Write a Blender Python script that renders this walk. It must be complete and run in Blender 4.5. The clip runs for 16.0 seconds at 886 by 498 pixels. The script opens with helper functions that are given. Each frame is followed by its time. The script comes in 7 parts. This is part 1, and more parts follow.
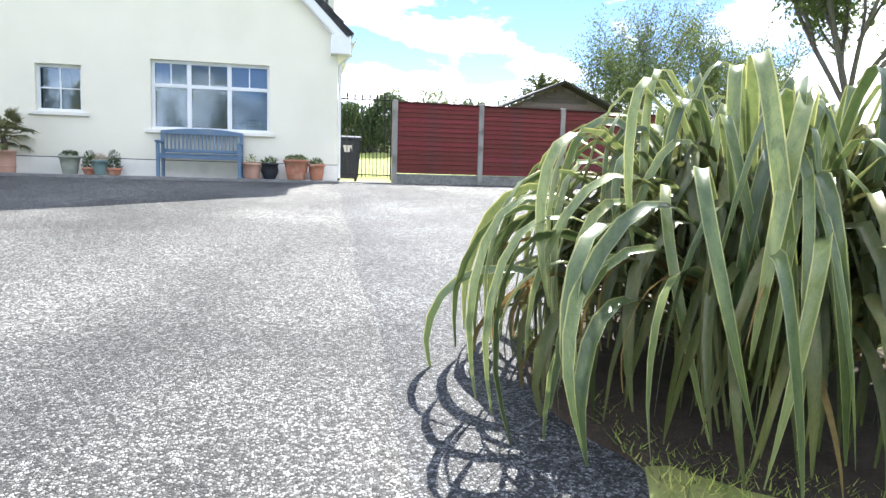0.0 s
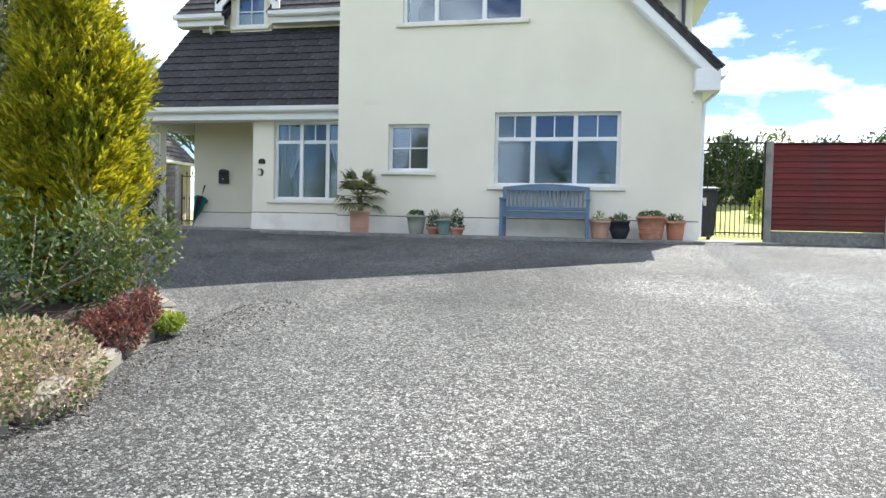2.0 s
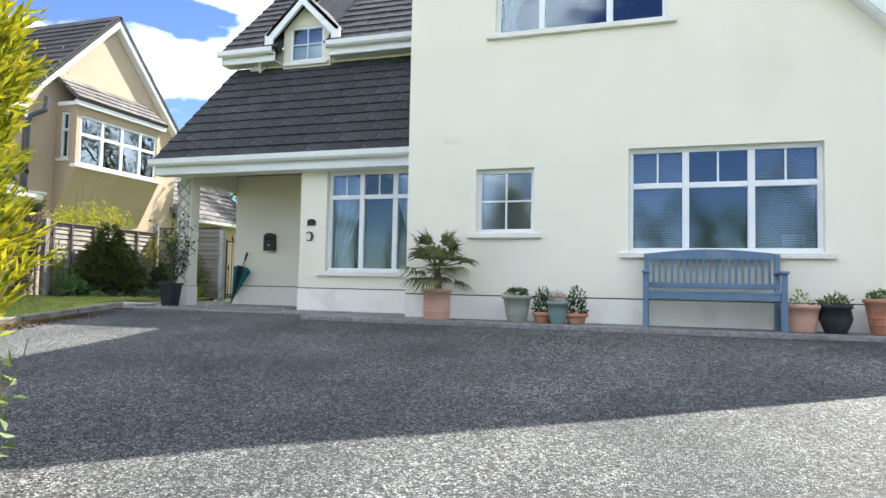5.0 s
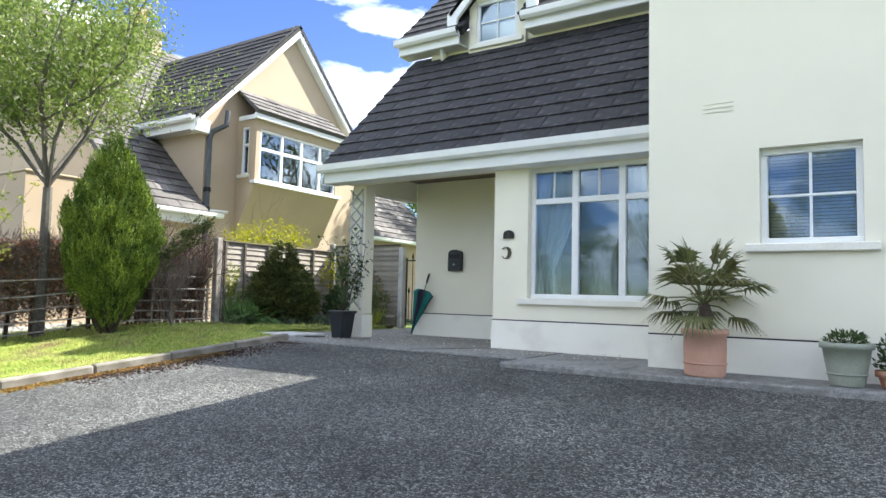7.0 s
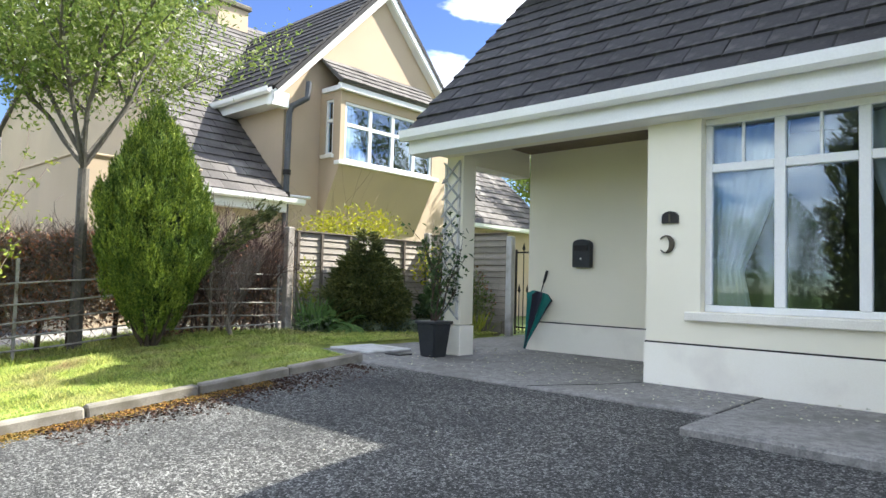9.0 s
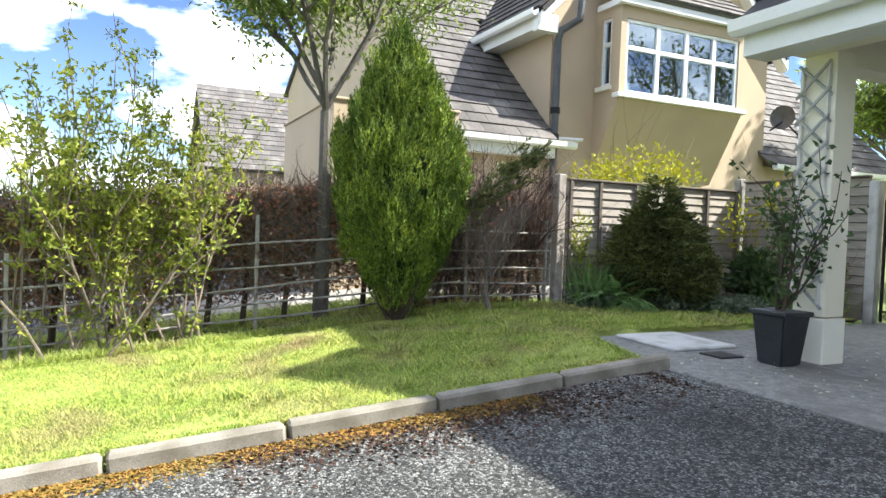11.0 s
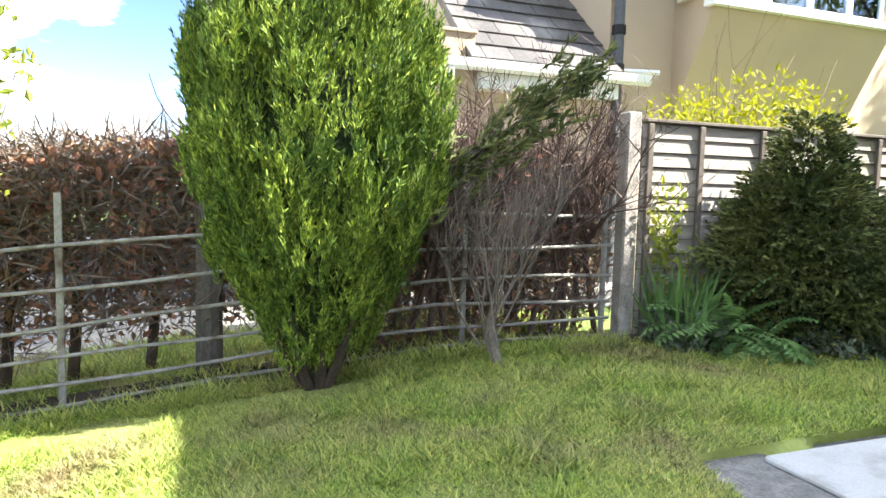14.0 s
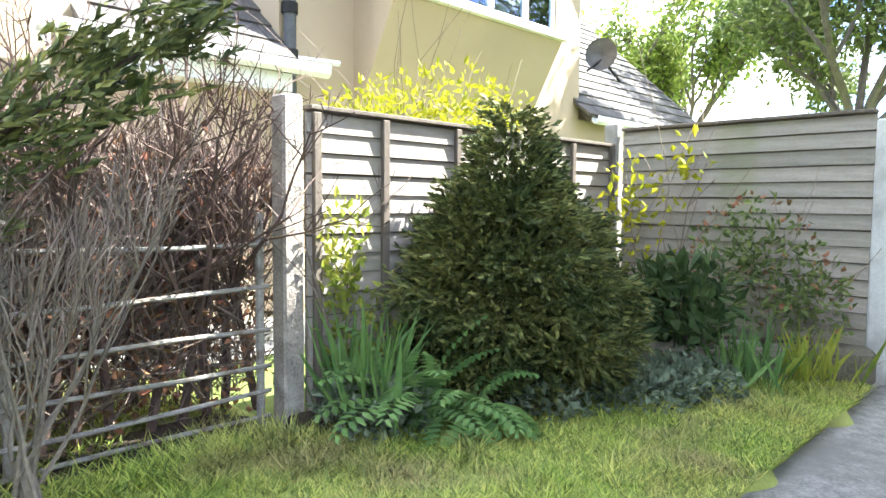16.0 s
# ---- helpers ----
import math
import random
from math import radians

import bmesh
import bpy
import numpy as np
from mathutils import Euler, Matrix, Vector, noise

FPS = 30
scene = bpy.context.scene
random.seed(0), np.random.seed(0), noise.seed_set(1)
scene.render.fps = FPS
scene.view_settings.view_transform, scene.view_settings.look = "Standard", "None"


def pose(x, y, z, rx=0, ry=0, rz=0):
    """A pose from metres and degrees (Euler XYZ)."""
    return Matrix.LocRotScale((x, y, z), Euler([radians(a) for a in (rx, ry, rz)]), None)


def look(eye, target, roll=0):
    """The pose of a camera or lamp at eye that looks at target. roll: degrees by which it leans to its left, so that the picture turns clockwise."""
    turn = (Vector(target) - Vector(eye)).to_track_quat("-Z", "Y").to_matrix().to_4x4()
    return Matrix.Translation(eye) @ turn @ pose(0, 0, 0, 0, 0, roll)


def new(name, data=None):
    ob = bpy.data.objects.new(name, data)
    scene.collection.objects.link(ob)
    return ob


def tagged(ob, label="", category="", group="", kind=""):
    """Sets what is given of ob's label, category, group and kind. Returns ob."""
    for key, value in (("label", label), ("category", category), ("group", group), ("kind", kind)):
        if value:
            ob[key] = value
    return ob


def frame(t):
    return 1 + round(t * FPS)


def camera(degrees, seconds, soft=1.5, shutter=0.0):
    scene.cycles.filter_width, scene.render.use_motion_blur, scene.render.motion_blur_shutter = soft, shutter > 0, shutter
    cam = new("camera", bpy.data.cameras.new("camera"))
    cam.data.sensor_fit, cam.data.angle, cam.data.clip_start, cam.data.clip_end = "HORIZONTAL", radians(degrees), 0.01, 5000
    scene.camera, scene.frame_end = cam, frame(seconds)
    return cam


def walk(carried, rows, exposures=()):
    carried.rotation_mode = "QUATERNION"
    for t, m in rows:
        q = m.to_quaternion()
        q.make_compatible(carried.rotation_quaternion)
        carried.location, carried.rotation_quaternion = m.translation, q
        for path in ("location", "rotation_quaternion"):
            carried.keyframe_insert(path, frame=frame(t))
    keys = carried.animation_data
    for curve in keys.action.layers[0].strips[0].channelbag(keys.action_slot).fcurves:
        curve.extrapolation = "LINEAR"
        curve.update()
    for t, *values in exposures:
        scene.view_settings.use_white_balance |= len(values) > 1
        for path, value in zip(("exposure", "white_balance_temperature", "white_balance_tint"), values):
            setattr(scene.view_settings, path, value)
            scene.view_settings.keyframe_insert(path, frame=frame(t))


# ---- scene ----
cam = camera(67.2, 16.0)
METRES, EYE, TILT, LEAN, TURN = 17.3, 1.352, 0.0, 0.0, -12.4
ROWS = [
    (0.0, 0.0, 0.0, 0.0, 0.15, -5.82, -1.48),
    (0.5, -0.0233, 0.0193, 0.0026, 11.77, -3.11, -1.46),
    (1.0, -0.0447, 0.0405, 0.0029, 18.07, -2.24, -1.34),
    (1.5, -0.0659, 0.0639, 0.0043, 22.28, -2.19, -1.25),
    (2.0, -0.0872, 0.087, 0.0067, 24.08, -2.05, -1.24),
    (2.5, -0.1071, 0.1128, 0.0099, 26.69, -1.82, -1.12),
    (3.0, -0.1252, 0.1402, 0.0116, 28.11, -1.39, -0.99),
    (3.5, -0.1407, 0.1681, 0.015, 28.68, -0.3, -0.92),
    (6.0, -0.2428, 0.3138, 0.0258, 35.58, 4.58, -1.3),
    (6.5, -0.273, 0.3376, 0.0283, 40.53, 4.43, -1.44),
    (7.0, -0.3018, 0.3606, 0.0313, 45.73, 4.24, -1.42),
    (7.5, -0.3287, 0.384, 0.0347, 49.4, 4.23, -1.42),
    (8.0, -0.3556, 0.407, 0.0373, 52.03, 4.17, -1.41),
    (8.5, -0.3812, 0.4289, 0.0402, 53.19, 3.83, -1.41),
    (9.0, -0.4079, 0.4472, 0.0431, 54.7, 2.91, -1.53),
    (9.5, -0.433, 0.4606, 0.0461, 58.43, 2.01, -1.64),
    (10.0, -0.4594, 0.4708, 0.047, 66.43, 1.0, -1.89),
    (12.5, -0.6103, 0.5165, 0.0519, 81.68, -4.47, -1.65),
    (13.0, -0.6386, 0.5286, 0.0529, 81.99, -4.6, -1.54),
    (13.5, -0.6645, 0.5423, 0.0542, 82.05, -4.75, -1.48),
    (14.0, -0.6879, 0.5549, 0.0547, 81.87, -5.03, -1.39),
    (14.5, -0.7082, 0.5687, 0.0553, 80.46, -5.29, -1.26),
    (15.0, -0.7266, 0.5787, 0.0559, 76.5, -5.21, -1.19),
    (15.5, -0.7431, 0.5894, 0.0567, 67.85, -4.49, -0.81),
    (16.0, -0.7603, 0.5988, 0.0578, 56.94, -3.96, -0.46),
]
EXPOSURES = [(0.0, 2.05, 6250, 11), (1.0, 1.55, 6300, 10), (3.5, 1.7, 6400, 9), (6.0, 1.9, 6300, 8), (10.0, 1.9, 6400, 8), (12.5, 2.1, 6400, 6), (14.0, 2.6, 6400, 8), (16.0, 3.08, 6250, 7)]
walk(cam, [(t, pose(0, 0, EYE, TILT, LEAN, TURN) @ pose(METRES * x, METRES * y, METRES * z, 90 + pitch, roll, yaw)) for t, x, y, z, yaw, pitch, roll in ROWS], EXPOSURES)

# ---- world and sun ----
SUN_TO = Vector((1.25, 2.3, 2.85)).normalized()
sun = new("sun", bpy.data.lights.new("sun", "SUN"))
sun.data.energy, sun.data.angle, sun.data.color = 4.1, radians(0.53), (1.0, 0.95, 0.86)
sun.matrix_world = look(SUN_TO * 30, (0, 0, 0))
world = bpy.data.worlds.new("world")
scene.world = world
world.use_nodes = True
wn, wl = world.node_tree.nodes, world.node_tree.links
wn.clear()
sky = wn.new("ShaderNodeTexSky")
sky.sky_type, sky.sun_disc = "NISHITA", False
sky.sun_elevation, sky.sun_rotation = math.asin(SUN_TO.z), math.atan2(SUN_TO.x, SUN_TO.y)
sky.dust_density, sky.ozone_density, sky.air_density = 0.0, 2.5, 0.9
coord = wn.new("ShaderNodeTexCoord")
mapn = wn.new("ShaderNodeMapping")
mapn.inputs["Scale"].default_value = (1.0, 1.0, 2.6)
mapn.inputs["Location"].default_value = (0.35, 0.1, 0.0)
cloud = wn.new("ShaderNodeTexNoise")
cloud.inputs["Scale"].default_value, cloud.inputs["Detail"].default_value, cloud.inputs["Roughness"].default_value = 3.4, 9.0, 0.55
cramp = wn.new("ShaderNodeValToRGB")
cramp.color_ramp.elements[0].position, cramp.color_ramp.elements[1].position = 0.49, 0.585
cmix = wn.new("ShaderNodeMix")
cmix.data_type = "RGBA"
puff = wn.new("ShaderNodeTexNoise")
puff.inputs["Scale"].default_value, puff.inputs["Detail"].default_value = 9.0, 6.0
shade = wn.new("ShaderNodeValToRGB")
shade.color_ramp.elements[0].position, shade.color_ramp.elements[1].position = 0.36, 0.62
shade.color_ramp.elements[0].color, shade.color_ramp.elements[1].color = (0.52, 0.57, 0.66, 1), (1, 1, 1, 1)
lit = wn.new("ShaderNodeMix")
lit.data_type, lit.blend_type = "RGBA", "MULTIPLY"
lit.inputs["Factor"].default_value, lit.inputs["B"].default_value = 1.0, (7.4, 7.5, 7.7, 1)
bgn = wn.new("ShaderNodeBackground")
bgn.inputs["Strength"].default_value = 0.15
won = wn.new("ShaderNodeOutputWorld")
wl.new(coord.outputs["Generated"], mapn.inputs["Vector"])
wl.new(mapn.outputs["Vector"], cloud.inputs["Vector"])
sepw = wn.new("ShaderNodeSeparateXYZ")
low = wn.new("ShaderNodeMapRange")
low.inputs["From Min"].default_value, low.inputs["From Max"].default_value = 0.0, 0.30
low.inputs["To Min"].default_value, low.inputs["To Max"].default_value = -0.01, 0.02
csum = wn.new("ShaderNodeMath")
wl.new(coord.outputs["Generated"], sepw.inputs["Vector"])
wl.new(sepw.outputs["Z"], low.inputs["Value"])
wl.new(mapn.outputs["Vector"], puff.inputs["Vector"])
wl.new(puff.outputs["Fac"], shade.inputs["Fac"])
wl.new(shade.outputs["Color"], lit.inputs["A"])
wl.new(lit.outputs["Result"], cmix.inputs["B"])
wl.new(cloud.outputs["Fac"], csum.inputs[0])
wl.new(low.outputs[0], csum.inputs[1])
wl.new(csum.outputs[0], cramp.inputs["Fac"])
wl.new(cramp.outputs["Color"], cmix.inputs["Factor"])
deep = wn.new("ShaderNodeHueSaturation")
deep.inputs["Saturation"].default_value, deep.inputs["Value"].default_value = 1.15, 0.44
deep.inputs["Hue"].default_value = 0.518
wl.new(sky.outputs["Color"], deep.inputs["Color"])
wl.new(deep.outputs["Color"], cmix.inputs["A"])
wl.new(cmix.outputs["Result"], bgn.inputs["Color"])
wl.new(bgn.outputs["Background"], won.inputs["Surface"])

# ---- materials ----
def material(name, a, b=None, rough=0.8, scale=6.0, fine=90.0, bump=0.25, metal=0.0, dist=0.01, random_by=None, spread=0.0, stain=None, stain_scale=1.2, spec=0.4, trans=0.0, stretch=(1, 1, 1)):
    """A surface of two colours mixed by coarse and fine grain, with relief; random_by 'object' or 'island' varies its value."""
    m = bpy.data.materials.new(name)
    m.use_nodes = True
    n, l = m.node_tree.nodes, m.node_tree.links
    p = n["Principled BSDF"]
    b = b or tuple(c * 0.8 for c in a)
    tc = n.new("ShaderNodeTexCoord")
    mp = n.new("ShaderNodeMapping")
    mp.inputs["Scale"].default_value = stretch
    l.new(tc.outputs["Object"], mp.inputs["Vector"])
    big, small = n.new("ShaderNodeTexNoise"), n.new("ShaderNodeTexNoise")
    for t, s, d in ((big, scale, 5.0), (small, fine, 3.0)):
        t.inputs["Scale"].default_value, t.inputs["Detail"].default_value = s, d
        l.new(mp.outputs["Vector"], t.inputs["Vector"])
    add = n.new("ShaderNodeMath")
    add.operation = "MULTIPLY_ADD"
    add.inputs[1].default_value, add.inputs[2].default_value = 0.5, 0.0
    l.new(small.outputs["Fac"], add.inputs[0])
    tot = n.new("ShaderNodeMath")
    tot.operation = "MULTIPLY_ADD"
    tot.inputs[1].default_value = 0.5
    l.new(big.outputs["Fac"], tot.inputs[0])
    l.new(add.outputs[0], tot.inputs[2])
    r = n.new("ShaderNodeValToRGB")
    r.color_ramp.elements[0].position, r.color_ramp.elements[1].position = 0.38, 0.62
    r.color_ramp.elements[0].color, r.color_ramp.elements[1].color = (*a, 1), (*b, 1)
    l.new(tot.outputs[0], r.inputs["Fac"])
    col = r.outputs["Color"]
    if stain:
        st = n.new("ShaderNodeTexNoise")
        st.inputs["Scale"].default_value, st.inputs["Detail"].default_value = stain_scale, 6.0
        l.new(tc.outputs["Object"], st.inputs["Vector"])
        sr = n.new("ShaderNodeValToRGB")
        sr.color_ramp.elements[0].position, sr.color_ramp.elements[1].position = 0.52, 0.72
        l.new(st.outputs["Fac"], sr.inputs["Fac"])
        mx = n.new("ShaderNodeMix")
        mx.data_type = "RGBA"
        mx.inputs["B"].default_value = (*stain, 1)
        l.new(sr.outputs["Color"], mx.inputs["Factor"])
        l.new(col, mx.inputs["A"])
        col = mx.outputs["Result"]
    if random_by:
        src = n.new("ShaderNodeObjectInfo").outputs["Random"] if random_by == "object" else n.new("ShaderNodeNewGeometry").outputs["Random Per Island"]
        mr = n.new("ShaderNodeMapRange")
        mr.inputs["To Min"].default_value, mr.inputs["To Max"].default_value = 1 - spread, 1 + spread
        l.new(src, mr.inputs["Value"])
        hs = n.new("ShaderNodeHueSaturation")
        l.new(mr.outputs[0], hs.inputs["Value"])
        mh = n.new("ShaderNodeMapRange")
        mh.inputs["To Min"].default_value, mh.inputs["To Max"].default_value = 0.5 + spread * 0.05, 0.5 - spread * 0.05
        l.new(src, mh.inputs["Value"])
        l.new(mh.outputs[0], hs.inputs["Hue"])
        l.new(col, hs.inputs["Color"])
        col = hs.outputs["Color"]
    l.new(col, p.inputs["Base Color"])
    p.inputs["Roughness"].default_value, p.inputs["Metallic"].default_value = rough, metal
    p.inputs["Specular IOR Level"].default_value = spec
    if bump:
        bp = n.new("ShaderNodeBump")
        bp.inputs["Strength"].default_value, bp.inputs["Distance"].default_value = bump, dist
        l.new(tot.outputs[0], bp.inputs["Height"])
        l.new(bp.outputs["Normal"], p.inputs["Normal"])
    if trans:
        tr = n.new("ShaderNodeBsdfTranslucent")
        l.new(col, tr.inputs["Color"])
        ms = n.new("ShaderNodeMixShader")
        ms.inputs["Fac"].default_value = trans
        l.new(p.outputs["BSDF"], ms.inputs[1])
        l.new(tr.outputs["BSDF"], ms.inputs[2])
        l.new(ms.outputs["Shader"], n["Material Output"].inputs["Surface"])
    return m


def glass_material(name, gloss, tint=(0.9, 0.95, 1.0)):
    m = bpy.data.materials.new(name)
    m.use_nodes = True
    n, l = m.node_tree.nodes, m.node_tree.links
    n.remove(n["Principled BSDF"])
    t, g, mx, f, a = (n.new("ShaderNode" + k) for k in ("BsdfTransparent", "BsdfGlossy", "MixShader", "Fresnel", "Math"))
    t.inputs["Color"].default_value = (0.8, 0.84, 0.86, 1)
    g.inputs["Color"].default_value, g.inputs["Roughness"].default_value = (*tint, 1), 0.01
    a.inputs[1].default_value = gloss
    l.new(f.outputs[0], a.inputs[0])
    l.new(a.outputs[0], mx.inputs["Fac"])
    l.new(t.outputs[0], mx.inputs[1])
    l.new(g.outputs[0], mx.inputs[2])
    l.new(mx.outputs[0], n["Material Output"].inputs["Surface"])
    return m


def chippings_material(name="tar_and_chip", gain=(1.0, 1.0, 1.0)):
    """Tar and chip drive: pale stones of about 12 mm set in dark tar, worn darker in patches."""
    m = bpy.data.materials.new(name)
    m.use_nodes = True
    n, l = m.node_tree.nodes, m.node_tree.links
    p = n["Principled BSDF"]
    tc = n.new("ShaderNodeTexCoord")
    v = n.new("ShaderNodeTexVoronoi")
    v.inputs["Scale"].default_value = 72.0
    v2 = n.new("ShaderNodeTexVoronoi")
    v2.feature, v2.inputs["Scale"].default_value = "DISTANCE_TO_EDGE", 72.0
    wear, spot = n.new("ShaderNodeTexNoise"), n.new("ShaderNodeTexNoise")
    wear.inputs["Scale"].default_value, wear.inputs["Detail"].default_value = 0.55, 7.0
    spot.inputs["Scale"].default_value, spot.inputs["Detail"].default_value = 14.0, 4.0
    for k in (v, v2, wear, spot):
        l.new(tc.outputs["Object"], k.inputs["Vector"])
    stones = n.new("ShaderNodeValToRGB")
    e = stones.color_ramp.elements
    e[0].position, e[1].position = 0.1, 0.9
    e[0].color, e[1].color = (0.035, 0.036, 0.035, 1), (0.38, 0.385, 0.37, 1)
    e.new(0.5).color = (0.145, 0.147, 0.142, 1)
    sep = n.new("ShaderNodeSeparateColor")
    l.new(v.outputs["Color"], sep.inputs["Color"])
    l.new(sep.outputs["Red"], stones.inputs["Fac"])
    edge = n.new("ShaderNodeValToRGB")
    edge.color_ramp.elements[0].position, edge.color_ramp.elements[1].position = 0.02, 0.16
    l.new(v2.outputs["Distance"], edge.inputs["Fac"])
    tar = n.new("ShaderNodeMix")
    tar.data_type = "RGBA"
    tar.inputs["A"].default_value = (0.014, 0.014, 0.015, 1)
    l.new(edge.outputs["Color"], tar.inputs["Factor"])
    l.new(stones.outputs["Color"], tar.inputs["B"])
    wr = n.new("ShaderNodeValToRGB")
    wr.color_ramp.elements[0].position, wr.color_ramp.elements[1].position = 0.36, 0.66
    wr.color_ramp.elements[0].color, wr.color_ramp.elements[1].color = (0.45 * gain[0], 0.46 * gain[1], 0.47 * gain[2], 1), (1.18 * gain[0], 1.17 * gain[1], 1.15 * gain[2], 1)
    l.new(wear.outputs["Fac"], wr.inputs["Fac"])
    sp = n.new("ShaderNodeValToRGB")
    sp.color_ramp.elements[0].position, sp.color_ramp.elements[1].position = 0.3, 0.7
    sp.color_ramp.elements[0].color, sp.color_ramp.elements[1].color = (0.72, 0.72, 0.72, 1), (1.15, 1.15, 1.15, 1)
    l.new(spot.outputs["Fac"], sp.inputs["Fac"])
    m1, m2 = n.new("ShaderNodeMix"), n.new("ShaderNodeMix")
    for k in (m1, m2):
        k.data_type, k.blend_type = "RGBA", "MULTIPLY"
        k.inputs["Factor"].default_value = 1.0
    l.new(tar.outputs["Result"], m1.inputs["A"])
    l.new(wr.outputs["Color"], m1.inputs["B"])
    l.new(m1.outputs["Result"], m2.inputs["A"])
    l.new(sp.outputs["Color"], m2.inputs["B"])
    l.new(m2.outputs["Result"], p.inputs["Base Color"])
    p.inputs["Roughness"].default_value, p.inputs["Specular IOR Level"].default_value = 0.72, 0.4
    bp = n.new("ShaderNodeBump")
    bp.inputs["Strength"].default_value, bp.inputs["Distance"].default_value = 0.8, 0.006
    l.new(edge.outputs["Color"], bp.inputs["Height"])
    l.new(bp.outputs["Normal"], p.inputs["Normal"])
    return m


RENDER = material("cream_render", (0.835, 0.80, 0.67), (0.795, 0.76, 0.63), 0.9, 1.1, 160, 0.3, dist=0.004, stain=(0.77, 0.735, 0.605), stain_scale=0.7)
PLINTH = material("pale_plinth_paint", (0.86, 0.84, 0.76), (0.82, 0.795, 0.70), 0.85, 2.0, 140, 0.3, dist=0.004, stain=(0.70, 0.67, 0.61), stain_scale=2.0)
PEACH = material("peach_render", (0.50, 0.40, 0.29), (0.45, 0.355, 0.255), 0.9, 0.9, 120, 0.25, dist=0.004, stain=(0.42, 0.34, 0.25), stain_scale=0.6)
UPVC = material("white_upvc", (0.82, 0.83, 0.83), (0.76, 0.77, 0.77), 0.35, 3.0, 60, 0.05)
SILL = material("painted_concrete_sill", (0.82, 0.80, 0.73), (0.72, 0.70, 0.63), 0.85, 5, 90, 0.3)
GLASS = glass_material("window_glass", 0.045, (0.72, 0.86, 1.0))
GLASS_FAR = glass_material("window_glass_far", 0.16, (0.72, 0.86, 1.0))
SLATE = material("dark_roof_tile", (0.020, 0.020, 0.024), (0.038, 0.037, 0.040), 0.8, 3.0, 60, 0.5, random_by="object", spread=0.3, stain=(0.07, 0.068, 0.065), stain_scale=9.0)
TILE_FAR = material("grey_roof_tile", (0.075, 0.068, 0.066), (0.13, 0.12, 0.115), 0.8, 1.5, 40, 0.4, random_by="island", spread=0.25, stain=(0.19, 0.18, 0.165), stain_scale=2.0)
TILE_DARK = material("dark_far_roof_tile", (0.022, 0.02, 0.022), (0.04, 0.038, 0.04), 0.8, 1.5, 40, 0.4, random_by="island", spread=0.3)
IRON = material("black_iron", (0.012, 0.012, 0.013), (0.022, 0.021, 0.02), 0.5, 8, 90, 0.2, metal=0.3)
PIPE = material("grey_drainpipe", (0.06, 0.065, 0.075), (0.10, 0.105, 0.115), 0.5, 6, 60, 0.1)
BLUE = material("faded_blue_paint", (0.10, 0.17, 0.26), (0.13, 0.20, 0.29), 0.6, 7, 120, 0.25, stain=(0.17, 0.22, 0.28), stain_scale=8)
TERRA = material("terracotta", (0.42, 0.17, 0.10), (0.50, 0.24, 0.15), 0.85, 5, 110, 0.3, stain=(0.5, 0.34, 0.25), stain_scale=5)
TERRA_PINK = material("pale_terracotta", (0.52, 0.30, 0.22), (0.58, 0.36, 0.27), 0.85, 5, 110, 0.3)
SAGE = material("sage_green_glaze", (0.25, 0.28, 0.22), (0.32, 0.34, 0.28), 0.5, 5, 60, 0.1)
BLACKPOT = material("black_plastic", (0.018, 0.021, 0.026), (0.03, 0.034, 0.04), 0.45, 5, 60, 0.1)
TEALPOT = material("teal_glaze", (0.14, 0.22, 0.21), (0.19, 0.27, 0.25), 0.4, 5, 60, 0.1)
SOIL = material("dark_soil", (0.035, 0.025, 0.017), (0.06, 0.043, 0.03), 0.95, 8, 70, 0.8, dist=0.03)
CONC = material("weathered_concrete", (0.15, 0.147, 0.143), (0.29, 0.283, 0.27), 0.9, 16.0, 75, 1.0, dist=0.012, stain=(0.15, 0.145, 0.135), stain_scale=2.6)
CONC_PALE = material("pale_concrete", (0.34, 0.325, 0.30), (0.24, 0.23, 0.21), 0.9, 4, 110, 0.5, dist=0.006, stain=(0.16, 0.155, 0.13), stain_scale=4)
CONC_WHITE = material("bleached_concrete", (0.60, 0.60, 0.59), (0.48, 0.48, 0.47), 0.9, 5, 110, 0.5, dist=0.006, stain=(0.36, 0.355, 0.33), stain_scale=5)
CONC_LICHEN = material("lichened_concrete", (0.40, 0.35, 0.31), (0.20, 0.185, 0.165), 0.95, 9, 70, 1.0, dist=0.012, stain=(0.47, 0.45, 0.41), stain_scale=7)
KERB = material("kerb_concrete", (0.28, 0.26, 0.22), (0.19, 0.175, 0.145), 0.9, 5, 110, 0.6, dist=0.008, stain=(0.13, 0.115, 0.085), stain_scale=4, random_by="object", spread=0.15)
CHIP = chippings_material()
CHIP_SIDE = chippings_material("greyer_tar_and_chip", (0.70, 0.73, 0.79))
GRASS = material("lawn_turf", (0.27, 0.33, 0.085), (0.35, 0.38, 0.12), 0.95, 1.6, 60, 0.6, dist=0.02, stain=(0.19, 0.17, 0.07), stain_scale=1.3)
BLADE = material("grass_blade", (0.30, 0.42, 0.08), (0.46, 0.49, 0.15), 0.6, 2.2, 20, 0.0, random_by="island", spread=0.6, stain=(0.36, 0.31, 0.15), stain_scale=1.5, trans=0.45)
FARGRASS = material("field_grass", (0.10, 0.15, 0.03), (0.14, 0.18, 0.045), 0.95, 0.4, 8, 0.3, dist=0.05)
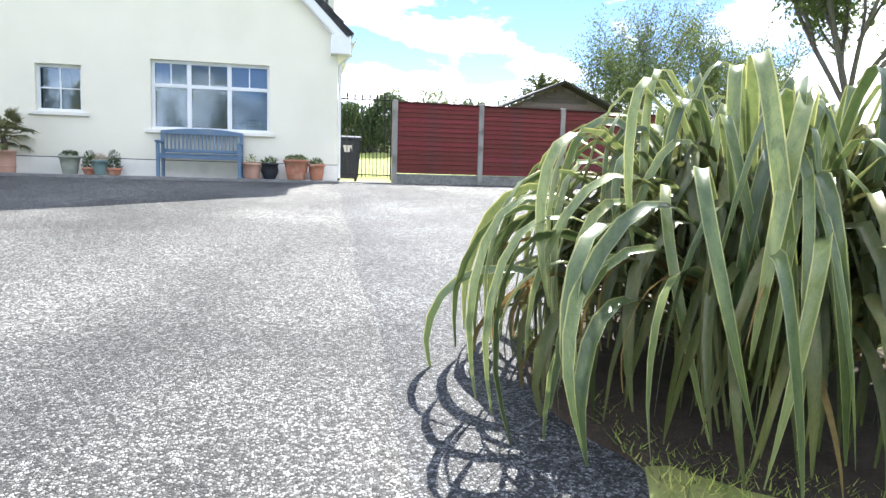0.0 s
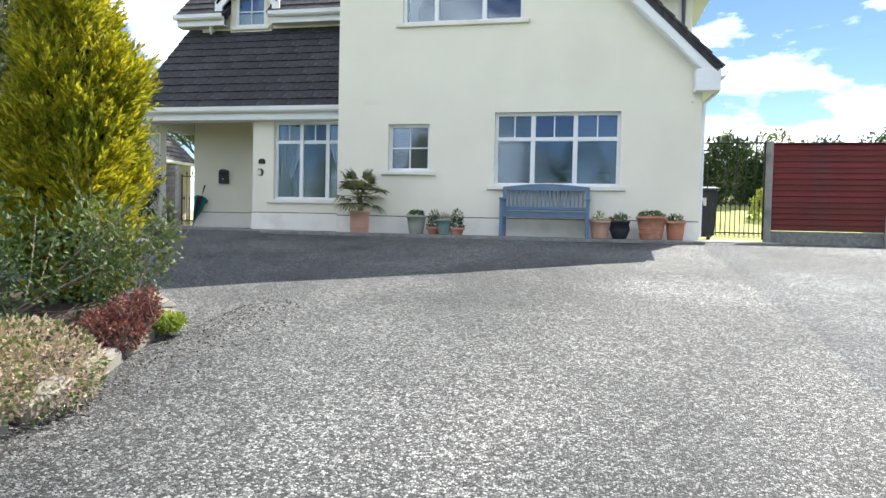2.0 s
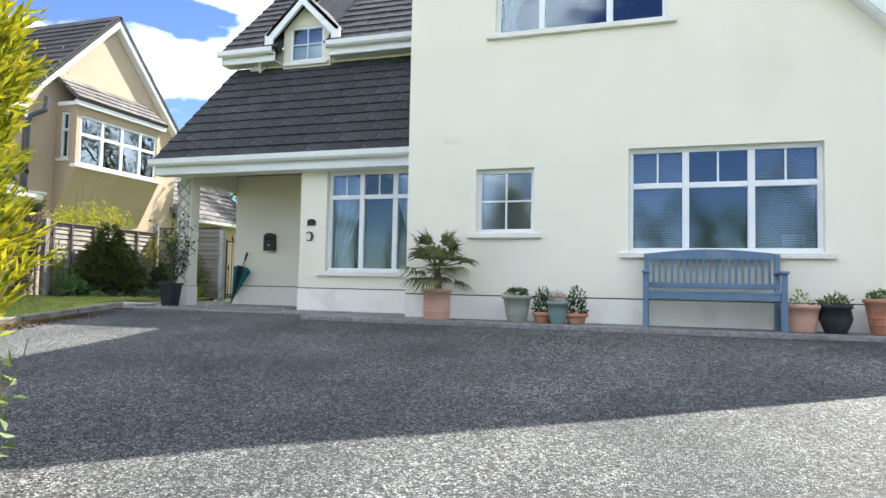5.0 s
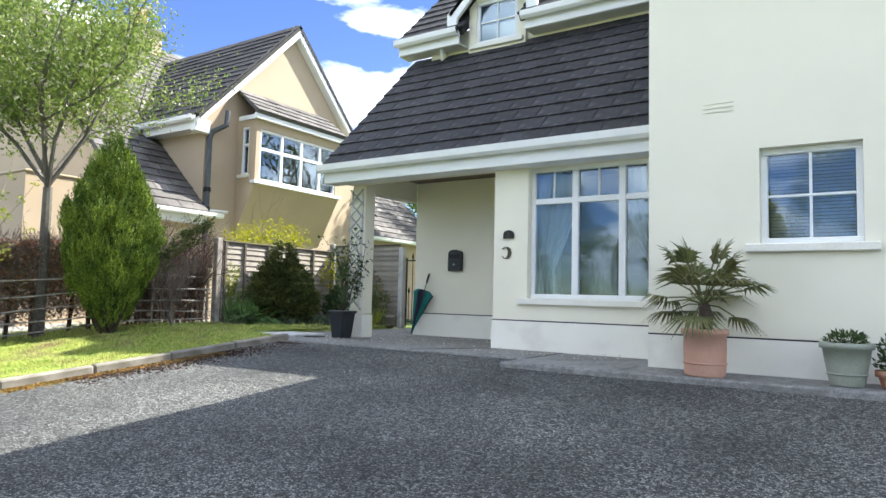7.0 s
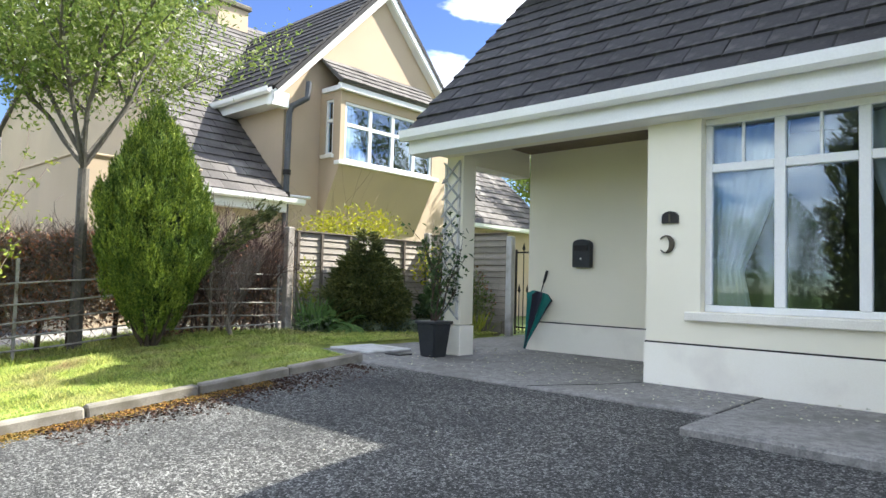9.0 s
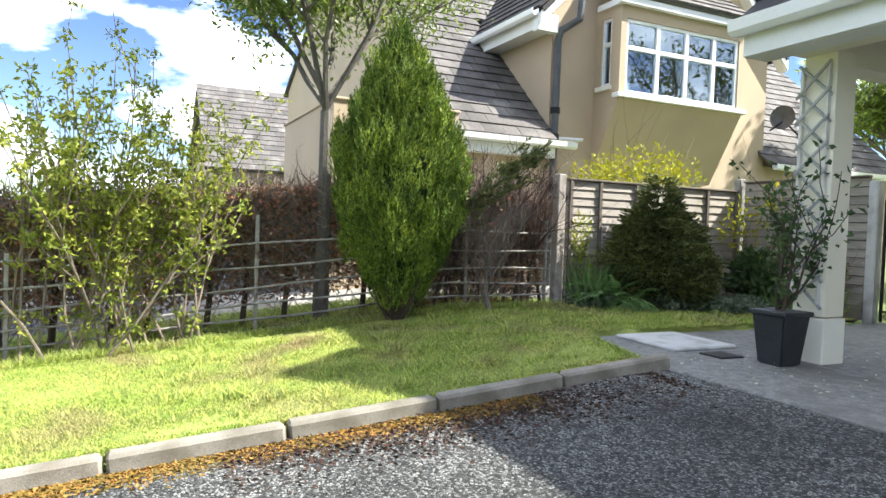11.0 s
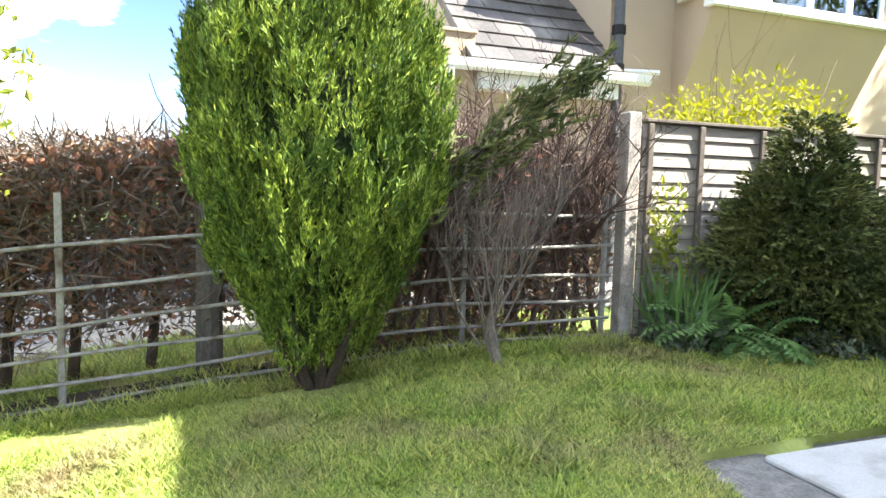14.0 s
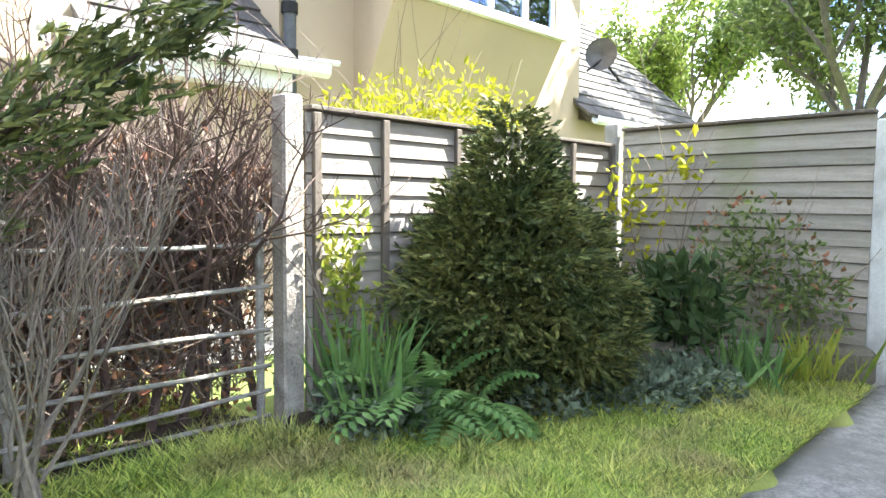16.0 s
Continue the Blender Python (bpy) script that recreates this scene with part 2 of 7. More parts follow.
REDWOOD = material("red_stained_board", (0.13, 0.018, 0.018), (0.17, 0.03, 0.027), 0.75, 4, 60, 0.4, random_by="object", spread=0.18, stretch=(0.6, 4, 8), stain=(0.10, 0.03, 0.03), stain_scale=2)
GREYWOOD = material("weathered_grey_board", (0.40, 0.36, 0.32), (0.31, 0.275, 0.24), 0.85, 4, 60, 0.5, random_by="object", spread=0.15, stretch=(1, 1, 9), stain=(0.20, 0.19, 0.12), stain_scale=2.5)
GREENWOOD = material("algae_grey_board", (0.36, 0.325, 0.28), (0.25, 0.23, 0.19), 0.85, 4, 60, 0.5, random_by="object", spread=0.2, stretch=(1, 1, 9), stain=(0.22, 0.23, 0.13), stain_scale=2)
RAIL = material("weathered_steel_rail", (0.40, 0.385, 0.36), (0.26, 0.24, 0.21), 0.7, 6, 80, 0.4, stain=(0.12, 0.08, 0.05), stain_scale=8)
BARK = material("grey_bark", (0.17, 0.155, 0.135), (0.10, 0.09, 0.075), 0.9, 9, 60, 0.8, dist=0.02, stretch=(1, 1, 0.4))
TWIG = material("bare_twig", (0.26, 0.21, 0.17), (0.17, 0.13, 0.105), 0.85, 9, 60, 0.2, random_by="island", spread=0.3)
TWIG_BROWN = material("brown_twig_mass", (0.26, 0.20, 0.165), (0.16, 0.12, 0.10), 0.85, 9, 60, 0.2, random_by="island", spread=0.35)
DARKBARK = material("dark_bark", (0.05, 0.036, 0.026), (0.08, 0.058, 0.042), 0.9, 9, 60, 0.8, dist=0.02)
# Dark grey puts the dimness of the unlit rooms into their colour.
INTERIOR = material("dim_room_grey", (0.13, 0.12, 0.11), (0.10, 0.095, 0.09), 0.9, 3, 60, 0.1)
BLIND = material("venetian_blind", (0.26, 0.29, 0.36), (0.20, 0.23, 0.29), 0.5, 5, 60, 0.0)
CURTAIN = material("white_net_curtain", (0.86, 0.86, 0.82), (0.78, 0.78, 0.74), 0.9, 5, 100, 0.2, trans=0.3)


def foliage(name, a, b, spread=0.35, trans=0.25, rough=0.6, spec=0.3):
    return material(name, a, b, rough, 3.0, 30, 0.0, random_by="island", spread=spread, trans=trans, spec=spec)


CYPRESS = foliage("cypress_spray", (0.05, 0.105, 0.016), (0.24, 0.325, 0.045), 0.6, 0.06)
# The three CORE colours are near black: shade between the sprays, put into colour.
CYPRESS_CORE = material("cypress_inner_shade", (0.02, 0.032, 0.01), (0.035, 0.05, 0.016), 0.95, 8, 40, 0.6, dist=0.05)
GOLD = foliage("golden_conifer_spray", (0.50, 0.45, 0.02), (0.20, 0.24, 0.02), 0.5, 0.4)
GOLD_CORE = material("golden_conifer_inner_shade", (0.028, 0.035, 0.008), (0.05, 0.055, 0.01), 0.95, 8, 40, 0.6, dist=0.05)
YEW = foliage("yew_spray", (0.05, 0.078, 0.024), (0.16, 0.17, 0.05), 0.55, 0.12)
YEW_CORE = material("yew_inner_shade", (0.018, 0.027, 0.012), (0.03, 0.04, 0.018), 0.95, 8, 40, 0.6, dist=0.05)
FLAX = material("flax_leaf", (0.085, 0.135, 0.045), (0.18, 0.225, 0.085), 0.3, 4, 40, 0.05, random_by="object", spread=0.5, trans=0.2, stretch=(9, 9, 0.6), spec=0.6)
FLAX_EDGE = material("flax_leaf_margin", (0.42, 0.42, 0.16), (0.33, 0.35, 0.14), 0.35, 4, 40, 0.05, random_by="object", spread=0.3, trans=0.25, spec=0.6)
FLAX_DRY = material("dry_flax_leaf", (0.34, 0.24, 0.10), (0.24, 0.15, 0.06), 0.7, 4, 40, 0.1, random_by="object", spread=0.3, trans=0.2)
ROWAN = foliage("rowan_leaf", (0.15, 0.23, 0.045), (0.25, 0.31, 0.08), 0.35, 0.4)
BLOSSOM = foliage("cream_blossom", (0.62, 0.6, 0.46), (0.5, 0.5, 0.36), 0.2, 0.3)
BEECH = foliage("brown_beech_leaf", (0.25, 0.125, 0.07), (0.38, 0.20, 0.11), 0.45, 0.25)
SPRING = foliage("spring_leaf", (0.19, 0.26, 0.04), (0.34, 0.36, 0.06), 0.35, 0.4)
YELLOW = foliage("yellow_leaf", (0.38, 0.36, 0.02), (0.28, 0.31, 0.02), 0.3, 0.4)
DARKLEAF = foliage("dark_leaf", (0.04, 0.075, 0.025), (0.075, 0.12, 0.04))
MIDLEAF = foliage("mid_leaf", (0.10, 0.15, 0.04), (0.17, 0.21, 0.07))
HEATHER = foliage("pale_heather_flower", (0.52, 0.41, 0.34), (0.38, 0.30, 0.17), 0.35, 0.3)
REDLEAF = foliage("red_leaf", (0.12, 0.028, 0.028), (0.25, 0.115, 0.08), 0.4, 0.3)
VARIEG = foliage("grey_green_leaf", (0.09, 0.13, 0.08), (0.18, 0.22, 0.15), 0.3, 0.2)
PALM = foliage("palm_leaf", (0.11, 0.14, 0.05), (0.20, 0.19, 0.08), 0.35, 0.3)
FERN = foliage("fern_leaf", (0.10, 0.20, 0.05), (0.16, 0.27, 0.09), 0.3, 0.35)
TEAL = material("teal_umbrella_cloth", (0.0, 0.13, 0.12), (0.0, 0.17, 0.15), 0.6, 8, 80, 0.1)
NAVY = material("navy_umbrella_cloth", (0.012, 0.014, 0.03), (0.02, 0.022, 0.04), 0.6, 8, 80, 0.1)
BRONZE = material("dark_bronze", (0.10, 0.085, 0.06), (0.05, 0.045, 0.035), 0.45, 12, 80, 0.3, metal=0.6)
WHITEPAINT = material("worn_white_paint", (0.70, 0.69, 0.65), (0.58, 0.56, 0.52), 0.7, 6, 90, 0.3)
STONE = material("rough_bed_stone", (0.20, 0.18, 0.14), (0.12, 0.11, 0.085), 0.95, 7, 70, 0.9, dist=0.03)
ROAD = material("asphalt", (0.045, 0.045, 0.048), (0.07, 0.07, 0.072), 0.9, 2, 120, 0.4)

# ---- builders ----
PLACE = {}


def thing(name, loc, label, category, group="", kind="", turn=0.0, local=False):
    ob = new(name)
    ob.empty_display_size = 0.1
    m = pose(*loc, 0, 0, turn)
    ob.matrix_basis = m
    PLACE[ob.name] = Matrix.Identity(4) if local else m
    return tagged(ob, label, category, group, kind)


def link(name, me, mat, parent=None, label=""):
    ob = new(name, me)
    if mat and not me.materials:
        me.materials.append(mat)
    if parent is not None:
        ob.parent = parent
        ob.matrix_parent_inverse = PLACE.get(parent.name, Matrix.Identity(4)).inverted()
    PLACE[ob.name] = Matrix.Identity(4)
    if label:
        ob["label"] = label
    return ob


def part(name, bm, mat, parent=None, label="", smooth=False):
    me = bpy.data.meshes.new(name)
    bmesh.ops.recalc_face_normals(bm, faces=bm.faces)
    bm.to_mesh(me)
    bm.free()
    if smooth:
        me.polygons.foreach_set("use_smooth", [True] * len(me.polygons))
    return link(name, me, mat, parent, label)


def solo(name, bm, mat, label, category, group="", kind="", smooth=False):
    return tagged(part(name, bm, mat, None, smooth=smooth), label, category, group, kind)


def raw(name, verts, faces, mat, parent=None, label="", smooth=False):
    me = bpy.data.meshes.new(name)
    me.from_pydata(np.asarray(verts).tolist(), [], np.asarray(faces).tolist())
    if smooth:
        me.polygons.foreach_set("use_smooth", [True] * len(me.polygons))
    return link(name, me, mat, parent, label)


def box(bm, x0, y0, z0, x1, y1, z1, bevel=0.0, m=None):
    r = bmesh.ops.create_cube(bm, size=1.0, matrix=Matrix.Translation(((x0 + x1) / 2, (y0 + y1) / 2, (z0 + z1) / 2)) @ Matrix.Diagonal((abs(x1 - x0), abs(y1 - y0), abs(z1 - z0), 1)))
    vs = r["verts"]
    if bevel:
        es = {e for v in vs for e in v.link_edges}
        vs = bmesh.ops.bevel(bm, geom=list(es), offset=bevel, segments=1, affect="EDGES")["verts"]
    if m is not None:
        bmesh.ops.transform(bm, matrix=m, verts=list(vs))
    return bm


def boxes(*rows, bevel=0.0):
    bm = bmesh.new()
    for r in rows:
        box(bm, *r, bevel=bevel)
    return bm


def prism(bm, pts, axis, a, b):
    """Extrudes a polygon of (u, v) along axis from a to b; u, v are the other two axes in order."""
    def place(u, v, w):
        return {"x": (w, u, v), "y": (u, w, v), "z": (u, v, w)}[axis]
    lo = [bm.verts.new(place(u, v, a)) for u, v in pts]
    hi = [bm.verts.new(place(u, v, b)) for u, v in pts]
    bm.faces.new(lo)
    bm.faces.new(hi[::-1])
    k = len(pts)
    for i in range(k):
        bm.faces.new((lo[i], lo[(i + 1) % k], hi[(i + 1) % k], hi[i]))
    return bm


def tube(bm, path, radii, sides=7):
    """A round bar along a path of points."""
    pts = [Vector(p) for p in path]
    rings = []
    for i, p in enumerate(pts):
        d = (pts[min(i + 1, len(pts) - 1)] - pts[max(i - 1, 0)]).normalized()
        u = d.orthogonal().normalized() if not rings else (rings[-1][1] - d * rings[-1][1].dot(d)).normalized()
        w = d.cross(u)
        r = radii[i] if hasattr(radii, "__len__") else radii
        rings.append(([bm.verts.new(p + (u * math.cos(a) + w * math.sin(a)) * r) for a in (2 * math.pi * k / sides for k in range(sides))], u))
    for (a, _), (b, _) in zip(rings, rings[1:]):
        for k in range(sides):
            bm.faces.new((a[k], a[(k + 1) % sides], b[(k + 1) % sides], b[k]))
    bm.faces.new(rings[0][0][::-1])
    bm.faces.new(rings[-1][0])
    return bm


def lathe(bm, profile, sides=28, squash=1.0):
    """Turns a profile of (radius, height) round z."""
    rings = [[bm.verts.new((r * math.cos(2 * math.pi * k / sides), squash * r * math.sin(2 * math.pi * k / sides), z)) for k in range(sides)] for r, z in profile]
    for a, b in zip(rings, rings[1:]):
        for k in range(sides):
            bm.faces.new((a[k], a[(k + 1) % sides], b[(k + 1) % sides], b[k]))
    bm.faces.new(rings[0][::-1])
    bm.faces.new(rings[-1])
    return bm


def wall(plane, at, thick, u0, u1, z0, z1, holes=(), cuts=()):
    """A wall with thickness in the plane 'y' or 'x', with rectangular openings (u0, z0, u1, z1) through it; cuts: (point, normal) planes that trim it."""
    us = sorted({u0, u1, *(h[0] for h in holes), *(h[2] for h in holes)})
    zs = sorted({z0, z1, *(h[1] for h in holes), *(h[3] for h in holes)})
    bm = bmesh.new()
    solid = {}
    for i in range(len(us) - 1):
        for j in range(len(zs) - 1):
            cu, cz = (us[i] + us[i + 1]) / 2, (zs[j] + zs[j + 1]) / 2
            solid[i, j] = not any(h[0] < cu < h[2] and h[1] < cz < h[3] for h in holes)
    put = (lambda u, d, z: (u, at + d, z)) if plane == "y" else (lambda u, d, z: (at + d, u, z))

    def quad(*c):
        bm.faces.new([bm.verts.new(put(*k)) for k in c])
    for (i, j), s in solid.items():
        if not s:
            continue
        a, b, c, d = us[i], us[i + 1], zs[j], zs[j + 1]
        quad((a, 0, c), (b, 0, c), (b, 0, d), (a, 0, d))
        quad((a, thick, c), (a, thick, d), (b, thick, d), (b, thick, c))
        if not solid.get((i - 1, j)):
            quad((a, 0, c), (a, 0, d), (a, thick, d), (a, thick, c))
        if not solid.get((i + 1, j)):
            quad((b, 0, c), (b, thick, c), (b, thick, d), (b, 0, d))
        if not solid.get((i, j - 1)):
            quad((a, 0, c), (a, thick, c), (b, thick, c), (b, 0, c))
        if not solid.get((i, j + 1)):
            quad((a, 0, d), (b, 0, d), (b, thick, d), (a, thick, d))
    bmesh.ops.remove_doubles(bm, verts=bm.verts, dist=1e-5)
    for co, no in cuts:
        bmesh.ops.bisect_plane(bm, geom=bm.verts[:] + bm.edges[:] + bm.faces[:], plane_co=co, plane_no=no, clear_outer=True)
        bmesh.ops.holes_fill(bm, edges=[e for e in bm.edges if e.is_boundary], sides=0)
    return bm


def gz(x, y):
    """Height of the sloping ground."""
    return 0.0965 * min(max(y, -4.0), 13.3)


def strip(name, y0, y1, left, right, lift, mat, label, category, nx, ny=64):
    """A sheet that follows the ground between two side edges, turned down at its rim."""
    verts = []
    for j in range(ny + 1):
        y = y0 + (y1 - y0) * j / ny
        for i in range(nx + 1):
            x = left(y) + (right(y) - left(y)) * i / nx
            rim = i in (0, nx) or j in (0, ny)
            verts.append((x, y, gz(x, y) + (-0.05 if rim and lift else lift + 0.012 * noise.noise((x * 0.8, y * 0.8, 0)))))
    faces = [(j * (nx + 1) + i, j * (nx + 1) + i + 1, (j + 1) * (nx + 1) + i + 1, (j + 1) * (nx + 1) + i) for j in range(ny) for i in range(nx)]
    return tagged(raw(name, verts, faces, mat, smooth=True), label, category, kind="structure")


def leaves(points, out, length, width, up=0.3, wild=0.6, fold=0.25, seed=1):
    """Folded pointed leaves at points, growing roughly along out. Returns vertices and faces."""
    rng = np.random.default_rng(seed)
    n = len(points)
    d = out + rng.normal(0, wild, (n, 3)) + np.array([0, 0, up])
    d /= np.linalg.norm(d, axis=1, keepdims=True) + 1e-9
    s = np.cross(d, rng.normal(0, 1, (n, 3)))
    s /= np.linalg.norm(s, axis=1, keepdims=True) + 1e-9
    nrm = np.cross(d, s)
    ln = (length * rng.uniform(0.6, 1.3, n))[:, None]
    wd = (width * rng.uniform(0.6, 1.3, n))[:, None]
    mid = points + d * ln * 0.5
    v = np.stack([points, mid + s * wd * 0.5 + nrm * wd * fold, points + d * ln, mid - s * wd * 0.5 + nrm * wd * fold], 1).reshape(-1, 3)
    f = np.arange(4 * n).reshape(n, 4)
    return v, f


def profile_points(n, centre, prof, seed, lump=0.12, lumps=5.0, squash=(1.0, 1.0), inside=0.25):
    """Points near the surface of a lumpy body of revolution; prof: (height, radius) rows. Returns points and outward directions."""
    rng = np.random.default_rng(seed)
    hs, rs = np.array([p[0] for p in prof]), np.array([p[1] for p in prof])
    fine = np.linspace(hs[0], hs[-1], 200)
    w = np.interp(fine, hs, rs) + 0.02
    cum = np.cumsum(w)
    h = np.interp(rng.uniform(0, cum[-1], n), cum, fine)
    a = rng.uniform(0, 2 * math.pi, n)
    r = np.interp(h, hs, rs)
    lumpy = np.array([noise.noise((math.cos(t) * lumps * 0.5 + seed, math.sin(t) * lumps * 0.5, z * lumps * 0.45)) for t, z in zip(a, h)])
    r = r * (1 + lump * 2 * lumpy) * (1 - inside * rng.uniform(0, 1, n) ** 2)
    p = np.stack([centre[0] + r * np.cos(a) * squash[0], centre[1] + r * np.sin(a) * squash[1], centre[2] + h], 1)
    return p, np.stack([np.cos(a), np.sin(a), np.zeros(n)], 1)


def cloud_points(n, balls, seed, shell=0.5):
    """Points in and near the surface of several balls (x, y, z, rx, ry, rz)."""
    rng = np.random.default_rng(seed)
    balls = np.array(balls, float)
    w = balls[:, 3] * balls[:, 5]
    k = rng.choice(len(balls), n, p=w / w.sum())
    d = rng.normal(0, 1, (n, 3))
    d /= np.linalg.norm(d, axis=1, keepdims=True)
    r = (1 - shell * rng.uniform(0, 1, n) ** 1.5)[:, None]
    return balls[k, :3] + d * r * balls[k, 3:], d


def body(prof, centre, seed, shrink=0.82, sides=24, squash=(1.0, 1.0)):
    """A lumpy solid whose dark colour stands for the shade inside a dense evergreen."""
    bm = bmesh.new()
    lathe(bm, [(max(0.02, r * shrink), h) for h, r in prof], sides)
    for v in bm.verts:
        k = 1 + 0.22 * noise.noise((v.co.x * 2.5 + seed, v.co.y * 2.5, v.co.z * 2.0))
        v.co.x, v.co.y = v.co.x * k * squash[0], v.co.y * k * squash[1]
        v.co += Vector(centre)
    return bm


def branches(bm, start, direction, length, radius, depth, rng, spread=0.6, up=0.15, tips=None, sides=5, kids=3):
    """Forking limbs; tips collects the ends."""
    path, p, d = [Vector(start)], Vector(start), Vector(direction).normalized()
    for _ in range(4):
        d = (d + Vector((rng.gauss(0, 0.12), rng.gauss(0, 0.12), rng.gauss(0, 0.08) + up * 0.25))).normalized()
        p = p + d * length / 4
        path.append(p.copy())
    tube(bm, path, [radius * (1 - 0.11 * i) for i in range(5)], sides)
    if tips is not None and depth <= 1:
        tips.extend(path[1:])
    if depth:
        for k in range(kids):
            s = path[2 + k % 3]
            e = (d + Vector((rng.gauss(0, spread), rng.gauss(0, spread), rng.gauss(0, spread * 0.5) + up))).normalized()
            branches(bm, s, e, length * rng.uniform(0.55, 0.8), radius * 0.55, depth - 1, rng, spread, up, tips, max(3, sides - 1), kids)

# ---- ground ----
BZ = 1.30
FAR = [-700, -200, -60, -24, -14, -8, -4, 0, 4, 8, 12, 13.3, 16, 24, 40, 90, 250, 700]
ground_verts = [(x, y, gz(x, y) - 0.06) for y in FAR for x in FAR]
ground_faces = [(j * 18 + i, j * 18 + i + 1, (j + 1) * 18 + i + 1, (j + 1) * 18 + i) for j in range(17) for i in range(17)]
tagged(raw("ground", ground_verts, ground_faces, FARGRASS), "green grassy ground sloping up to the house", "ground", kind="structure")


def bed_edge(y):
    """Where the planted bed beside the drive ends, in x."""
    return -4.05 - 0.12 * (y - 5.0) - 0.85 * max(0.0, y - 6.3) ** 2 + 0.10 * math.sin(y * 1.7)


def kerb_x(y):
    """Line of the kerb between lawn and drive, in x."""
    return -10.44 + 0.03 * (np.clip(y, 5.0, 13.5) - 10.1)


strip("driveway", -6.0, 13.45, lambda y: kerb_x(y), lambda y: 9.8, 0.0, CHIP, "grey tar and chip driveway sloping up to the house", "driveway", 40)
strip("side_driveway", -6.0, 13.3, lambda y: 0.08 + 0.029 * y + 0.03 * math.sin(y * 1.9), lambda y: 9.8, 0.006, CHIP_SIDE, "greyer tar and chip strip along the fence", "driveway", 30)
strip("flower_bed", -6.0, 7.9, lambda y: -10.4, bed_edge, 0.05, SOIL, "dark soil of the planted bed beside the drive", "flower bed", 24)
strip("grass_verge", -6.0, 4.3, lambda y: 1.12 + 0.22 * (y - 2) + 0.08 * math.sin(y * 3), lambda y: 9.8, 0.05, GRASS, "green grass under the flax plant", "lawn", 40)
strip("lawn", -2.0, 13.72, lambda y: -13.02 - 0.05 * math.sin(y * 2.3) - 0.02 * math.sin(y * 7.1), lambda y: kerb_x(y) - 0.05 if y < 13.3 else kerb_x(y) - 0.05 - (y - 13.3) * 3.2, 0.075, GRASS, "sunlit green lawn inside the kerb", "lawn", 24)
strip("fence_bed", -2.0, 14.7, lambda y: -13.75, lambda y: -12.9, 0.035, SOIL, "bare dark soil under the rails and conifer", "flower bed", 10)
strip("neighbour_lawn", -2.0, 14.7, lambda y: -14.8, lambda y: -13.7, 0.02, GRASS, "bright sunlit grass behind the rails", "lawn", 8)
strip("back_lawn", 13.6, 17.3, lambda y: -13.0, lambda y: -11.47 + 0.06 * math.sin(y * 5) + 0.05 * math.sin(y * 13), 0.07, GRASS, "shaded green lawn beside the path", "lawn", 20, 120)
strip("planting_bed", 14.55, 17.5, lambda y: -13.25, lambda y: -13.0 + (y - 14.5) * 0.42, 0.09, SOIL, "dark soil of the bed along the fence", "flower bed", 16)

# patio
patio = tagged(part("patio", boxes((-11.5, 13.46, 1.1, -6.85, 18.0, BZ + 0.004), bevel=0.012), CONC), "weathered grey concrete path round the house", "path", kind="structure")
part("path_section", boxes((-6.846, 12.92, 1.05, 0.78, 15.0, BZ), bevel=0.012), CONC, patio)
part("path_section", boxes((0.784, 13.3, 1.0, 2.0, 19.0, BZ - 0.006), bevel=0.012), CONC_PALE, patio)
part("patio_slab", boxes((-6.8, 12.93, BZ - 0.02, -5.7, 13.56, BZ + 0.006), bevel=0.004), CONC, patio, "paler concrete slab")
part("drain_cover", boxes((-11.42, 13.95, BZ, -10.72, 14.6, BZ + 0.03), bevel=0.01), CONC_WHITE, patio, "pale square concrete drain cover")
part("path_joint", tube(bmesh.new(), [(-7.79, 14.43, BZ + 0.001), (-7.95, 14.05, BZ + 0.001), (-8.3, 13.47, BZ + 0.001)], 0.009, 4), IRON, patio, "dark joint in the concrete")
part("path_joint", tube(bmesh.new(), [(-6.84, 13.5, BZ + 0.0), (-6.84, 14.43, BZ + 0.0)], 0.007, 4), IRON, patio)
part("drain_grate", boxes((-10.62, 14.08, BZ, -10.4, 14.3, BZ + 0.016), bevel=0.005), IRON, patio, "small black drain grate")

# kerb stones
kerb = tagged(part("kerb", boxes((kerb_x(2.0) - 0.07, 2.0, -0.1, kerb_x(2.0) + 0.05, 2.1, 0.26)), KERB), "weathered concrete kerb between lawn and drive", "kerb", kind="structure")
kerb_me = bpy.data.meshes.new("kerb_stone")
kb = boxes((-0.052, -0.418, -0.22, 0.052, 0.418, 0.085), bevel=0.016)
for kv in kb.verts:
    kv.co += 0.006 * noise.noise_vector(kv.co * 9)
kb.to_mesh(kerb_me)
kb.free()
kerb_me.materials.append(KERB)
for i in range(13):
    y = 13.075 - 0.85 * i
    k = link("kerb_stone", kerb_me, None, kerb)
    k.matrix_basis = pose(kerb_x(y) + 0.006 * math.sin(i * 3.1), y, gz(0, y), math.degrees(math.atan(0.0965)), 0.6 * math.sin(i * 2.3), (-1.7 if y > 5 else 0.0) + 0.5 * math.sin(i * 1.7))

garden_verts = [(x, y, 1.262 + 0.95 * ((y - 15.4) / 6.6) ** 1.2 + 0.03 * noise.noise((x, y, 0))) for y in np.linspace(15.4, 24.6, 24) for x in np.linspace(0.8, 9.6, 20)]
garden_faces = [(j * 20 + i, j * 20 + i + 1, (j + 1) * 20 + i + 1, (j + 1) * 20 + i) for j in range(23) for i in range(19)]
tagged(raw("back_garden", garden_verts, garden_faces, GRASS, smooth=True), "sunlit back lawn rising behind the gate", "lawn", kind="structure")

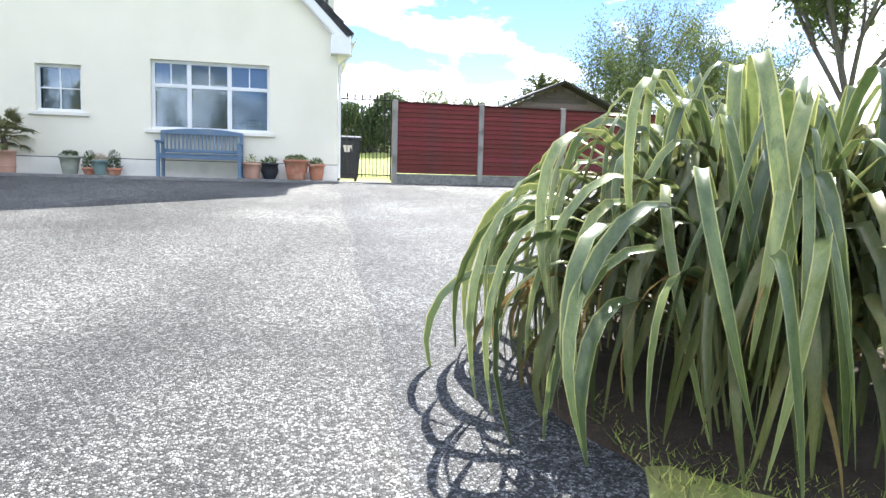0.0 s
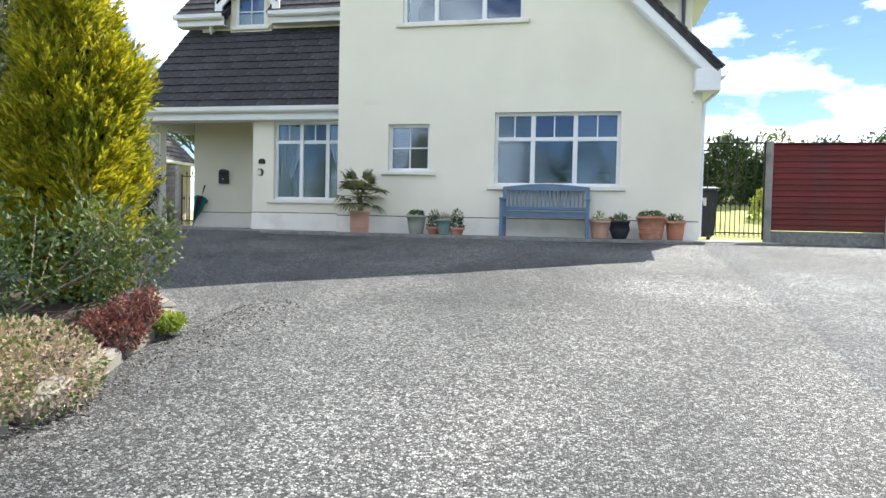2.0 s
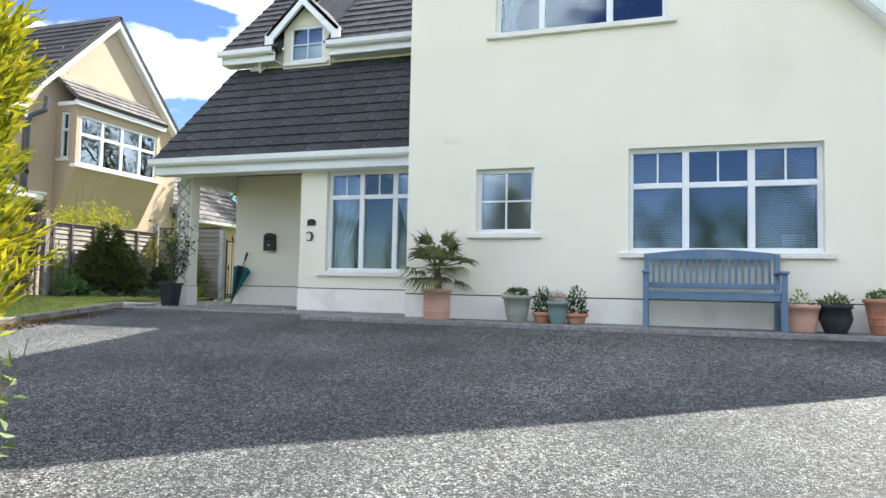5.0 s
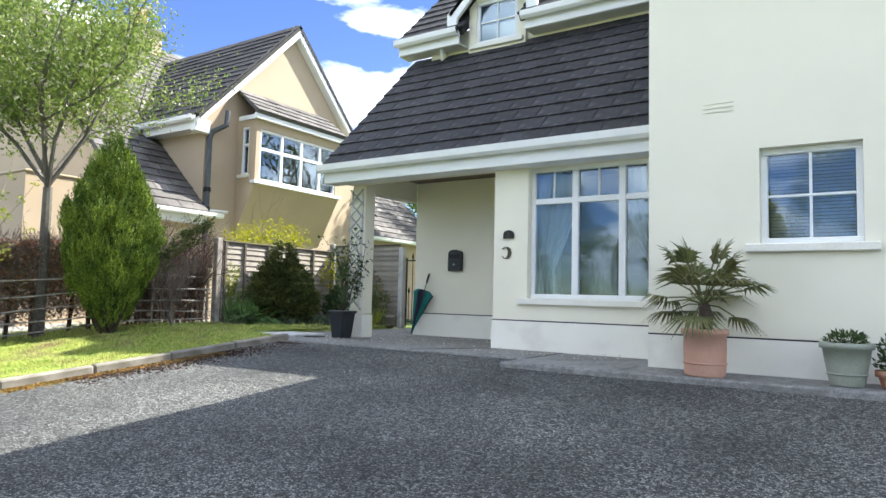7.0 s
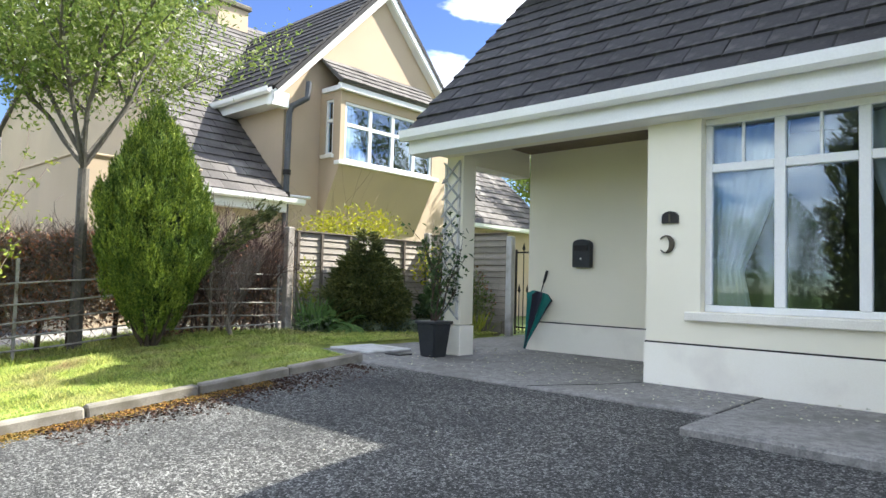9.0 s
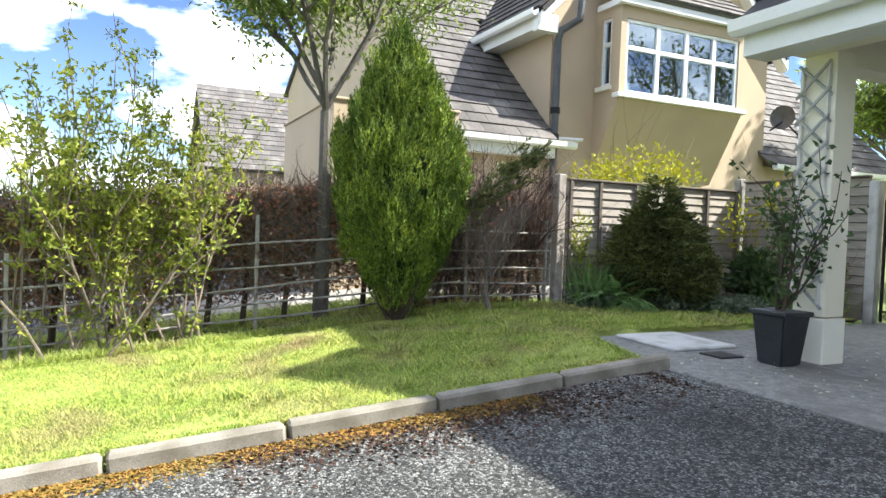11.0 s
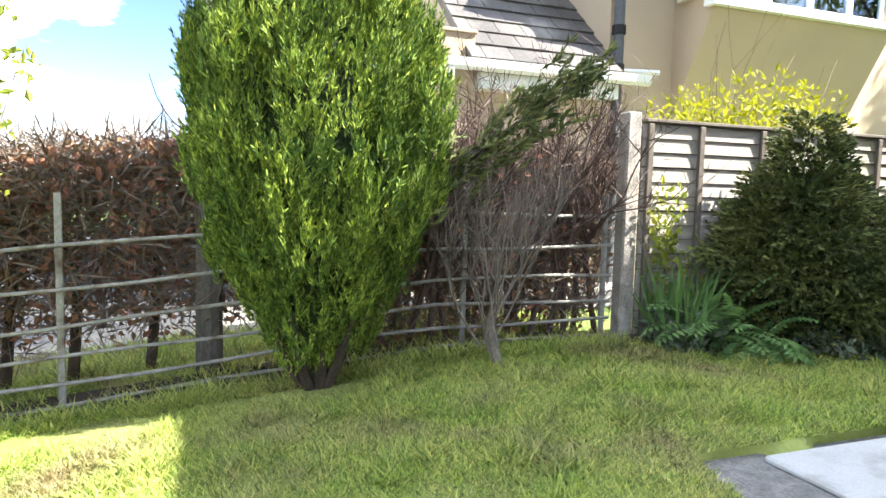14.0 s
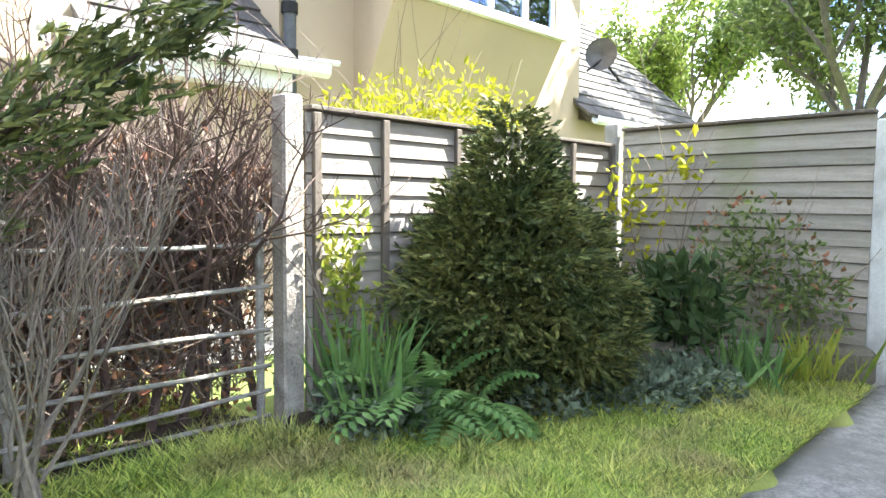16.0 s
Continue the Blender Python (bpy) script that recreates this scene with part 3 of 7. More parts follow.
# ---- windows ----
def window(house, plane, at, u0, z0, u1, z1, cols, transom=None, bars=(), dressing=None, out=-1, sill=True, glass=GLASS, grid=False, depth=0.09):
    """A white framed window in a wall; u runs along the wall. cols: edges of the lights as fractions; transom: height fraction of the cross bar; bars: lights whose top is split."""
    def b(bm, ua, d0, za, ub, d1, zb, bevel=0.006):
        a, c = at - out * d0, at - out * d1
        if plane == "y":
            box(bm, ua, min(a, c), za, ub, max(a, c), zb, bevel)
        else:
            box(bm, min(a, c), ua, za, max(a, c), ub, zb, bevel)
    w, h, f = u1 - u0, z1 - z0, 0.055
    bm = bmesh.new()
    b(bm, u0, depth, z0, u1, depth + 0.07, z0 + f)
    b(bm, u0, depth, z1 - f, u1, depth + 0.07, z1)
    b(bm, u0, depth + 0.002, z0 + f, u0 + f, depth + 0.068, z1 - f)
    b(bm, u1 - f, depth + 0.002, z0 + f, u1, depth + 0.068, z1 - f)
    win = part("window", bm, UPVC, house, "white upvc window with glazing bars")
    for c in cols[1:-1]:
        bm = bmesh.new()
        b(bm, u0 + c * w - 0.04, depth - 0.006, z0 + f, u0 + c * w + 0.04, depth + 0.06, z1 - f)
        part("mullion", bm, UPVC, win)
    zt = z0 + h * transom if transom else None
    for i in range(len(cols) - 1):
        a, c = u0 + cols[i] * w + (f if i == 0 else 0.04), u0 + cols[i + 1] * w - (f if i == len(cols) - 2 else 0.04)
        if zt:
            bm = bmesh.new()
            b(bm, a, depth - 0.004, zt - 0.035, c, depth + 0.06, zt + 0.035)
            part("transom", bm, UPVC, win)
        if i in bars or grid:
            bm = bmesh.new()
            b(bm, (a + c) / 2 - 0.011, depth + 0.015, zt + 0.035 if zt else z0 + f, (a + c) / 2 + 0.011, depth + 0.05, z1 - f, 0.003)
            part("glazing_bar", bm, UPVC, win)
        if grid:
            bm = bmesh.new()
            b(bm, a, depth + 0.013, z0 + h * 0.5 - 0.011, c, depth + 0.052, z0 + h * 0.5 + 0.011, 0.003)
            part("glazing_bar", bm, UPVC, win)
        bm = bmesh.new()
        b(bm, a - 0.01, depth + 0.03, z0 + f - 0.01, c + 0.01, depth + 0.036, z1 - f + 0.01, 0)
        pane = part("pane", bm, glass, win)
        pane.visible_shadow = False
        if dressing == "blind" or (dressing == "blind_right" and i == len(cols) - 2) or (dressing == "blind_sides" and i != 1):
            bm = bmesh.new()
            n = int((h - 0.1) / 0.03)
            for k in range(n):
                z = z1 - f - 0.02 - k * 0.03
                b(bm, a + 0.01, depth + 0.10, z - 0.010, c - 0.01, depth + 0.105, z + 0.012, 0)
            part("blind", bm, BLIND, win, "grey venetian blind with thin slats")
    if sill:
        bm = bmesh.new()
        b(bm, u0 - 0.11, -0.06, z0 - 0.075, u1 + 0.11, 0.10, z0 - 0.002, 0.008)
        part("sill", bm, SILL, house if house.data is None else win, "painted concrete sill")
    return win


def curtain(win, u0, u1, y, z0, z1, gather, seed):
    """A net curtain tied back towards u0 or u1."""
    nu, nz = 34, 26
    verts = []
    for j in range(nz + 1):
        t = j / nz
        z = z1 + (z0 - z1) * t
        pull = min(1.0, t / 0.8) ** 1.6 * 0.62 if t < 0.8 else 0.62 - (t - 0.8) * 0.5
        for i in range(nu + 1):
            s = i / nu
            a = u0 + (u1 - u0) * s * (1 - pull) if gather == "start" else u1 - (u1 - u0) * s * (1 - pull)
            verts.append((a, y + 0.022 * math.sin(s * 30 + seed + t * 2), z))
    faces = [(j * (nu + 1) + i, j * (nu + 1) + i + 1, (j + 1) * (nu + 1) + i + 1, (j + 1) * (nu + 1) + i) for j in range(nz) for i in range(nu)]
    raw("curtain", verts, faces, CURTAIN, win, "white net curtain tied back", smooth=True)


# ---- the house ----
house = thing("house", (-4.6, 17.5, BZ), "cream rendered two storey house with dark tiled roofs", "house")
W1, W2, W3, W4 = (-2.69, 2.19, -0.53, 3.48), (-4.65, 2.44, -3.87, 3.29), (-4.42, 5.10, -2.24, 6.4), (-7.32, 1.92, -5.62, 3.50)
SLOPE, RX, RZ = 1.02, 1.0, 4.13
APEX_X, APEX_Z = -3.43, RZ + (RX + 3.43) * SLOPE
gcut = [((RX, 0, RZ - 0.16), (SLOPE, 0, 1)), ((APEX_X, 0, APEX_Z - 0.16), (-SLOPE, 0, 1))]
part("wall", wall("y", 13.6, 0.3, -5.62, 0.77, 1.62, 9.0, [W1, W2, W3], gcut), RENDER, house)
part("plinth", boxes((-5.622, 13.588, 1.0, 0.782, 13.9, 1.606)), PLINTH, house, "pale painted plinth")
part("plinth_line", boxes((-5.621, 13.596, 1.606, 0.776, 13.89, 1.62)), IRON, house, "thin dark line above the plinth")
part("wall", wall("x", 0.47, 0.3, 13.9, 21.5, 1.0, 4.25, ()), RENDER, house)
part("wall", wall("x", -5.62, 0.3, 13.9, 16.3, 1.0, 6.3), RENDER, house)
part("wall", wall("y", 14.45, 0.3, -7.78, -5.622, 1.66, 3.9, [W4]), RENDER, house)
part("plinth", boxes((-7.792, 14.438, 1.0, -5.624, 14.7, 1.646)), PLINTH, house, "pale painted plinth")
part("plinth_line", boxes((-7.788, 14.446, 1.646, -5.623, 14.7, 1.66)), IRON, house, "thin dark line above the plinth")
part("wall", wall("x", -7.78, 0.25, 14.75, 15.95, 1.0, 3.9, ()), RENDER, house)
part("wall", wall("y", 15.95, 0.3, -10.05, -7.78, 1.66, 3.9), RENDER, house)
part("plinth", boxes((-10.062, 15.938, 1.0, -7.79, 16.2, 1.646)), PLINTH, house, "pale painted plinth")
part("plinth_line", boxes((-10.056, 15.945, 1.646, -7.79, 16.2, 1.66)), IRON, house, "thin dark line above the plinth")
part("wall", wall("x", -10.05, 0.3, 16.25, 21.0, 1.0, 6.3), RENDER, house)
part("wall", wall("y", 21.2, 0.3, -10.05, 0.77, 1.0, 6.3), RENDER, house)
DW = (-9.16, 5.98, -8.42, 6.68)
part("wall", wall("y", 16.3, 0.25, -10.05, -5.62, 3.9, 6.3), RENDER, house)
# Simple walls and floors behind the windows, coloured dark so the rooms look dim.
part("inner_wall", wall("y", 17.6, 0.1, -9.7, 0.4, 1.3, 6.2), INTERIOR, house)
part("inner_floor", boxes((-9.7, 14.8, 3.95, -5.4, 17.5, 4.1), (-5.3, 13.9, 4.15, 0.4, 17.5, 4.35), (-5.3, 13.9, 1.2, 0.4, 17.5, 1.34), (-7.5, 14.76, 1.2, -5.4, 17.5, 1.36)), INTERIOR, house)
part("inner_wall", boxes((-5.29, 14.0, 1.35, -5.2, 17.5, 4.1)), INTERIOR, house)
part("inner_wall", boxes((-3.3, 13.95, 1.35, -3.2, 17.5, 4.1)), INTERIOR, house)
w1 = window(house, "y", 13.6, *W1, (0, 0.31, 0.65, 1), 0.64, (0, 1, 2), "blind_sides")
w2 = window(house, "y", 13.6, *W2, (0, 1), None, (), "blind", grid=True)
w3 = window(house, "y", 13.6, *W3, (0, 0.28, 0.68, 1), None, (), None)
w4 = window(house, "y", 14.45, *W4, (0, 0.335, 0.665, 1), 0.74, (0, 1, 2), None)
curtain(w4, W4[0] + 0.06, W4[0] + 0.62, 14.64, W4[1] + 0.05, W4[3] - 0.08, "start", 0.0)
curtain(w4, W4[2] - 0.62, W4[2] - 0.06, 14.64, W4[1] + 0.05, W4[3] - 0.08, "end", 2.0)
curtain(w3, W3[0] + 0.06, W3[0] + 0.45, 13.86, W3[1] + 0.05, W3[3] - 0.08, "start", 1.0)

part("notice", boxes((-0.95, 13.80, 2.28, -0.70, 13.803, 2.42)), WHITEPAINT, w1, "pale notice card inside the glass")
part("overflow_pipe", tube(bmesh.new(), [(0.62, 13.62, 3.62), (0.62, 13.50, 3.60)], 0.02, 8), UPVC, house)

# porch
# Porch ceiling in dark brown, much darker than the cream walls and beams.
CEILING_BROWN = material("dark_brown_ceiling", (0.20, 0.155, 0.11), (0.14, 0.105, 0.075), 0.6, 5, 60, 0.3, stretch=(8, 0.6, 1))
part("porch_ceiling", boxes((-10.05, 14.66, 3.74, -7.78, 15.95, 3.78)), CEILING_BROWN, house, "dark brown porch ceiling")
part("porch_beam", boxes((-10.3, 14.42, 3.52, -7.78, 14.655, 3.78)), RENDER, house, "cream beam over the porch opening")
part("porch_beam", boxes((-10.28, 14.66, 3.44, -10.06, 15.95, 3.79)), RENDER, house, "cream beam over the porch opening")
part("pillar", boxes((-10.30, 14.66, 1.64, -10.05, 14.88, 3.54), bevel=0.006), RENDER, house, "cream rendered porch pillar")
part("pillar_base", boxes((-10.31, 14.65, 1.2, -10.04, 14.89, 1.63), bevel=0.006), PLINTH, house)
# Diagonal slats are a darker grey than the trellis uprights.
DARKSLAT = material("grey_trellis_slat", (0.42, 0.43, 0.42), (0.30, 0.31, 0.30), 0.8, 6, 60, 0.2)
trellis = tagged(part("trellis", boxes((-10.30, 14.625, 1.72, -10.28, 14.658, 3.45), (-10.10, 14.625, 1.72, -10.08, 14.658, 3.45)), WHITEPAINT), "white diagonal wooden trellis on the porch pillar", "trellis")
for s in (1, -1):
    for k in range(9):
        z = 1.7 + k * 0.19
        bm = tube(bmesh.new(), [(-10.32, 14.622 - 0.011 * s, z if s > 0 else z + 0.24), (-10.06, 14.622 - 0.011 * s, z + 0.24 if s > 0 else z)], 0.012, 4)
        part("slat", bm, DARKSLAT, trellis)


def gutter(house, a, b, axis="x", out=(0, -1), name="gutter", mat=UPVC):
    """A half round gutter from a to b with a fascia behind it."""
    bm = bmesh.new()
    prof = [(0.0, 0.05), (0.0, -0.02), (0.03, -0.06), (0.075, -0.065), (0.11, -0.03), (0.12, 0.05), (0.108, 0.05), (0.098, -0.02), (0.07, -0.05), (0.035, -0.048), (0.012, -0.015), (0.012, 0.05)]
    if axis == "x":
        prism(bm, [(a[1] + out[1] * d, a[2] + z) for d, z in prof], "x", a[0], b[0])
    else:
        prism(bm, [(a[0] + out[0] * d, a[2] + z) for d, z in prof], "y", a[1], b[1])
    return part(name, bm, mat, house, "white gutter")


def roof_slab(pts, thick, parent, mat, name="roof", label=""):
    """A sloping slab from four corner points, low edge first."""
    bm = bmesh.new()
    p = [Vector(q) for q in pts]
    n = (p[1] - p[0]).cross(p[3] - p[0]).normalized()
    n = n if n.z > 0 else -n
    top = [bm.verts.new(q) for q in p]
    low = [bm.verts.new(q - n * thick) for q in p]
    bm.faces.new(top)
    bm.faces.new(low[::-1])
    for i in range(4):
        bm.faces.new((top[i], top[(i + 1) % 4], low[(i + 1) % 4], low[i]))
    return part(name, bm, mat, parent, label)


def tile_mesh(w, d, t):
    """A flat interlocking tile, thicker at its lower end, with a rolled side lap."""
    bm = bmesh.new()
    prism(bm, [(0, 0), (0, t), (0.012, t + 0.005), (w - 0.012, t + 0.005), (w, t), (w, 0)], "y", 0, d)
    for v in bm.verts:
        if v.co.y > d * 0.5:
            v.co.z -= t * 0.75
    me = bpy.data.meshes.new("roof_tile")
    bmesh.ops.recalc_face_normals(bm, faces=bm.faces)
    bm.to_mesh(me)
    bm.free()
    return me


def tiles(roof, low_left, along, upslope, width, height, mat, tw=0.30, course=0.26, objects=True, seed=3):
    """Courses of tiles laid on a slope; as objects, or joined into one mesh where they are far."""
    al, up = Vector(along).normalized(), Vector(upslope).normalized()
    nrm = al.cross(up).normalized()
    nrm = nrm if nrm.z > 0 else -nrm
    rng = random.Random(seed)
    rows, cols = int(height / course + 0.5), int(width / tw + 1)
    me = tile_mesh(tw - 0.004, course + 0.07, 0.036)
    base = [v.co.copy() for v in me.vertices]
    polys = [tuple(p.vertices) for p in me.polygons]
    me.materials.append(mat)
    half = tile_mesh(tw / 2 - 0.004, course + 0.07, 0.036)
    half.materials.append(mat)
    V, F = [], []
    for r in range(rows):
        u = 0.0
        shift = r % 2
        while u < width - 0.02:
            w = tw / 2 if (u == 0 and shift) or width - u < tw * 0.9 else tw
            o = Vector(low_left) + al * u + up * (r * course) + nrm * (0.012 + rng.uniform(-0.003, 0.003))
            m = Matrix((al, up, nrm)).transposed().to_4x4()
            m.translation = o
            m = m @ Matrix.Rotation(rng.gauss(0, 0.004), 4, "Z")
            if objects:
                ob = link("roof_tile", me if w == tw else half, None, roof)
                ob.matrix_basis = m
            else:
                k = len(V)
                V.extend(m @ Vector((c.x * w / tw, c.y, c.z)) for c in base)
                F.extend(tuple(k + i for i in p) for p in polys)
            u += w
    if not objects:
        me2 = bpy.data.meshes.new("roof_tiles")
        me2.from_pydata([tuple(v) for v in V], [], F)
        ob = link("roof_tiles", me2, mat, roof)
        ob["kind"] = "stuff"


# lean-to roof over porch and living room
LY, LZ, TY, TZ = 14.17, 3.72, 16.32, 5.90
lean = roof_slab([(-10.45, LY, LZ), (-5.63, LY, LZ), (-5.63, TY, TZ), (-10.45, TY, TZ)], 0.1, house, SLATE, label="dark tiled lean-to roof")
gutter(house, (-10.5, LY + 0.02, LZ - 0.02), (-5.64, LY + 0.02, LZ - 0.02))
part("fascia", boxes((-10.46, LY + 0.03, LZ - 0.22, -5.64, LY + 0.055, LZ - 0.02), (-10.46, LY + 0.06, LZ - 0.222, -5.64, 14.45, LZ - 0.2), bevel=0.003), UPVC, house, "white fascia and soffit")
bm = bmesh.new()
prism(bm, [(LY + 0.05, LZ - 0.2), (LY + 0.05, LZ - 0.02), (TY, TZ - 0.1), (TY, TZ - 0.28)], "x", -10.43, -10.40)
part("bargeboard", bm, UPVC, house, "white bargeboard")

# upper roof with the small dormer
UY, UZ = 15.98, 6.20
RIDGE_Y = 18.7
RIDGE_Z = UZ + (RIDGE_Y - UY) * 0.98
up1 = roof_slab([(-10.55, UY, UZ), (-9.30, UY, UZ), (-9.30, RIDGE_Y, RIDGE_Z), (-10.55, RIDGE_Y, RIDGE_Z)], 0.1, house, SLATE, label="dark tiled upper roof")
up2 = roof_slab([(-8.28, UY, UZ), (-5.1, UY, UZ), (-2.3, RIDGE_Y, RIDGE_Z), (-8.28, RIDGE_Y, RIDGE_Z)], 0.1, house, SLATE)
up3 = roof_slab([(-9.30, UY + 0.62, UZ + 0.61), (-8.28, UY + 0.62, UZ + 0.61), (-8.28, RIDGE_Y, RIDGE_Z), (-9.30, RIDGE_Y, RIDGE_Z)], 0.1, house, SLATE)
roof_slab([(-10.55, 21.4, UZ), (0.5, 21.4, UZ), (0.5, RIDGE_Y, RIDGE_Z), (-10.55, RIDGE_Y, RIDGE_Z)], 0.1, house, SLATE)
for xa, xb in ((-10.6, -9.36), (-8.22, -5.64)):
    gutter(house, (xa, UY + 0.02, UZ - 0.03), (xb, UY + 0.02, UZ - 0.03))
    part("fascia", boxes((xa + 0.03, UY + 0.03, UZ - 0.22, xb, UY + 0.055, UZ - 0.03), (xa + 0.03, UY + 0.06, UZ - 0.225, xb, 16.3, UZ - 0.2), bevel=0.003), UPVC, house, "white fascia and soffit")
part("downpipe", tube(bmesh.new(), [(-9.75, 16.02, 6.12), (-9.75, 16.1, 5.98), (-9.8, 16.22, 5.8)], 0.033), UPVC, house)
dormer_cut = [((-8.79, 0, 7.12), (0.98, 0, 1)), ((-8.79, 0, 7.12), (-0.98, 0, 1))]
part("dormer", wall("y", 16.22, 0.07, -9.30, -8.28, 5.86, 7.1, [DW], dormer_cut), RENDER, house, "small cream dormer")
part("dormer_side", boxes((-9.298, 16.29, 5.86, -9.25, 17.1, 6.55)), RENDER, house)
part("dormer_side", boxes((-8.33, 16.29, 5.86, -8.282, 17.1, 6.55)), RENDER, house)
window(house, "y", 16.22, *DW, (0, 1), None, (), "blind", grid=True, depth=0.01)
for s in (1, -1):
    roof_slab([(-8.79 + s * 0.78, 16.0, 6.50), (-8.79, 16.0, 7.27), (-8.79, 17.6, 7.27), (-8.79 + s * 0.78, 17.6, 6.50)], 0.07, house, SLATE, "dormer_roof")
    bm = bmesh.new()
    prism(bm, [(-8.79 + s * 0.80, 6.30), (-8.79 + s * 0.80, 6.50), (-8.79, 7.20), (-8.79, 7.02), (-8.79 + s * 0.62, 6.40), (-8.79 + s * 0.62, 6.30)], "y", 16.0, 16.06)
    part("bargeboard", bm, UPVC, house, "white bargeboard")

# gable roof
right = roof_slab([(RX + 0.02, 13.36, RZ), (RX + 0.02, 21.5, RZ), (APEX_X, 21.5, APEX_Z), (APEX_X, 13.36, APEX_Z)], 0.1, house, SLATE, label="dark tiled gable roof")
left = roof_slab([(-5.95, 13.36, APEX_Z - 2.52 * SLOPE), (-5.95, 16.5, APEX_Z - 2.52 * SLOPE), (APEX_X, 21.5, APEX_Z), (APEX_X, 13.36, APEX_Z)], 0.1, house, SLATE)
bm = bmesh.new()
prism(bm, [(RX - 0.05, RZ - 0.26), (RX - 0.05, RZ - 0.06), (APEX_X, APEX_Z - 0.09), (APEX_X, APEX_Z - 0.34)], "y", 13.37, 13.40)
prism(bm, [(-5.9, APEX_Z - 2.47 * SLOPE - 0.34), (-5.9, APEX_Z - 2.47 * SLOPE - 0.09), (APEX_X - 0.001, APEX_Z - 0.09), (APEX_X - 0.001, APEX_Z - 0.34)], "y", 13.37, 13.40)
part("bargeboard", bm, UPVC, house, "white bargeboard")
bm = bmesh.new()
prism(bm, [(RX - 0.05, RZ - 0.29), (RX - 0.05, RZ - 0.26), (APEX_X, APEX_Z - 0.34), (APEX_X, APEX_Z - 0.37)], "y", 13.40, 13.6)
part("soffit", bm, UPVC, house, "white soffit")
part("eave_box", boxes((0.62, 13.36, RZ - 0.38, RX + 0.01, 13.60, RZ - 0.02), (0.775, 13.602, RZ - 0.36, RX, 21.4, RZ - 0.12), bevel=0.01), UPVC, house, "white boxed eave end")
gutter(house, (RX + 0.0, 13.38, RZ - 0.10), (RX, 21.4, RZ - 0.10), "y", (1, 0))
part("downpipe", tube(bmesh.new(), [(1.03, 13.75, 3.98), (1.03, 13.75, 3.8), (0.82, 13.75, 3.6), (0.815, 13.75, 1.35)], 0.034), UPVC, house, "white downpipe at the corner")
# dormer on the side slope
part("side_dormer", boxes((-1.6, 14.95, 4.3, 0.76, 16.7, 5.86)), RENDER, house, "cream side dormer")
part("dormer_roof", boxes((-2.2, 14.72, 5.98, 1.1, 16.95, 6.1), (-2.2, 14.9, 6.1, 0.9, 16.8, 6.2)), SLATE, house)
part("fascia", boxes((-1.9, 14.7, 5.82, 1.12, 16.97, 5.975), bevel=0.01), UPVC, house, "white fascia and soffit")
part("downpipe", tube(bmesh.new(), [(0.60, 14.9, 5.82), (0.60, 14.9, 4.62)], 0.035), PIPE, house, "dark downpipe")
part("vent", boxes((-5.12, 13.592, 3.66, -4.86, 13.598, 3.68), (-5.12, 13.592, 3.70, -4.86, 13.598, 3.72), (-5.12, 13.592, 3.74, -4.86, 13.598, 3.76)), RENDER, house)

# ---- neighbour's house ----
def courses(parent, low_left, along, up, width, height, mat, course=0.27):
    """Far roof: stepped courses of tiles joined into one."""
    tiles(parent, low_left, along, up, width, height, mat, 0.33, course, objects=False, seed=9)


near = thing("neighbour_house", (-20.0, 17.5, BZ), "peach rendered neighbouring house with an oriel bay window", "house")
NX, NS, NN, NE, NA = -16.2, 16.4, 21.45, 5.72, 8.72
ns = (NA - NE) / (18.92 - 16.1)
part("wall", wall("x", NX - 0.3, 0.3, NS, NN, 1.0, 9, (), [((0, 18.92, NA - 0.18), (0, ns, 1)), ((0, 18.92, NA - 0.18), (0, -ns, 1))]), PEACH, near)
part("wall", wall("y", NS, 0.3, -19.6, NX - 0.3, 1.0, NE - 0.1), PEACH, near)
part("wall", wall("y", NN - 0.3, 0.3, -19.6, NX - 0.3, 1.0, NE - 0.1), PEACH, near)
UPV = Vector((0, 18.92 - 16.05, NA - NE)).normalized()
LEN = math.hypot(18.92 - 16.05, NA - NE)
r1 = roof_slab([(NX + 0.22, 16.05, NE), (-22.0, 16.05, NE), (-22.0, 18.92, NA), (NX + 0.22, 18.92, NA)], 0.08, near, TILE_DARK, label="dark tiled gable roof")
courses(r1, (-21.6, 16.03, NE), (1, 0, 0), UPV, 5.62, LEN, TILE_DARK)
r2 = roof_slab([(NX + 0.22, 21.79, NE), (-22.0, 21.79, NE), (-22.0, 18.92, NA), (NX + 0.22, 18.92, NA)], 0.08, near, TILE_DARK)
for s in (-1, 1):
    bm = bmesh.new()
    y = 18.92 + s * 2.87
    prism(bm, [(y, NE - 0.24), (y, NE - 0.05), (18.92 + s * 0.0005, NA - 0.05), (18.92 + s * 0.0005, NA - 0.30)], "x", NX + 0.17, NX + 0.2)
    part("bargeboard", bm, UPVC, near, "white bargeboard")
    bm = bmesh.new()
    prism(bm, [(y, NE - 0.27), (y, NE - 0.24), (18.92 + s * 0.0005, NA - 0.30), (18.92 + s * 0.0005, NA - 0.33)], "x", NX, NX + 0.17)
    part("soffit", bm, UPVC, near)
part("eave_box", boxes((NX + 0.004, 16.02, NE - 0.34, NX + 0.164, 16.41, NE - 0.06), bevel=0.01), UPVC, near, "white boxed eave end")
gutter(near, (-18.6, 16.02, NE - 0.06), (NX + 0.16, 16.02, NE - 0.06))
part("fascia", boxes((-18.6, 16.07, NE - 0.28, NX, 16.40, NE - 0.07)), UPVC, near)
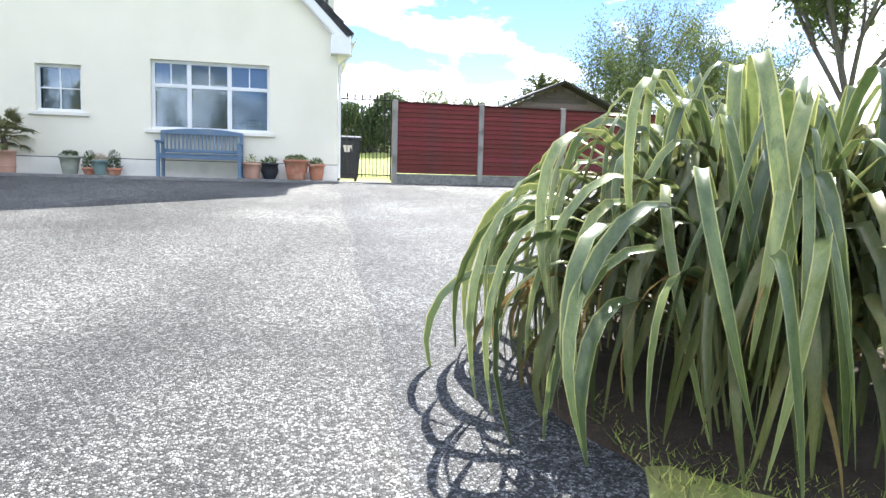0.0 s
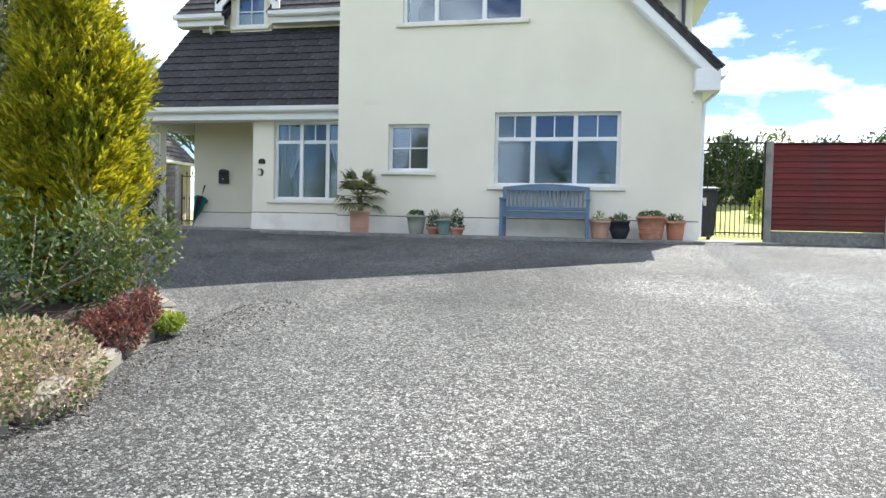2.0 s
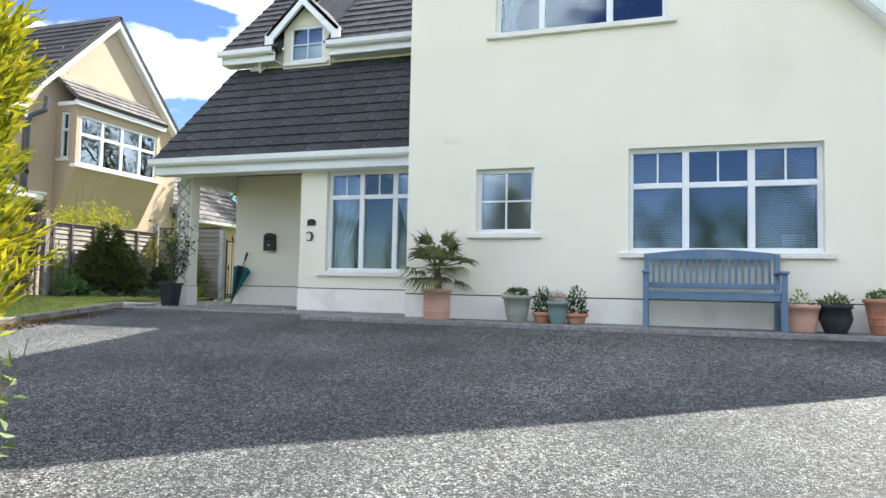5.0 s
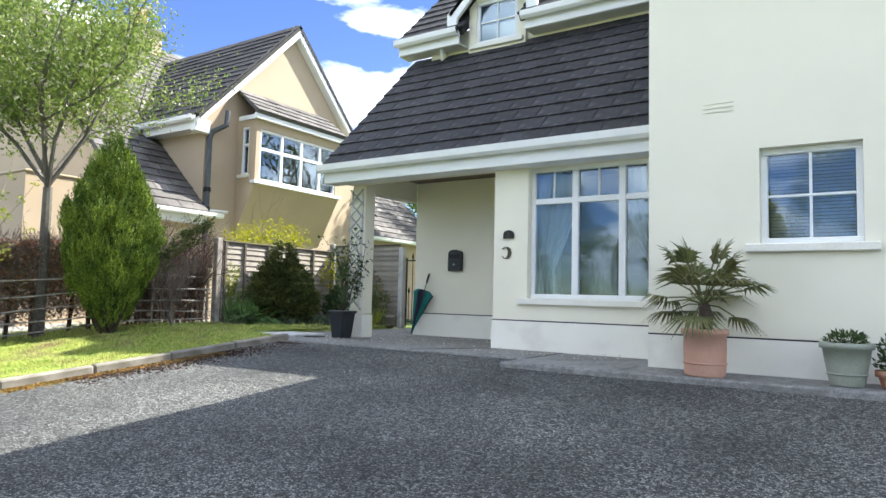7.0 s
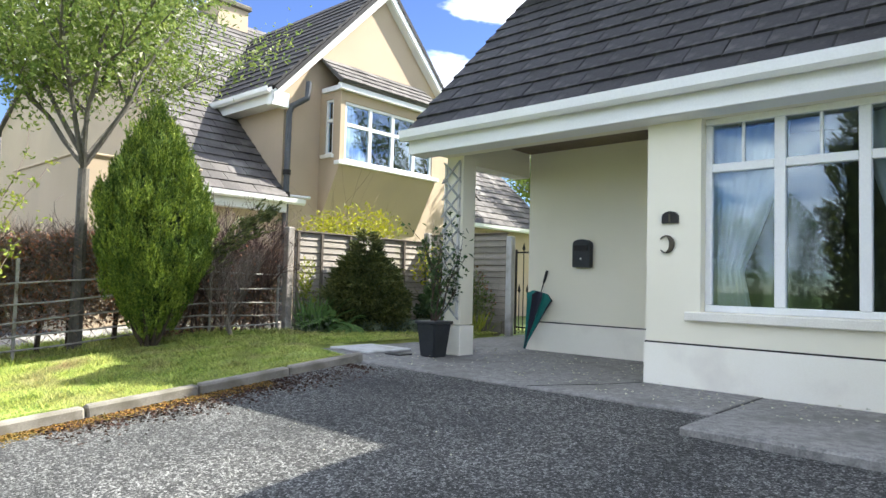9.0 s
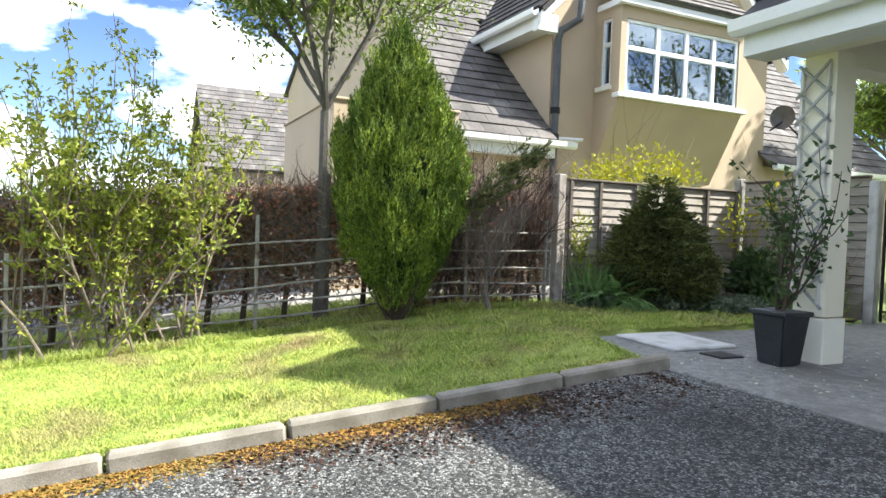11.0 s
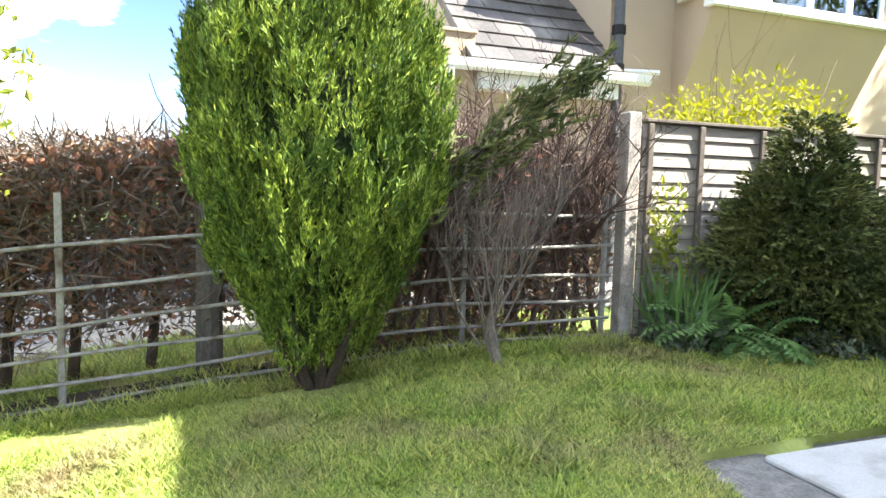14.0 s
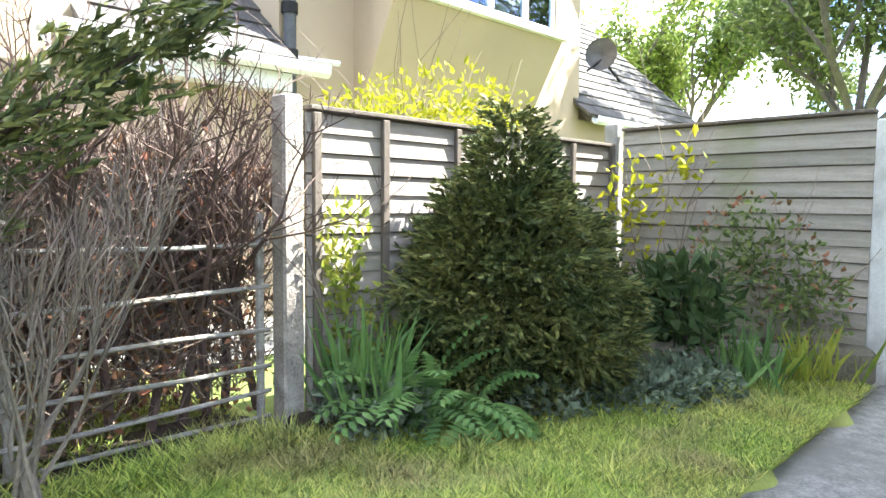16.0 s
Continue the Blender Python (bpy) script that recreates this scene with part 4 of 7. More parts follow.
# oriel bay
BX, B0, B1 = -15.55, 17.28, 20.05
bay = part("oriel_bay", wall("x", BX - 0.12, 0.12, B0, B1, 4.36, 5.95, [(B0 + 0.12, 4.46, B1 - 0.12, 5.66)]), PEACH, near, "peach rendered oriel bay")
bm = bmesh.new()
prism(bm, [(NX, 3.15), (NX, 4.36), (BX, 4.36)], "y", B0, B1)
part("corbel", bm, PEACH, bay, "sloping underside")
part("cheek", wall("y", B0, 0.1, NX, BX - 0.12, 4.36, 5.95, [(NX + 0.17, 4.6, NX + 0.42, 5.72)]), PEACH, bay)
part("cheek", wall("y", B1 - 0.1, 0.1, NX, BX - 0.12, 4.36, 5.95), PEACH, bay)
window(bay, "x", BX, B0 + 0.12, 4.46, B1 - 0.12, 5.66, (0, 0.27, 0.52, 0.77, 1), 0.62, (), None, out=1, sill=False, glass=GLASS_FAR, depth=0.02)
part("sill", boxes((BX - 0.1, B0 - 0.06, 4.38, BX + 0.07, B1 + 0.06, 4.455), bevel=0.008), UPVC, bay)
for ca, cb, cg in ((B0 + 0.16, B0 + 0.85, "start"), (B0 + 0.86, B0 + 1.40, "end"), (B0 + 1.42, B0 + 2.0, "start"), (B0 + 2.02, B1 - 0.16, "end")):
    cv = [(BX - 0.20 + 0.015 * math.sin(i * 1.9), ca + (cb - ca) * i / 24, z) for z in (4.44, 5.68) for i in range(25)]
    raw("curtain", cv, [(i, i + 1, i + 26, i + 25) for i in range(24)], CURTAIN, bay, "white net curtain", smooth=True)
window(bay, "y", B0, NX + 0.17, 4.6, NX + 0.42, 5.72, (0, 1), 0.62, (), None, sill=False, glass=GLASS_FAR, depth=0.02)
part("sill", boxes((NX + 0.12, B0 - 0.07, 4.53, NX + 0.47, B0 + 0.02, 4.6)), SILL, bay)
# Bay room closed off with the same painted-in dimness.
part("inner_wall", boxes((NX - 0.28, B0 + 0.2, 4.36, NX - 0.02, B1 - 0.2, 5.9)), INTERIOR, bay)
br = roof_slab([(BX + 0.16, B0 - 0.12, 6.0), (BX + 0.16, B1 + 0.12, 6.0), (NX, B1 + 0.0, 6.62), (NX, B0 - 0.0, 6.62)], 0.05, bay, TILE_FAR, "bay_roof", "grey tiled bay roof")
courses(br, (BX + 0.16, B0 - 0.10, 6.0), (0, 1, 0), (NX - BX - 0.16, 0, 0.62), B1 - B0 + 0.18, 1.0, TILE_FAR, 0.25)
part("fascia", boxes((BX + 0.02, B0 - 0.1, 5.86, BX + 0.12, B1 + 0.1, 5.98), (NX + 0.1, B0 - 0.06, 5.862, BX + 0.018, B0 - 0.0, 5.96)), UPVC, bay)
# main roof, low at the front
MS, MX, MZ = 0.9, -15.95, 3.62
mup = Vector((-1, 0, MS)).normalized()
RXM = -22.3
RZM = MZ + (MX - RXM) * MS
for ya, yb, tail in ((14.6, NS, True), (NN, 25.6, True), (NS, NN, False)):
    xa = MX if tail else -19.0
    slab = roof_slab([(xa, ya, MZ + (MX - xa) * MS), (xa, yb, MZ + (MX - xa) * MS), (RXM, yb, RZM), (RXM, ya, RZM)], 0.08, near, TILE_FAR, label="grey tiled main roof")
    h = (xa - RXM) / mup.x * -1
    courses(slab, (xa, yb, MZ + (MX - xa) * MS), (0, -1, 0), mup, yb - ya, h, TILE_FAR)
roof_slab([(-28.6, 14.6, 6.2), (-28.6, 25.6, 6.2), (RXM, 25.6, RZM), (RXM, 14.6, RZM)], 0.08, near, TILE_FAR)
part("wall", wall("x", NX - 0.3, 0.3, 14.7, NS, 1.0, 3.6), PEACH, near)
part("wall", wall("x", NX - 0.3, 0.3, NN, 25.5, 1.0, 3.6), PEACH, near)
part("wall", boxes((-19.3, 12.75, 1.0, NX + 0.1, 14.7, 3.92)), PEACH, near)
part("parapet", boxes((-19.35, 12.72, 3.92, NX + 0.13, 14.72, 3.96), bevel=0.01), PEACH, near, "rendered parapet edge")
for y in (14.7, 25.2):
    part("wall", wall("y", y, 0.3, -28.3, NX - 0.3, 1.0, 10, (), [((MX, 0, MZ - 0.1), (MS, 0, 1)), ((-28.6, 0, 6.1), (-0.497, 0, 1))]), PEACH, near)
gutter(near, (MX - 0.02, 14.3, MZ - 0.04), (MX - 0.02, 16.75, MZ - 0.04), "y", (1, 0))
gutter(near, (MX - 0.02, NN, MZ - 0.04), (MX - 0.02, 25.6, MZ - 0.04), "y", (1, 0))
part("fascia", boxes((NX, 14.72, MZ - 0.26, MX - 0.03, NS - 0.0, MZ - 0.1)), UPVC, near, "white fascia")
part("downpipe", tube(bmesh.new(), [(NX + 0.3, 16.75, 5.95), (NX + 0.3, 16.72, 5.62), (NX + 0.12, 16.5, 5.45), (NX + 0.09, 16.46, 5.3), (NX + 0.09, 16.46, 1.2)], 0.06, 9), PIPE, near, "thick grey downpipe")
for z in (4.15, 3.72, 2.9):
    part("pipe_bracket", tube(bmesh.new(), [(NX + 0.09, 16.46, z - 0.05), (NX + 0.09, 16.46, z + 0.05)], 0.078, 9), IRON, near)
part("pipe_branch", tube(bmesh.new(), [(NX + 0.09, 16.5, 3.70), (NX + 0.2, 16.95, 3.70)], 0.03), UPVC, near)
part("downpipe", tube(bmesh.new(), [(MX + 0.05, 14.36, MZ - 0.10), (MX + 0.05, 14.36, MZ - 0.22), (NX + 0.06, 14.4, MZ - 0.42), (NX + 0.06, 14.4, 1.25)], 0.035, 8), UPVC, near, "white downpipe under the gutter")
chim = part("chimney", boxes((-22.75, 17.95, 7.8, -21.8, 18.85, 9.55)), PEACH, near, "rendered chimney stack")
part("chimney_cap", boxes((-22.83, 17.87, 9.55, -21.72, 18.93, 9.7), bevel=0.03), STONE, chim)
pot = lathe(bmesh.new(), [(0.2, 0), (0.19, 0.3), (0.16, 0.5), (0.2, 0.55), (0.2, 0.62), (0.12, 0.62)], 14)
bmesh.ops.translate(pot, verts=pot.verts, vec=(-22.2, 18.35, 9.7))
part("chimney_pot", pot, TERRA, chim, "terracotta chimney pot")
dish = lathe(bmesh.new(), [(0.02, 0.0), (0.12, 0.016), (0.21, 0.07), (0.235, 0.10), (0.20, 0.078), (0.02, 0.016)], 18)
bmesh.ops.transform(dish, verts=dish.verts, matrix=pose(-16.0, 21.75, 4.55, 90, 0, 20))
part("satellite_dish", dish, PIPE, near, "grey satellite dish")
part("dish_arm", tube(bmesh.new(), [(-16.1, 21.5, 4.3), (-16.0, 21.75, 4.5), (-15.9, 22.1, 4.2)], 0.02), IRON, near)

DY = 0.9
far = thing("far_house", (-34, 14.5 + DY, 1.2), "distant house with a grey tiled roof", "house")
part("wall", wall("x", -31.3, 0.3, 11.9 + DY, 17.8 + DY, 0.9, 4.1), PEACH, far)
part("wall", wall("y", 11.9 + DY, 0.3, -38.0, -31.3, 0.9, 9.5, (), [((-31, 0, 3.9), (0.9, 0, 1)), ((-38.5, 0, 3.9), (-0.9, 0, 1))]), PEACH, far)
fr = roof_slab([(-30.8, 11.6 + DY, 3.9), (-30.8, 18 + DY, 3.9), (-34.7, 18 + DY, 7.4), (-34.7, 11.6 + DY, 7.4)], 0.1, far, TILE_FAR, label="grey tiled roof")
courses(fr, (-30.8, 18 + DY, 3.9), (0, -1, 0), (-3.9, 0, 3.5), 6.4, 5.2, TILE_FAR, 0.3)
roof_slab([(-38.6, 11.6 + DY, 3.9), (-38.6, 18 + DY, 3.9), (-34.7, 18 + DY, 7.4), (-34.7, 11.6 + DY, 7.4)], 0.1, far, TILE_FAR)

# ---- fences, gates and rails ----
def board_fence(name, a, b, z0, z1, mat, label, boards, battens, parent_mat, side, cap=True):
    """A lapped board panel from a to b (x, y), with battens at fractions along it on the given side."""
    a, b = Vector((*a, 0)), Vector((*b, 0))
    d = (b - a)
    n = Vector((-d.y, d.x, 0)).normalized() * side
    m = Matrix((d.normalized(), n, Vector((0, 0, 1)))).transposed().to_4x4()
    m.translation = Vector((a.x, a.y, z0))
    L, h = d.length, (z1 - z0) / boards
    fence = thing(name, (a + b).to_tuple()[:2] and ((a.x + b.x) / 2, (a.y + b.y) / 2, z0), label, "fence", "fence panels")
    me = bpy.data.meshes.new("board")
    bm = bmesh.new()
    prism(bm, [(0.010, 0.0), (0.032, 0.0), (0.016, h - 0.008), (0.010, h - 0.008)], "x", 0.0, L)
    bmesh.ops.recalc_face_normals(bm, faces=bm.faces)
    bm.to_mesh(me)
    bm.free()
    me.materials.append(mat)
    rng = random.Random(boards)
    # Added dark sheet showing through the gaps as the shadow line under each lap.
    bm = boxes((0.0, 0.0, 0.0, L, 0.008, z1 - z0))
    bmesh.ops.transform(bm, matrix=m, verts=bm.verts)
    part("lap_shade_backing", bm, parent_mat, fence)
    for i in range(boards):
        ob = link("board", me, None, fence)
        ob.matrix_basis = m @ pose(0, 0, i * h + rng.uniform(-0.003, 0.003), 0, rng.uniform(-0.1, 0.1), 0)
    for f in battens:
        bm = boxes((f * L - 0.022, 0.033, 0.0, f * L + 0.022, 0.06, z1 - z0 - 0.01), bevel=0.004)
        bmesh.ops.transform(bm, matrix=m, verts=bm.verts)
        part("batten", bm, parent_mat, fence)
    if cap:
        bm = boxes((0, -0.02, z1 - z0, L, 0.06, z1 - z0 + 0.022), bevel=0.004)
        bmesh.ops.transform(bm, matrix=m, verts=bm.verts)
        part("cap_rail", bm, parent_mat, fence)
    return fence


def concrete_post(x, y, z0, z1, mat, label, w=0.11):
    return solo("fence_post", boxes((x - w / 2, y - w / 2, z0, x + w / 2, y + w / 2, z1), bevel=0.012), mat, label, "post", "fence posts")


# Dark red for the cap rails and for the painted shadow lines between boards.
DARKRED = material("dark_red_cap_and_lap_shade", (0.05, 0.012, 0.012), (0.07, 0.018, 0.016), 0.85, 5, 60, 0.3)
DARKWOOD = material("dark_wood_batten", (0.16, 0.135, 0.11), (0.11, 0.09, 0.075), 0.85, 5, 60, 0.4, stretch=(1, 1, 0.3))
board_fence("board_fence", (-13.3, 17.45), (-13.3, 14.73), 1.32, 2.78, GREYWOOD, "weathered grey lapped board fence panel", 15, (0.01, 0.20, 0.42, 0.63, 0.83, 0.985), DARKWOOD, 1)
board_fence("board_fence", (-11.58, 17.55), (-13.22, 17.55), 1.32, 2.9, GREENWOOD, "algae stained lapped board fence panel", 16, (), DARKWOOD, 1)
concrete_post(-13.3, 14.64, 1.0, 2.84, CONC_LICHEN, "rough lichened concrete fence post beside the rails", 0.11)
concrete_post(-13.3, 17.52, 1.0, 2.96, CONC_PALE, "concrete post at the fence corner")
concrete_post(-11.52, 17.55, 1.0, 2.86, CONC_WHITE, "pale concrete gate post beside the board fence")
for i in range(5):
    x = 2.04 + 1.91 * i
    concrete_post(x, 14.4, 1.0, 3.05, CONC_PALE, "grey concrete post between red fence panels")
    if i < 4:
        board_fence("red_fence", (x + 0.055, 14.4), (x + 1.855, 14.4), 1.50, 3.0, REDWOOD, "dark red stained board fence panel on a concrete base", 15, (), DARKRED, -1)
        solo("gravel_board", boxes((x + 0.055, 14.385, 1.1, x + 1.855, 14.425, 1.49), bevel=0.008), CONC, "grey concrete gravel board under the red fence", "fence", "gravel boards")


def iron_gate(x0, x1, y, z0, z1, mid, label, loc):
    gate = thing("iron_gate", loc, label, "gate")
    part("gate_frame", boxes((x0, y - 0.012, z0, x0 + 0.03, y + 0.012, z1 - 0.1), (x1 - 0.03, y - 0.012, z0, x1, y + 0.012, z1 - 0.1), (x0 + 0.03, y - 0.01, z0 + 0.1, x1 - 0.03, y + 0.01, z0 + 0.125), (x0 + 0.03, y - 0.01, z1 - 0.16, x1 - 0.03, y + 0.01, z1 - 0.135), bevel=0.003), IRON, gate)
    n = int((x1 - x0) / 0.075)
    for i in range(1, n):
        x = x0 + (x1 - x0) * i / n
        top = z1 if i % 2 == 0 else mid
        bm = tube(bmesh.new(), [(x, y, z0 + 0.05), (x, y, top - 0.12)], 0.008, 6)
        bar = part("bar", bm, IRON, gate)
        tip = lathe(bmesh.new(), [(0.008, 0), (0.028, 0.03), (0.022, 0.05), (0.004, 0.12)], 6)
        bmesh.ops.translate(tip, verts=tip.verts, vec=(x, y, top - 0.12))
        part("finial", tip, IRON, bar)
    for i in range(n - 1):
        x = x0 + (x1 - x0) * (i + 1) / n
        ring = tube(bmesh.new(), [(x + 0.03 * math.cos(a), y, z0 + 0.06 + 0.03 * math.sin(a)) for a in (k * math.pi / 4 for k in range(9))], 0.005, 4)
        part("scroll", ring, IRON, gate)


iron_gate(0.86, 1.96, 14.3, 1.33, 3.16, 2.02, "tall black iron gate with spear tops", (1.4, 14.3, 1.33))
iron_gate(-11.42, -10.1, 17.55, 1.33, 2.75, 2.1, "black iron side gate beside the house", (-10.8, 17.55, 1.33))

rail_fence = thing("rail_fence", (-13.42, 9.0, gz(0, 9.0)), "weathered estate rail fence along the lawn", "fence")
for y in (13.53, 11.29, 9.28, 7.26, 5.2, 3.2):
    part("post", boxes((-13.435, y - 0.018, gz(0, y) - 0.1, -13.415, y + 0.018, gz(0, y) + (1.15 if y > 11 else 0.95)), bevel=0.004), RAIL, rail_fence)
part("end_post", tube(bmesh.new(), [(-13.42, 14.56, 1.2), (-13.42, 14.56, 2.3)], 0.02, 8), RAIL, rail_fence)
for k, z in enumerate((0.05, 0.165, 0.30, 0.465, 0.66, 0.875)):
    y0, y1 = 14.6, 2.0
    path = [(-13.40 + 0.006 * math.sin(i * 2.1 + k), y0 + (y1 - y0) * i / 30, gz(0, y0 + (y1 - y0) * i / 30) + z + 0.01 * math.sin(i * 1.3 + k * 2)) for i in range(31)]
    part("rail", tube(bmesh.new(), path, 0.0105, 6), RAIL, rail_fence)

slat_gate = thing("slatted_gate", (-15.0, 14.15, 1.25), "white slatted gate beside the neighbouring house", "gate")
for z in (1.42, 2.14):
    part("cross_bar", boxes((-14.985, 13.86, z, -14.965, 14.46, z + 0.05), bevel=0.004), WHITEPAINT, slat_gate)
for i in range(15):
    part("slat", boxes((-15.01, 13.86 + 0.042 * i, 1.3, -14.988, 13.882 + 0.042 * i, 2.3), bevel=0.003), WHITEPAINT, slat_gate)

# raised bed wall
bed_wall = thing("raised_bed_wall", (-12.1, 16.9, 1.3), "low rough stone wall of the raised bed", "garden wall")
for i in range(4):
    bm = boxes((-0.17, -0.08, 0.0, 0.17, 0.08, 0.2 + 0.02 * math.sin(i * 5)), bevel=0.03)
    for v in bm.verts:
        v.co += 0.012 * noise.noise_vector(v.co * 7 + Vector((i, 0, 0)))
    bmesh.ops.transform(bm, verts=bm.verts, matrix=pose(-12.45 + 0.27 * i, 16.62 + 0.21 * i, 1.33, 0, 0, 38))
    part("stone", bm, STONE, bed_wall)
for i in range(9):
    y = 2.6 + i * 0.55
    x = bed_edge(y)
    bm = boxes((-0.09, -0.24, -0.1, 0.09, 0.24, 0.1), bevel=0.03)
    for v in bm.verts:
        v.co += 0.02 * noise.noise_vector(v.co * 5 + Vector((i * 3, 0, 0)))
    bmesh.ops.transform(bm, verts=bm.verts, matrix=pose(x, y, gz(0, y), 5.5, 0, math.degrees(math.atan2(bed_edge(y - 0.2) - bed_edge(y + 0.2), 0.4))))
    solo("edging_stone", bm, KERB, "pale edging stone between flower bed and drive", "edging stone", "bed edging stones")

# ---- on and by the house ----
def pot_shape(r0, r1, h, rim=0.03, belly=0.0):
    return [(r0 * 0.96, 0.0), (r0, 0.012), ((r0 + r1) / 2 + belly, h * 0.5), (r1 - 0.008, h - rim * 1.6), (r1 + 0.012, h - rim * 1.5), (r1 + 0.014, h), (r1 - 0.012, h), (r1 - 0.03, h - 0.05), (0.01, h - 0.045)]


def tufts(name, centre, r, h, n, size, mat, parent, seed, up=0.5, wild=0.6):
    p, d = cloud_points(n, [(*centre, r, r, h)], seed, 0.7)
    keep = p[:, 2] > centre[2] - h * 0.3
    v, f = leaves(p[keep], d[keep], size, size * 0.45, up, wild, seed=seed)
    return raw(name, v, f, mat, parent)


def planter(x, y, z, r0, r1, h, mat, label, plant=None, belly=0.0, rings=0, category="plant pot"):
    t = thing("plant_pot", (x, y, z), label, category, "pots along the house wall")
    bm = lathe(bmesh.new(), pot_shape(r0, r1, h, belly=belly), 28)
    bmesh.ops.translate(bm, verts=bm.verts, vec=(x, y, z))
    part("pot", bm, mat, t, smooth=True)
    for k in range(rings):
        bm = lathe(bmesh.new(), [(r0 + (r1 - r0) * (0.25 + 0.2 * k), 0), (r0 + (r1 - r0) * (0.25 + 0.2 * k) + 0.012, 0.01), (r0 + (r1 - r0) * (0.25 + 0.2 * k), 0.02)], 28)
        bmesh.ops.translate(bm, verts=bm.verts, vec=(x, y, z + h * (0.25 + 0.2 * k)))
        part("band", bm, mat, t)
    bm = lathe(bmesh.new(), [(r1 - 0.03, 0), (r1 - 0.035, 0.012)], 20)
    bmesh.ops.translate(bm, verts=bm.verts, vec=(x, y, z + h - 0.055))
    part("soil", bm, SOIL, t)
    if plant:
        pm, rr, hh, n, size = plant
        tufts("foliage", (x, y, z + h + hh * 0.2), rr, hh, n, size, pm, t, int(x * 100) % 97 + 1)
    return t


PY, PZ = 13.24, 1.302
palm = planter(-5.02, 13.16, PZ, 0.165, 0.178, 0.39, TERRA_PINK, "pale terracotta pot with a small fan palm", None, rings=1, category="potted palm")
rng = random.Random(5)
part("trunk", tube(bmesh.new(), [(-5.02, 13.16, 1.6), (-5.0, 13.15, 1.8), (-5.03, 13.16, 1.90)], [0.05, 0.055, 0.045], 8), DARKBARK, palm)
for i in range(24):
    a = i * 2.4 + rng.uniform(-0.2, 0.2)
    el = rng.uniform(-0.4, 1.15) if i % 4 else rng.uniform(0.8, 1.35)
    ln = rng.uniform(0.28, 0.42)
    o = Vector((-5.03, 13.16, 1.90))
    d = Vector((math.cos(a) * math.cos(el), math.sin(a) * math.cos(el) * 0.75, math.sin(el)))
    tip = o + d * ln
    stalk = part("frond", tube(bmesh.new(), [o, o + d * ln * 0.5 + Vector((0, 0, 0.03)), tip], 0.007, 5), PALM, palm)
    V, F = [], []
    side = d.cross(Vector((0, 0, 1)) if abs(d.z) < 0.95 else Vector((1, 0, 0))).normalized()
    for k in range(19):
        b = (k - 9) / 9 * 1.3
        e = (d * math.cos(b) + side * math.sin(b)).normalized()
        w = e.cross(d.cross(side)).normalized() * 0.013
        l2 = rng.uniform(0.22, 0.32)
        q = tip + e * l2 - Vector((0, 0, 0.10 * (1 - abs(el) * 0.3)))
        mid = tip + e * l2 * 0.55
        s = len(V)
        V += [tip, mid + w, q, mid - w]
        F.append((s, s + 1, s + 2, s + 3))
    raw("leaf_fan", [tuple(v) for v in V], F, PALM, stalk)
planter(-4.0, PY, PZ, 0.12, 0.175, 0.33, SAGE, "sage green pot with small flowers", (DARKLEAF, 0.15, 0.07, 420, 0.04), rings=1)
planter(-3.68, PY + 0.06, PZ, 0.10, 0.13, 0.13, TERRA, "low terracotta pot with a dark bushy plant", (DARKLEAF, 0.13, 0.24, 620, 0.045))
planter(-3.49, PY - 0.04, PZ, 0.09, 0.125, 0.27, TEALPOT, "teal glazed pot with brownish heather", (HEATHER, 0.12, 0.09, 420, 0.03), belly=0.01)
planter(-3.28, PY + 0.04, PZ, 0.10, 0.13, 0.13, TERRA, "low terracotta pot with an upright dark bush", (DARKLEAF, 0.12, 0.26, 620, 0.045))
planter(-0.84, PY, PZ - 0.0, 0.13, 0.17, 0.30, TERRA_PINK, "pale terracotta pot with a few stems", (SPRING, 0.10, 0.12, 60, 0.06))
planter(-0.52, PY, PZ, 0.11, 0.155, 0.31, BLACKPOT, "black glazed round pot with green leaves", (MIDLEAF, 0.15, 0.08, 200, 0.06), belly=0.035)
planter(-0.02, PY - 0.02, PZ, 0.17, 0.235, 0.38, TERRA, "large terracotta pot with low planting", (MIDLEAF, 0.2, 0.07, 420, 0.05), rings=2)
planter(0.36, PY, PZ, 0.12, 0.155, 0.31, TERRA, "terracotta pot with a leafy plant", (MIDLEAF, 0.13, 0.08, 180, 0.06))

# bench
bench = thing("garden_bench", (-1.76, 13.25, PZ), "faded blue painted wooden garden bench", "bench")
X0, X1 = -2.5, -1.02
for x in (X0, X1 - 0.06):
    part("front_leg", boxes((x, 12.97, PZ, x + 0.06, 13.03, PZ + 0.62), bevel=0.006), BLUE, bench)
    bm = boxes((x, 13.44, PZ, x + 0.06, 13.5, PZ + 0.86), bevel=0.006)
    part("back_leg", bm, BLUE, bench)
    part("armrest", boxes((x - 0.012, 12.93, PZ + 0.62, x + 0.072, 13.47, PZ + 0.655), bevel=0.01), BLUE, bench)
    part("side_rail", boxes((x + 0.012, 13.03, PZ + 0.33, x + 0.048, 13.44, PZ + 0.4), bevel=0.004), BLUE, bench)
for k in range(6):
    part("seat_slat", boxes((X0 + 0.0, 12.98 + k * 0.075, PZ + 0.405, X1, 13.04 + k * 0.075, PZ + 0.428), bevel=0.004), BLUE, bench)
part("front_rail", boxes((X0 + 0.06, 12.99, PZ + 0.33, X1 - 0.06, 13.02, PZ + 0.402), bevel=0.004), BLUE, bench)
part("lower_rail", boxes((X0 + 0.06, 13.45, PZ + 0.46, X1 - 0.06, 13.49, PZ + 0.52), bevel=0.005), BLUE, bench)
bm = bmesh.new()
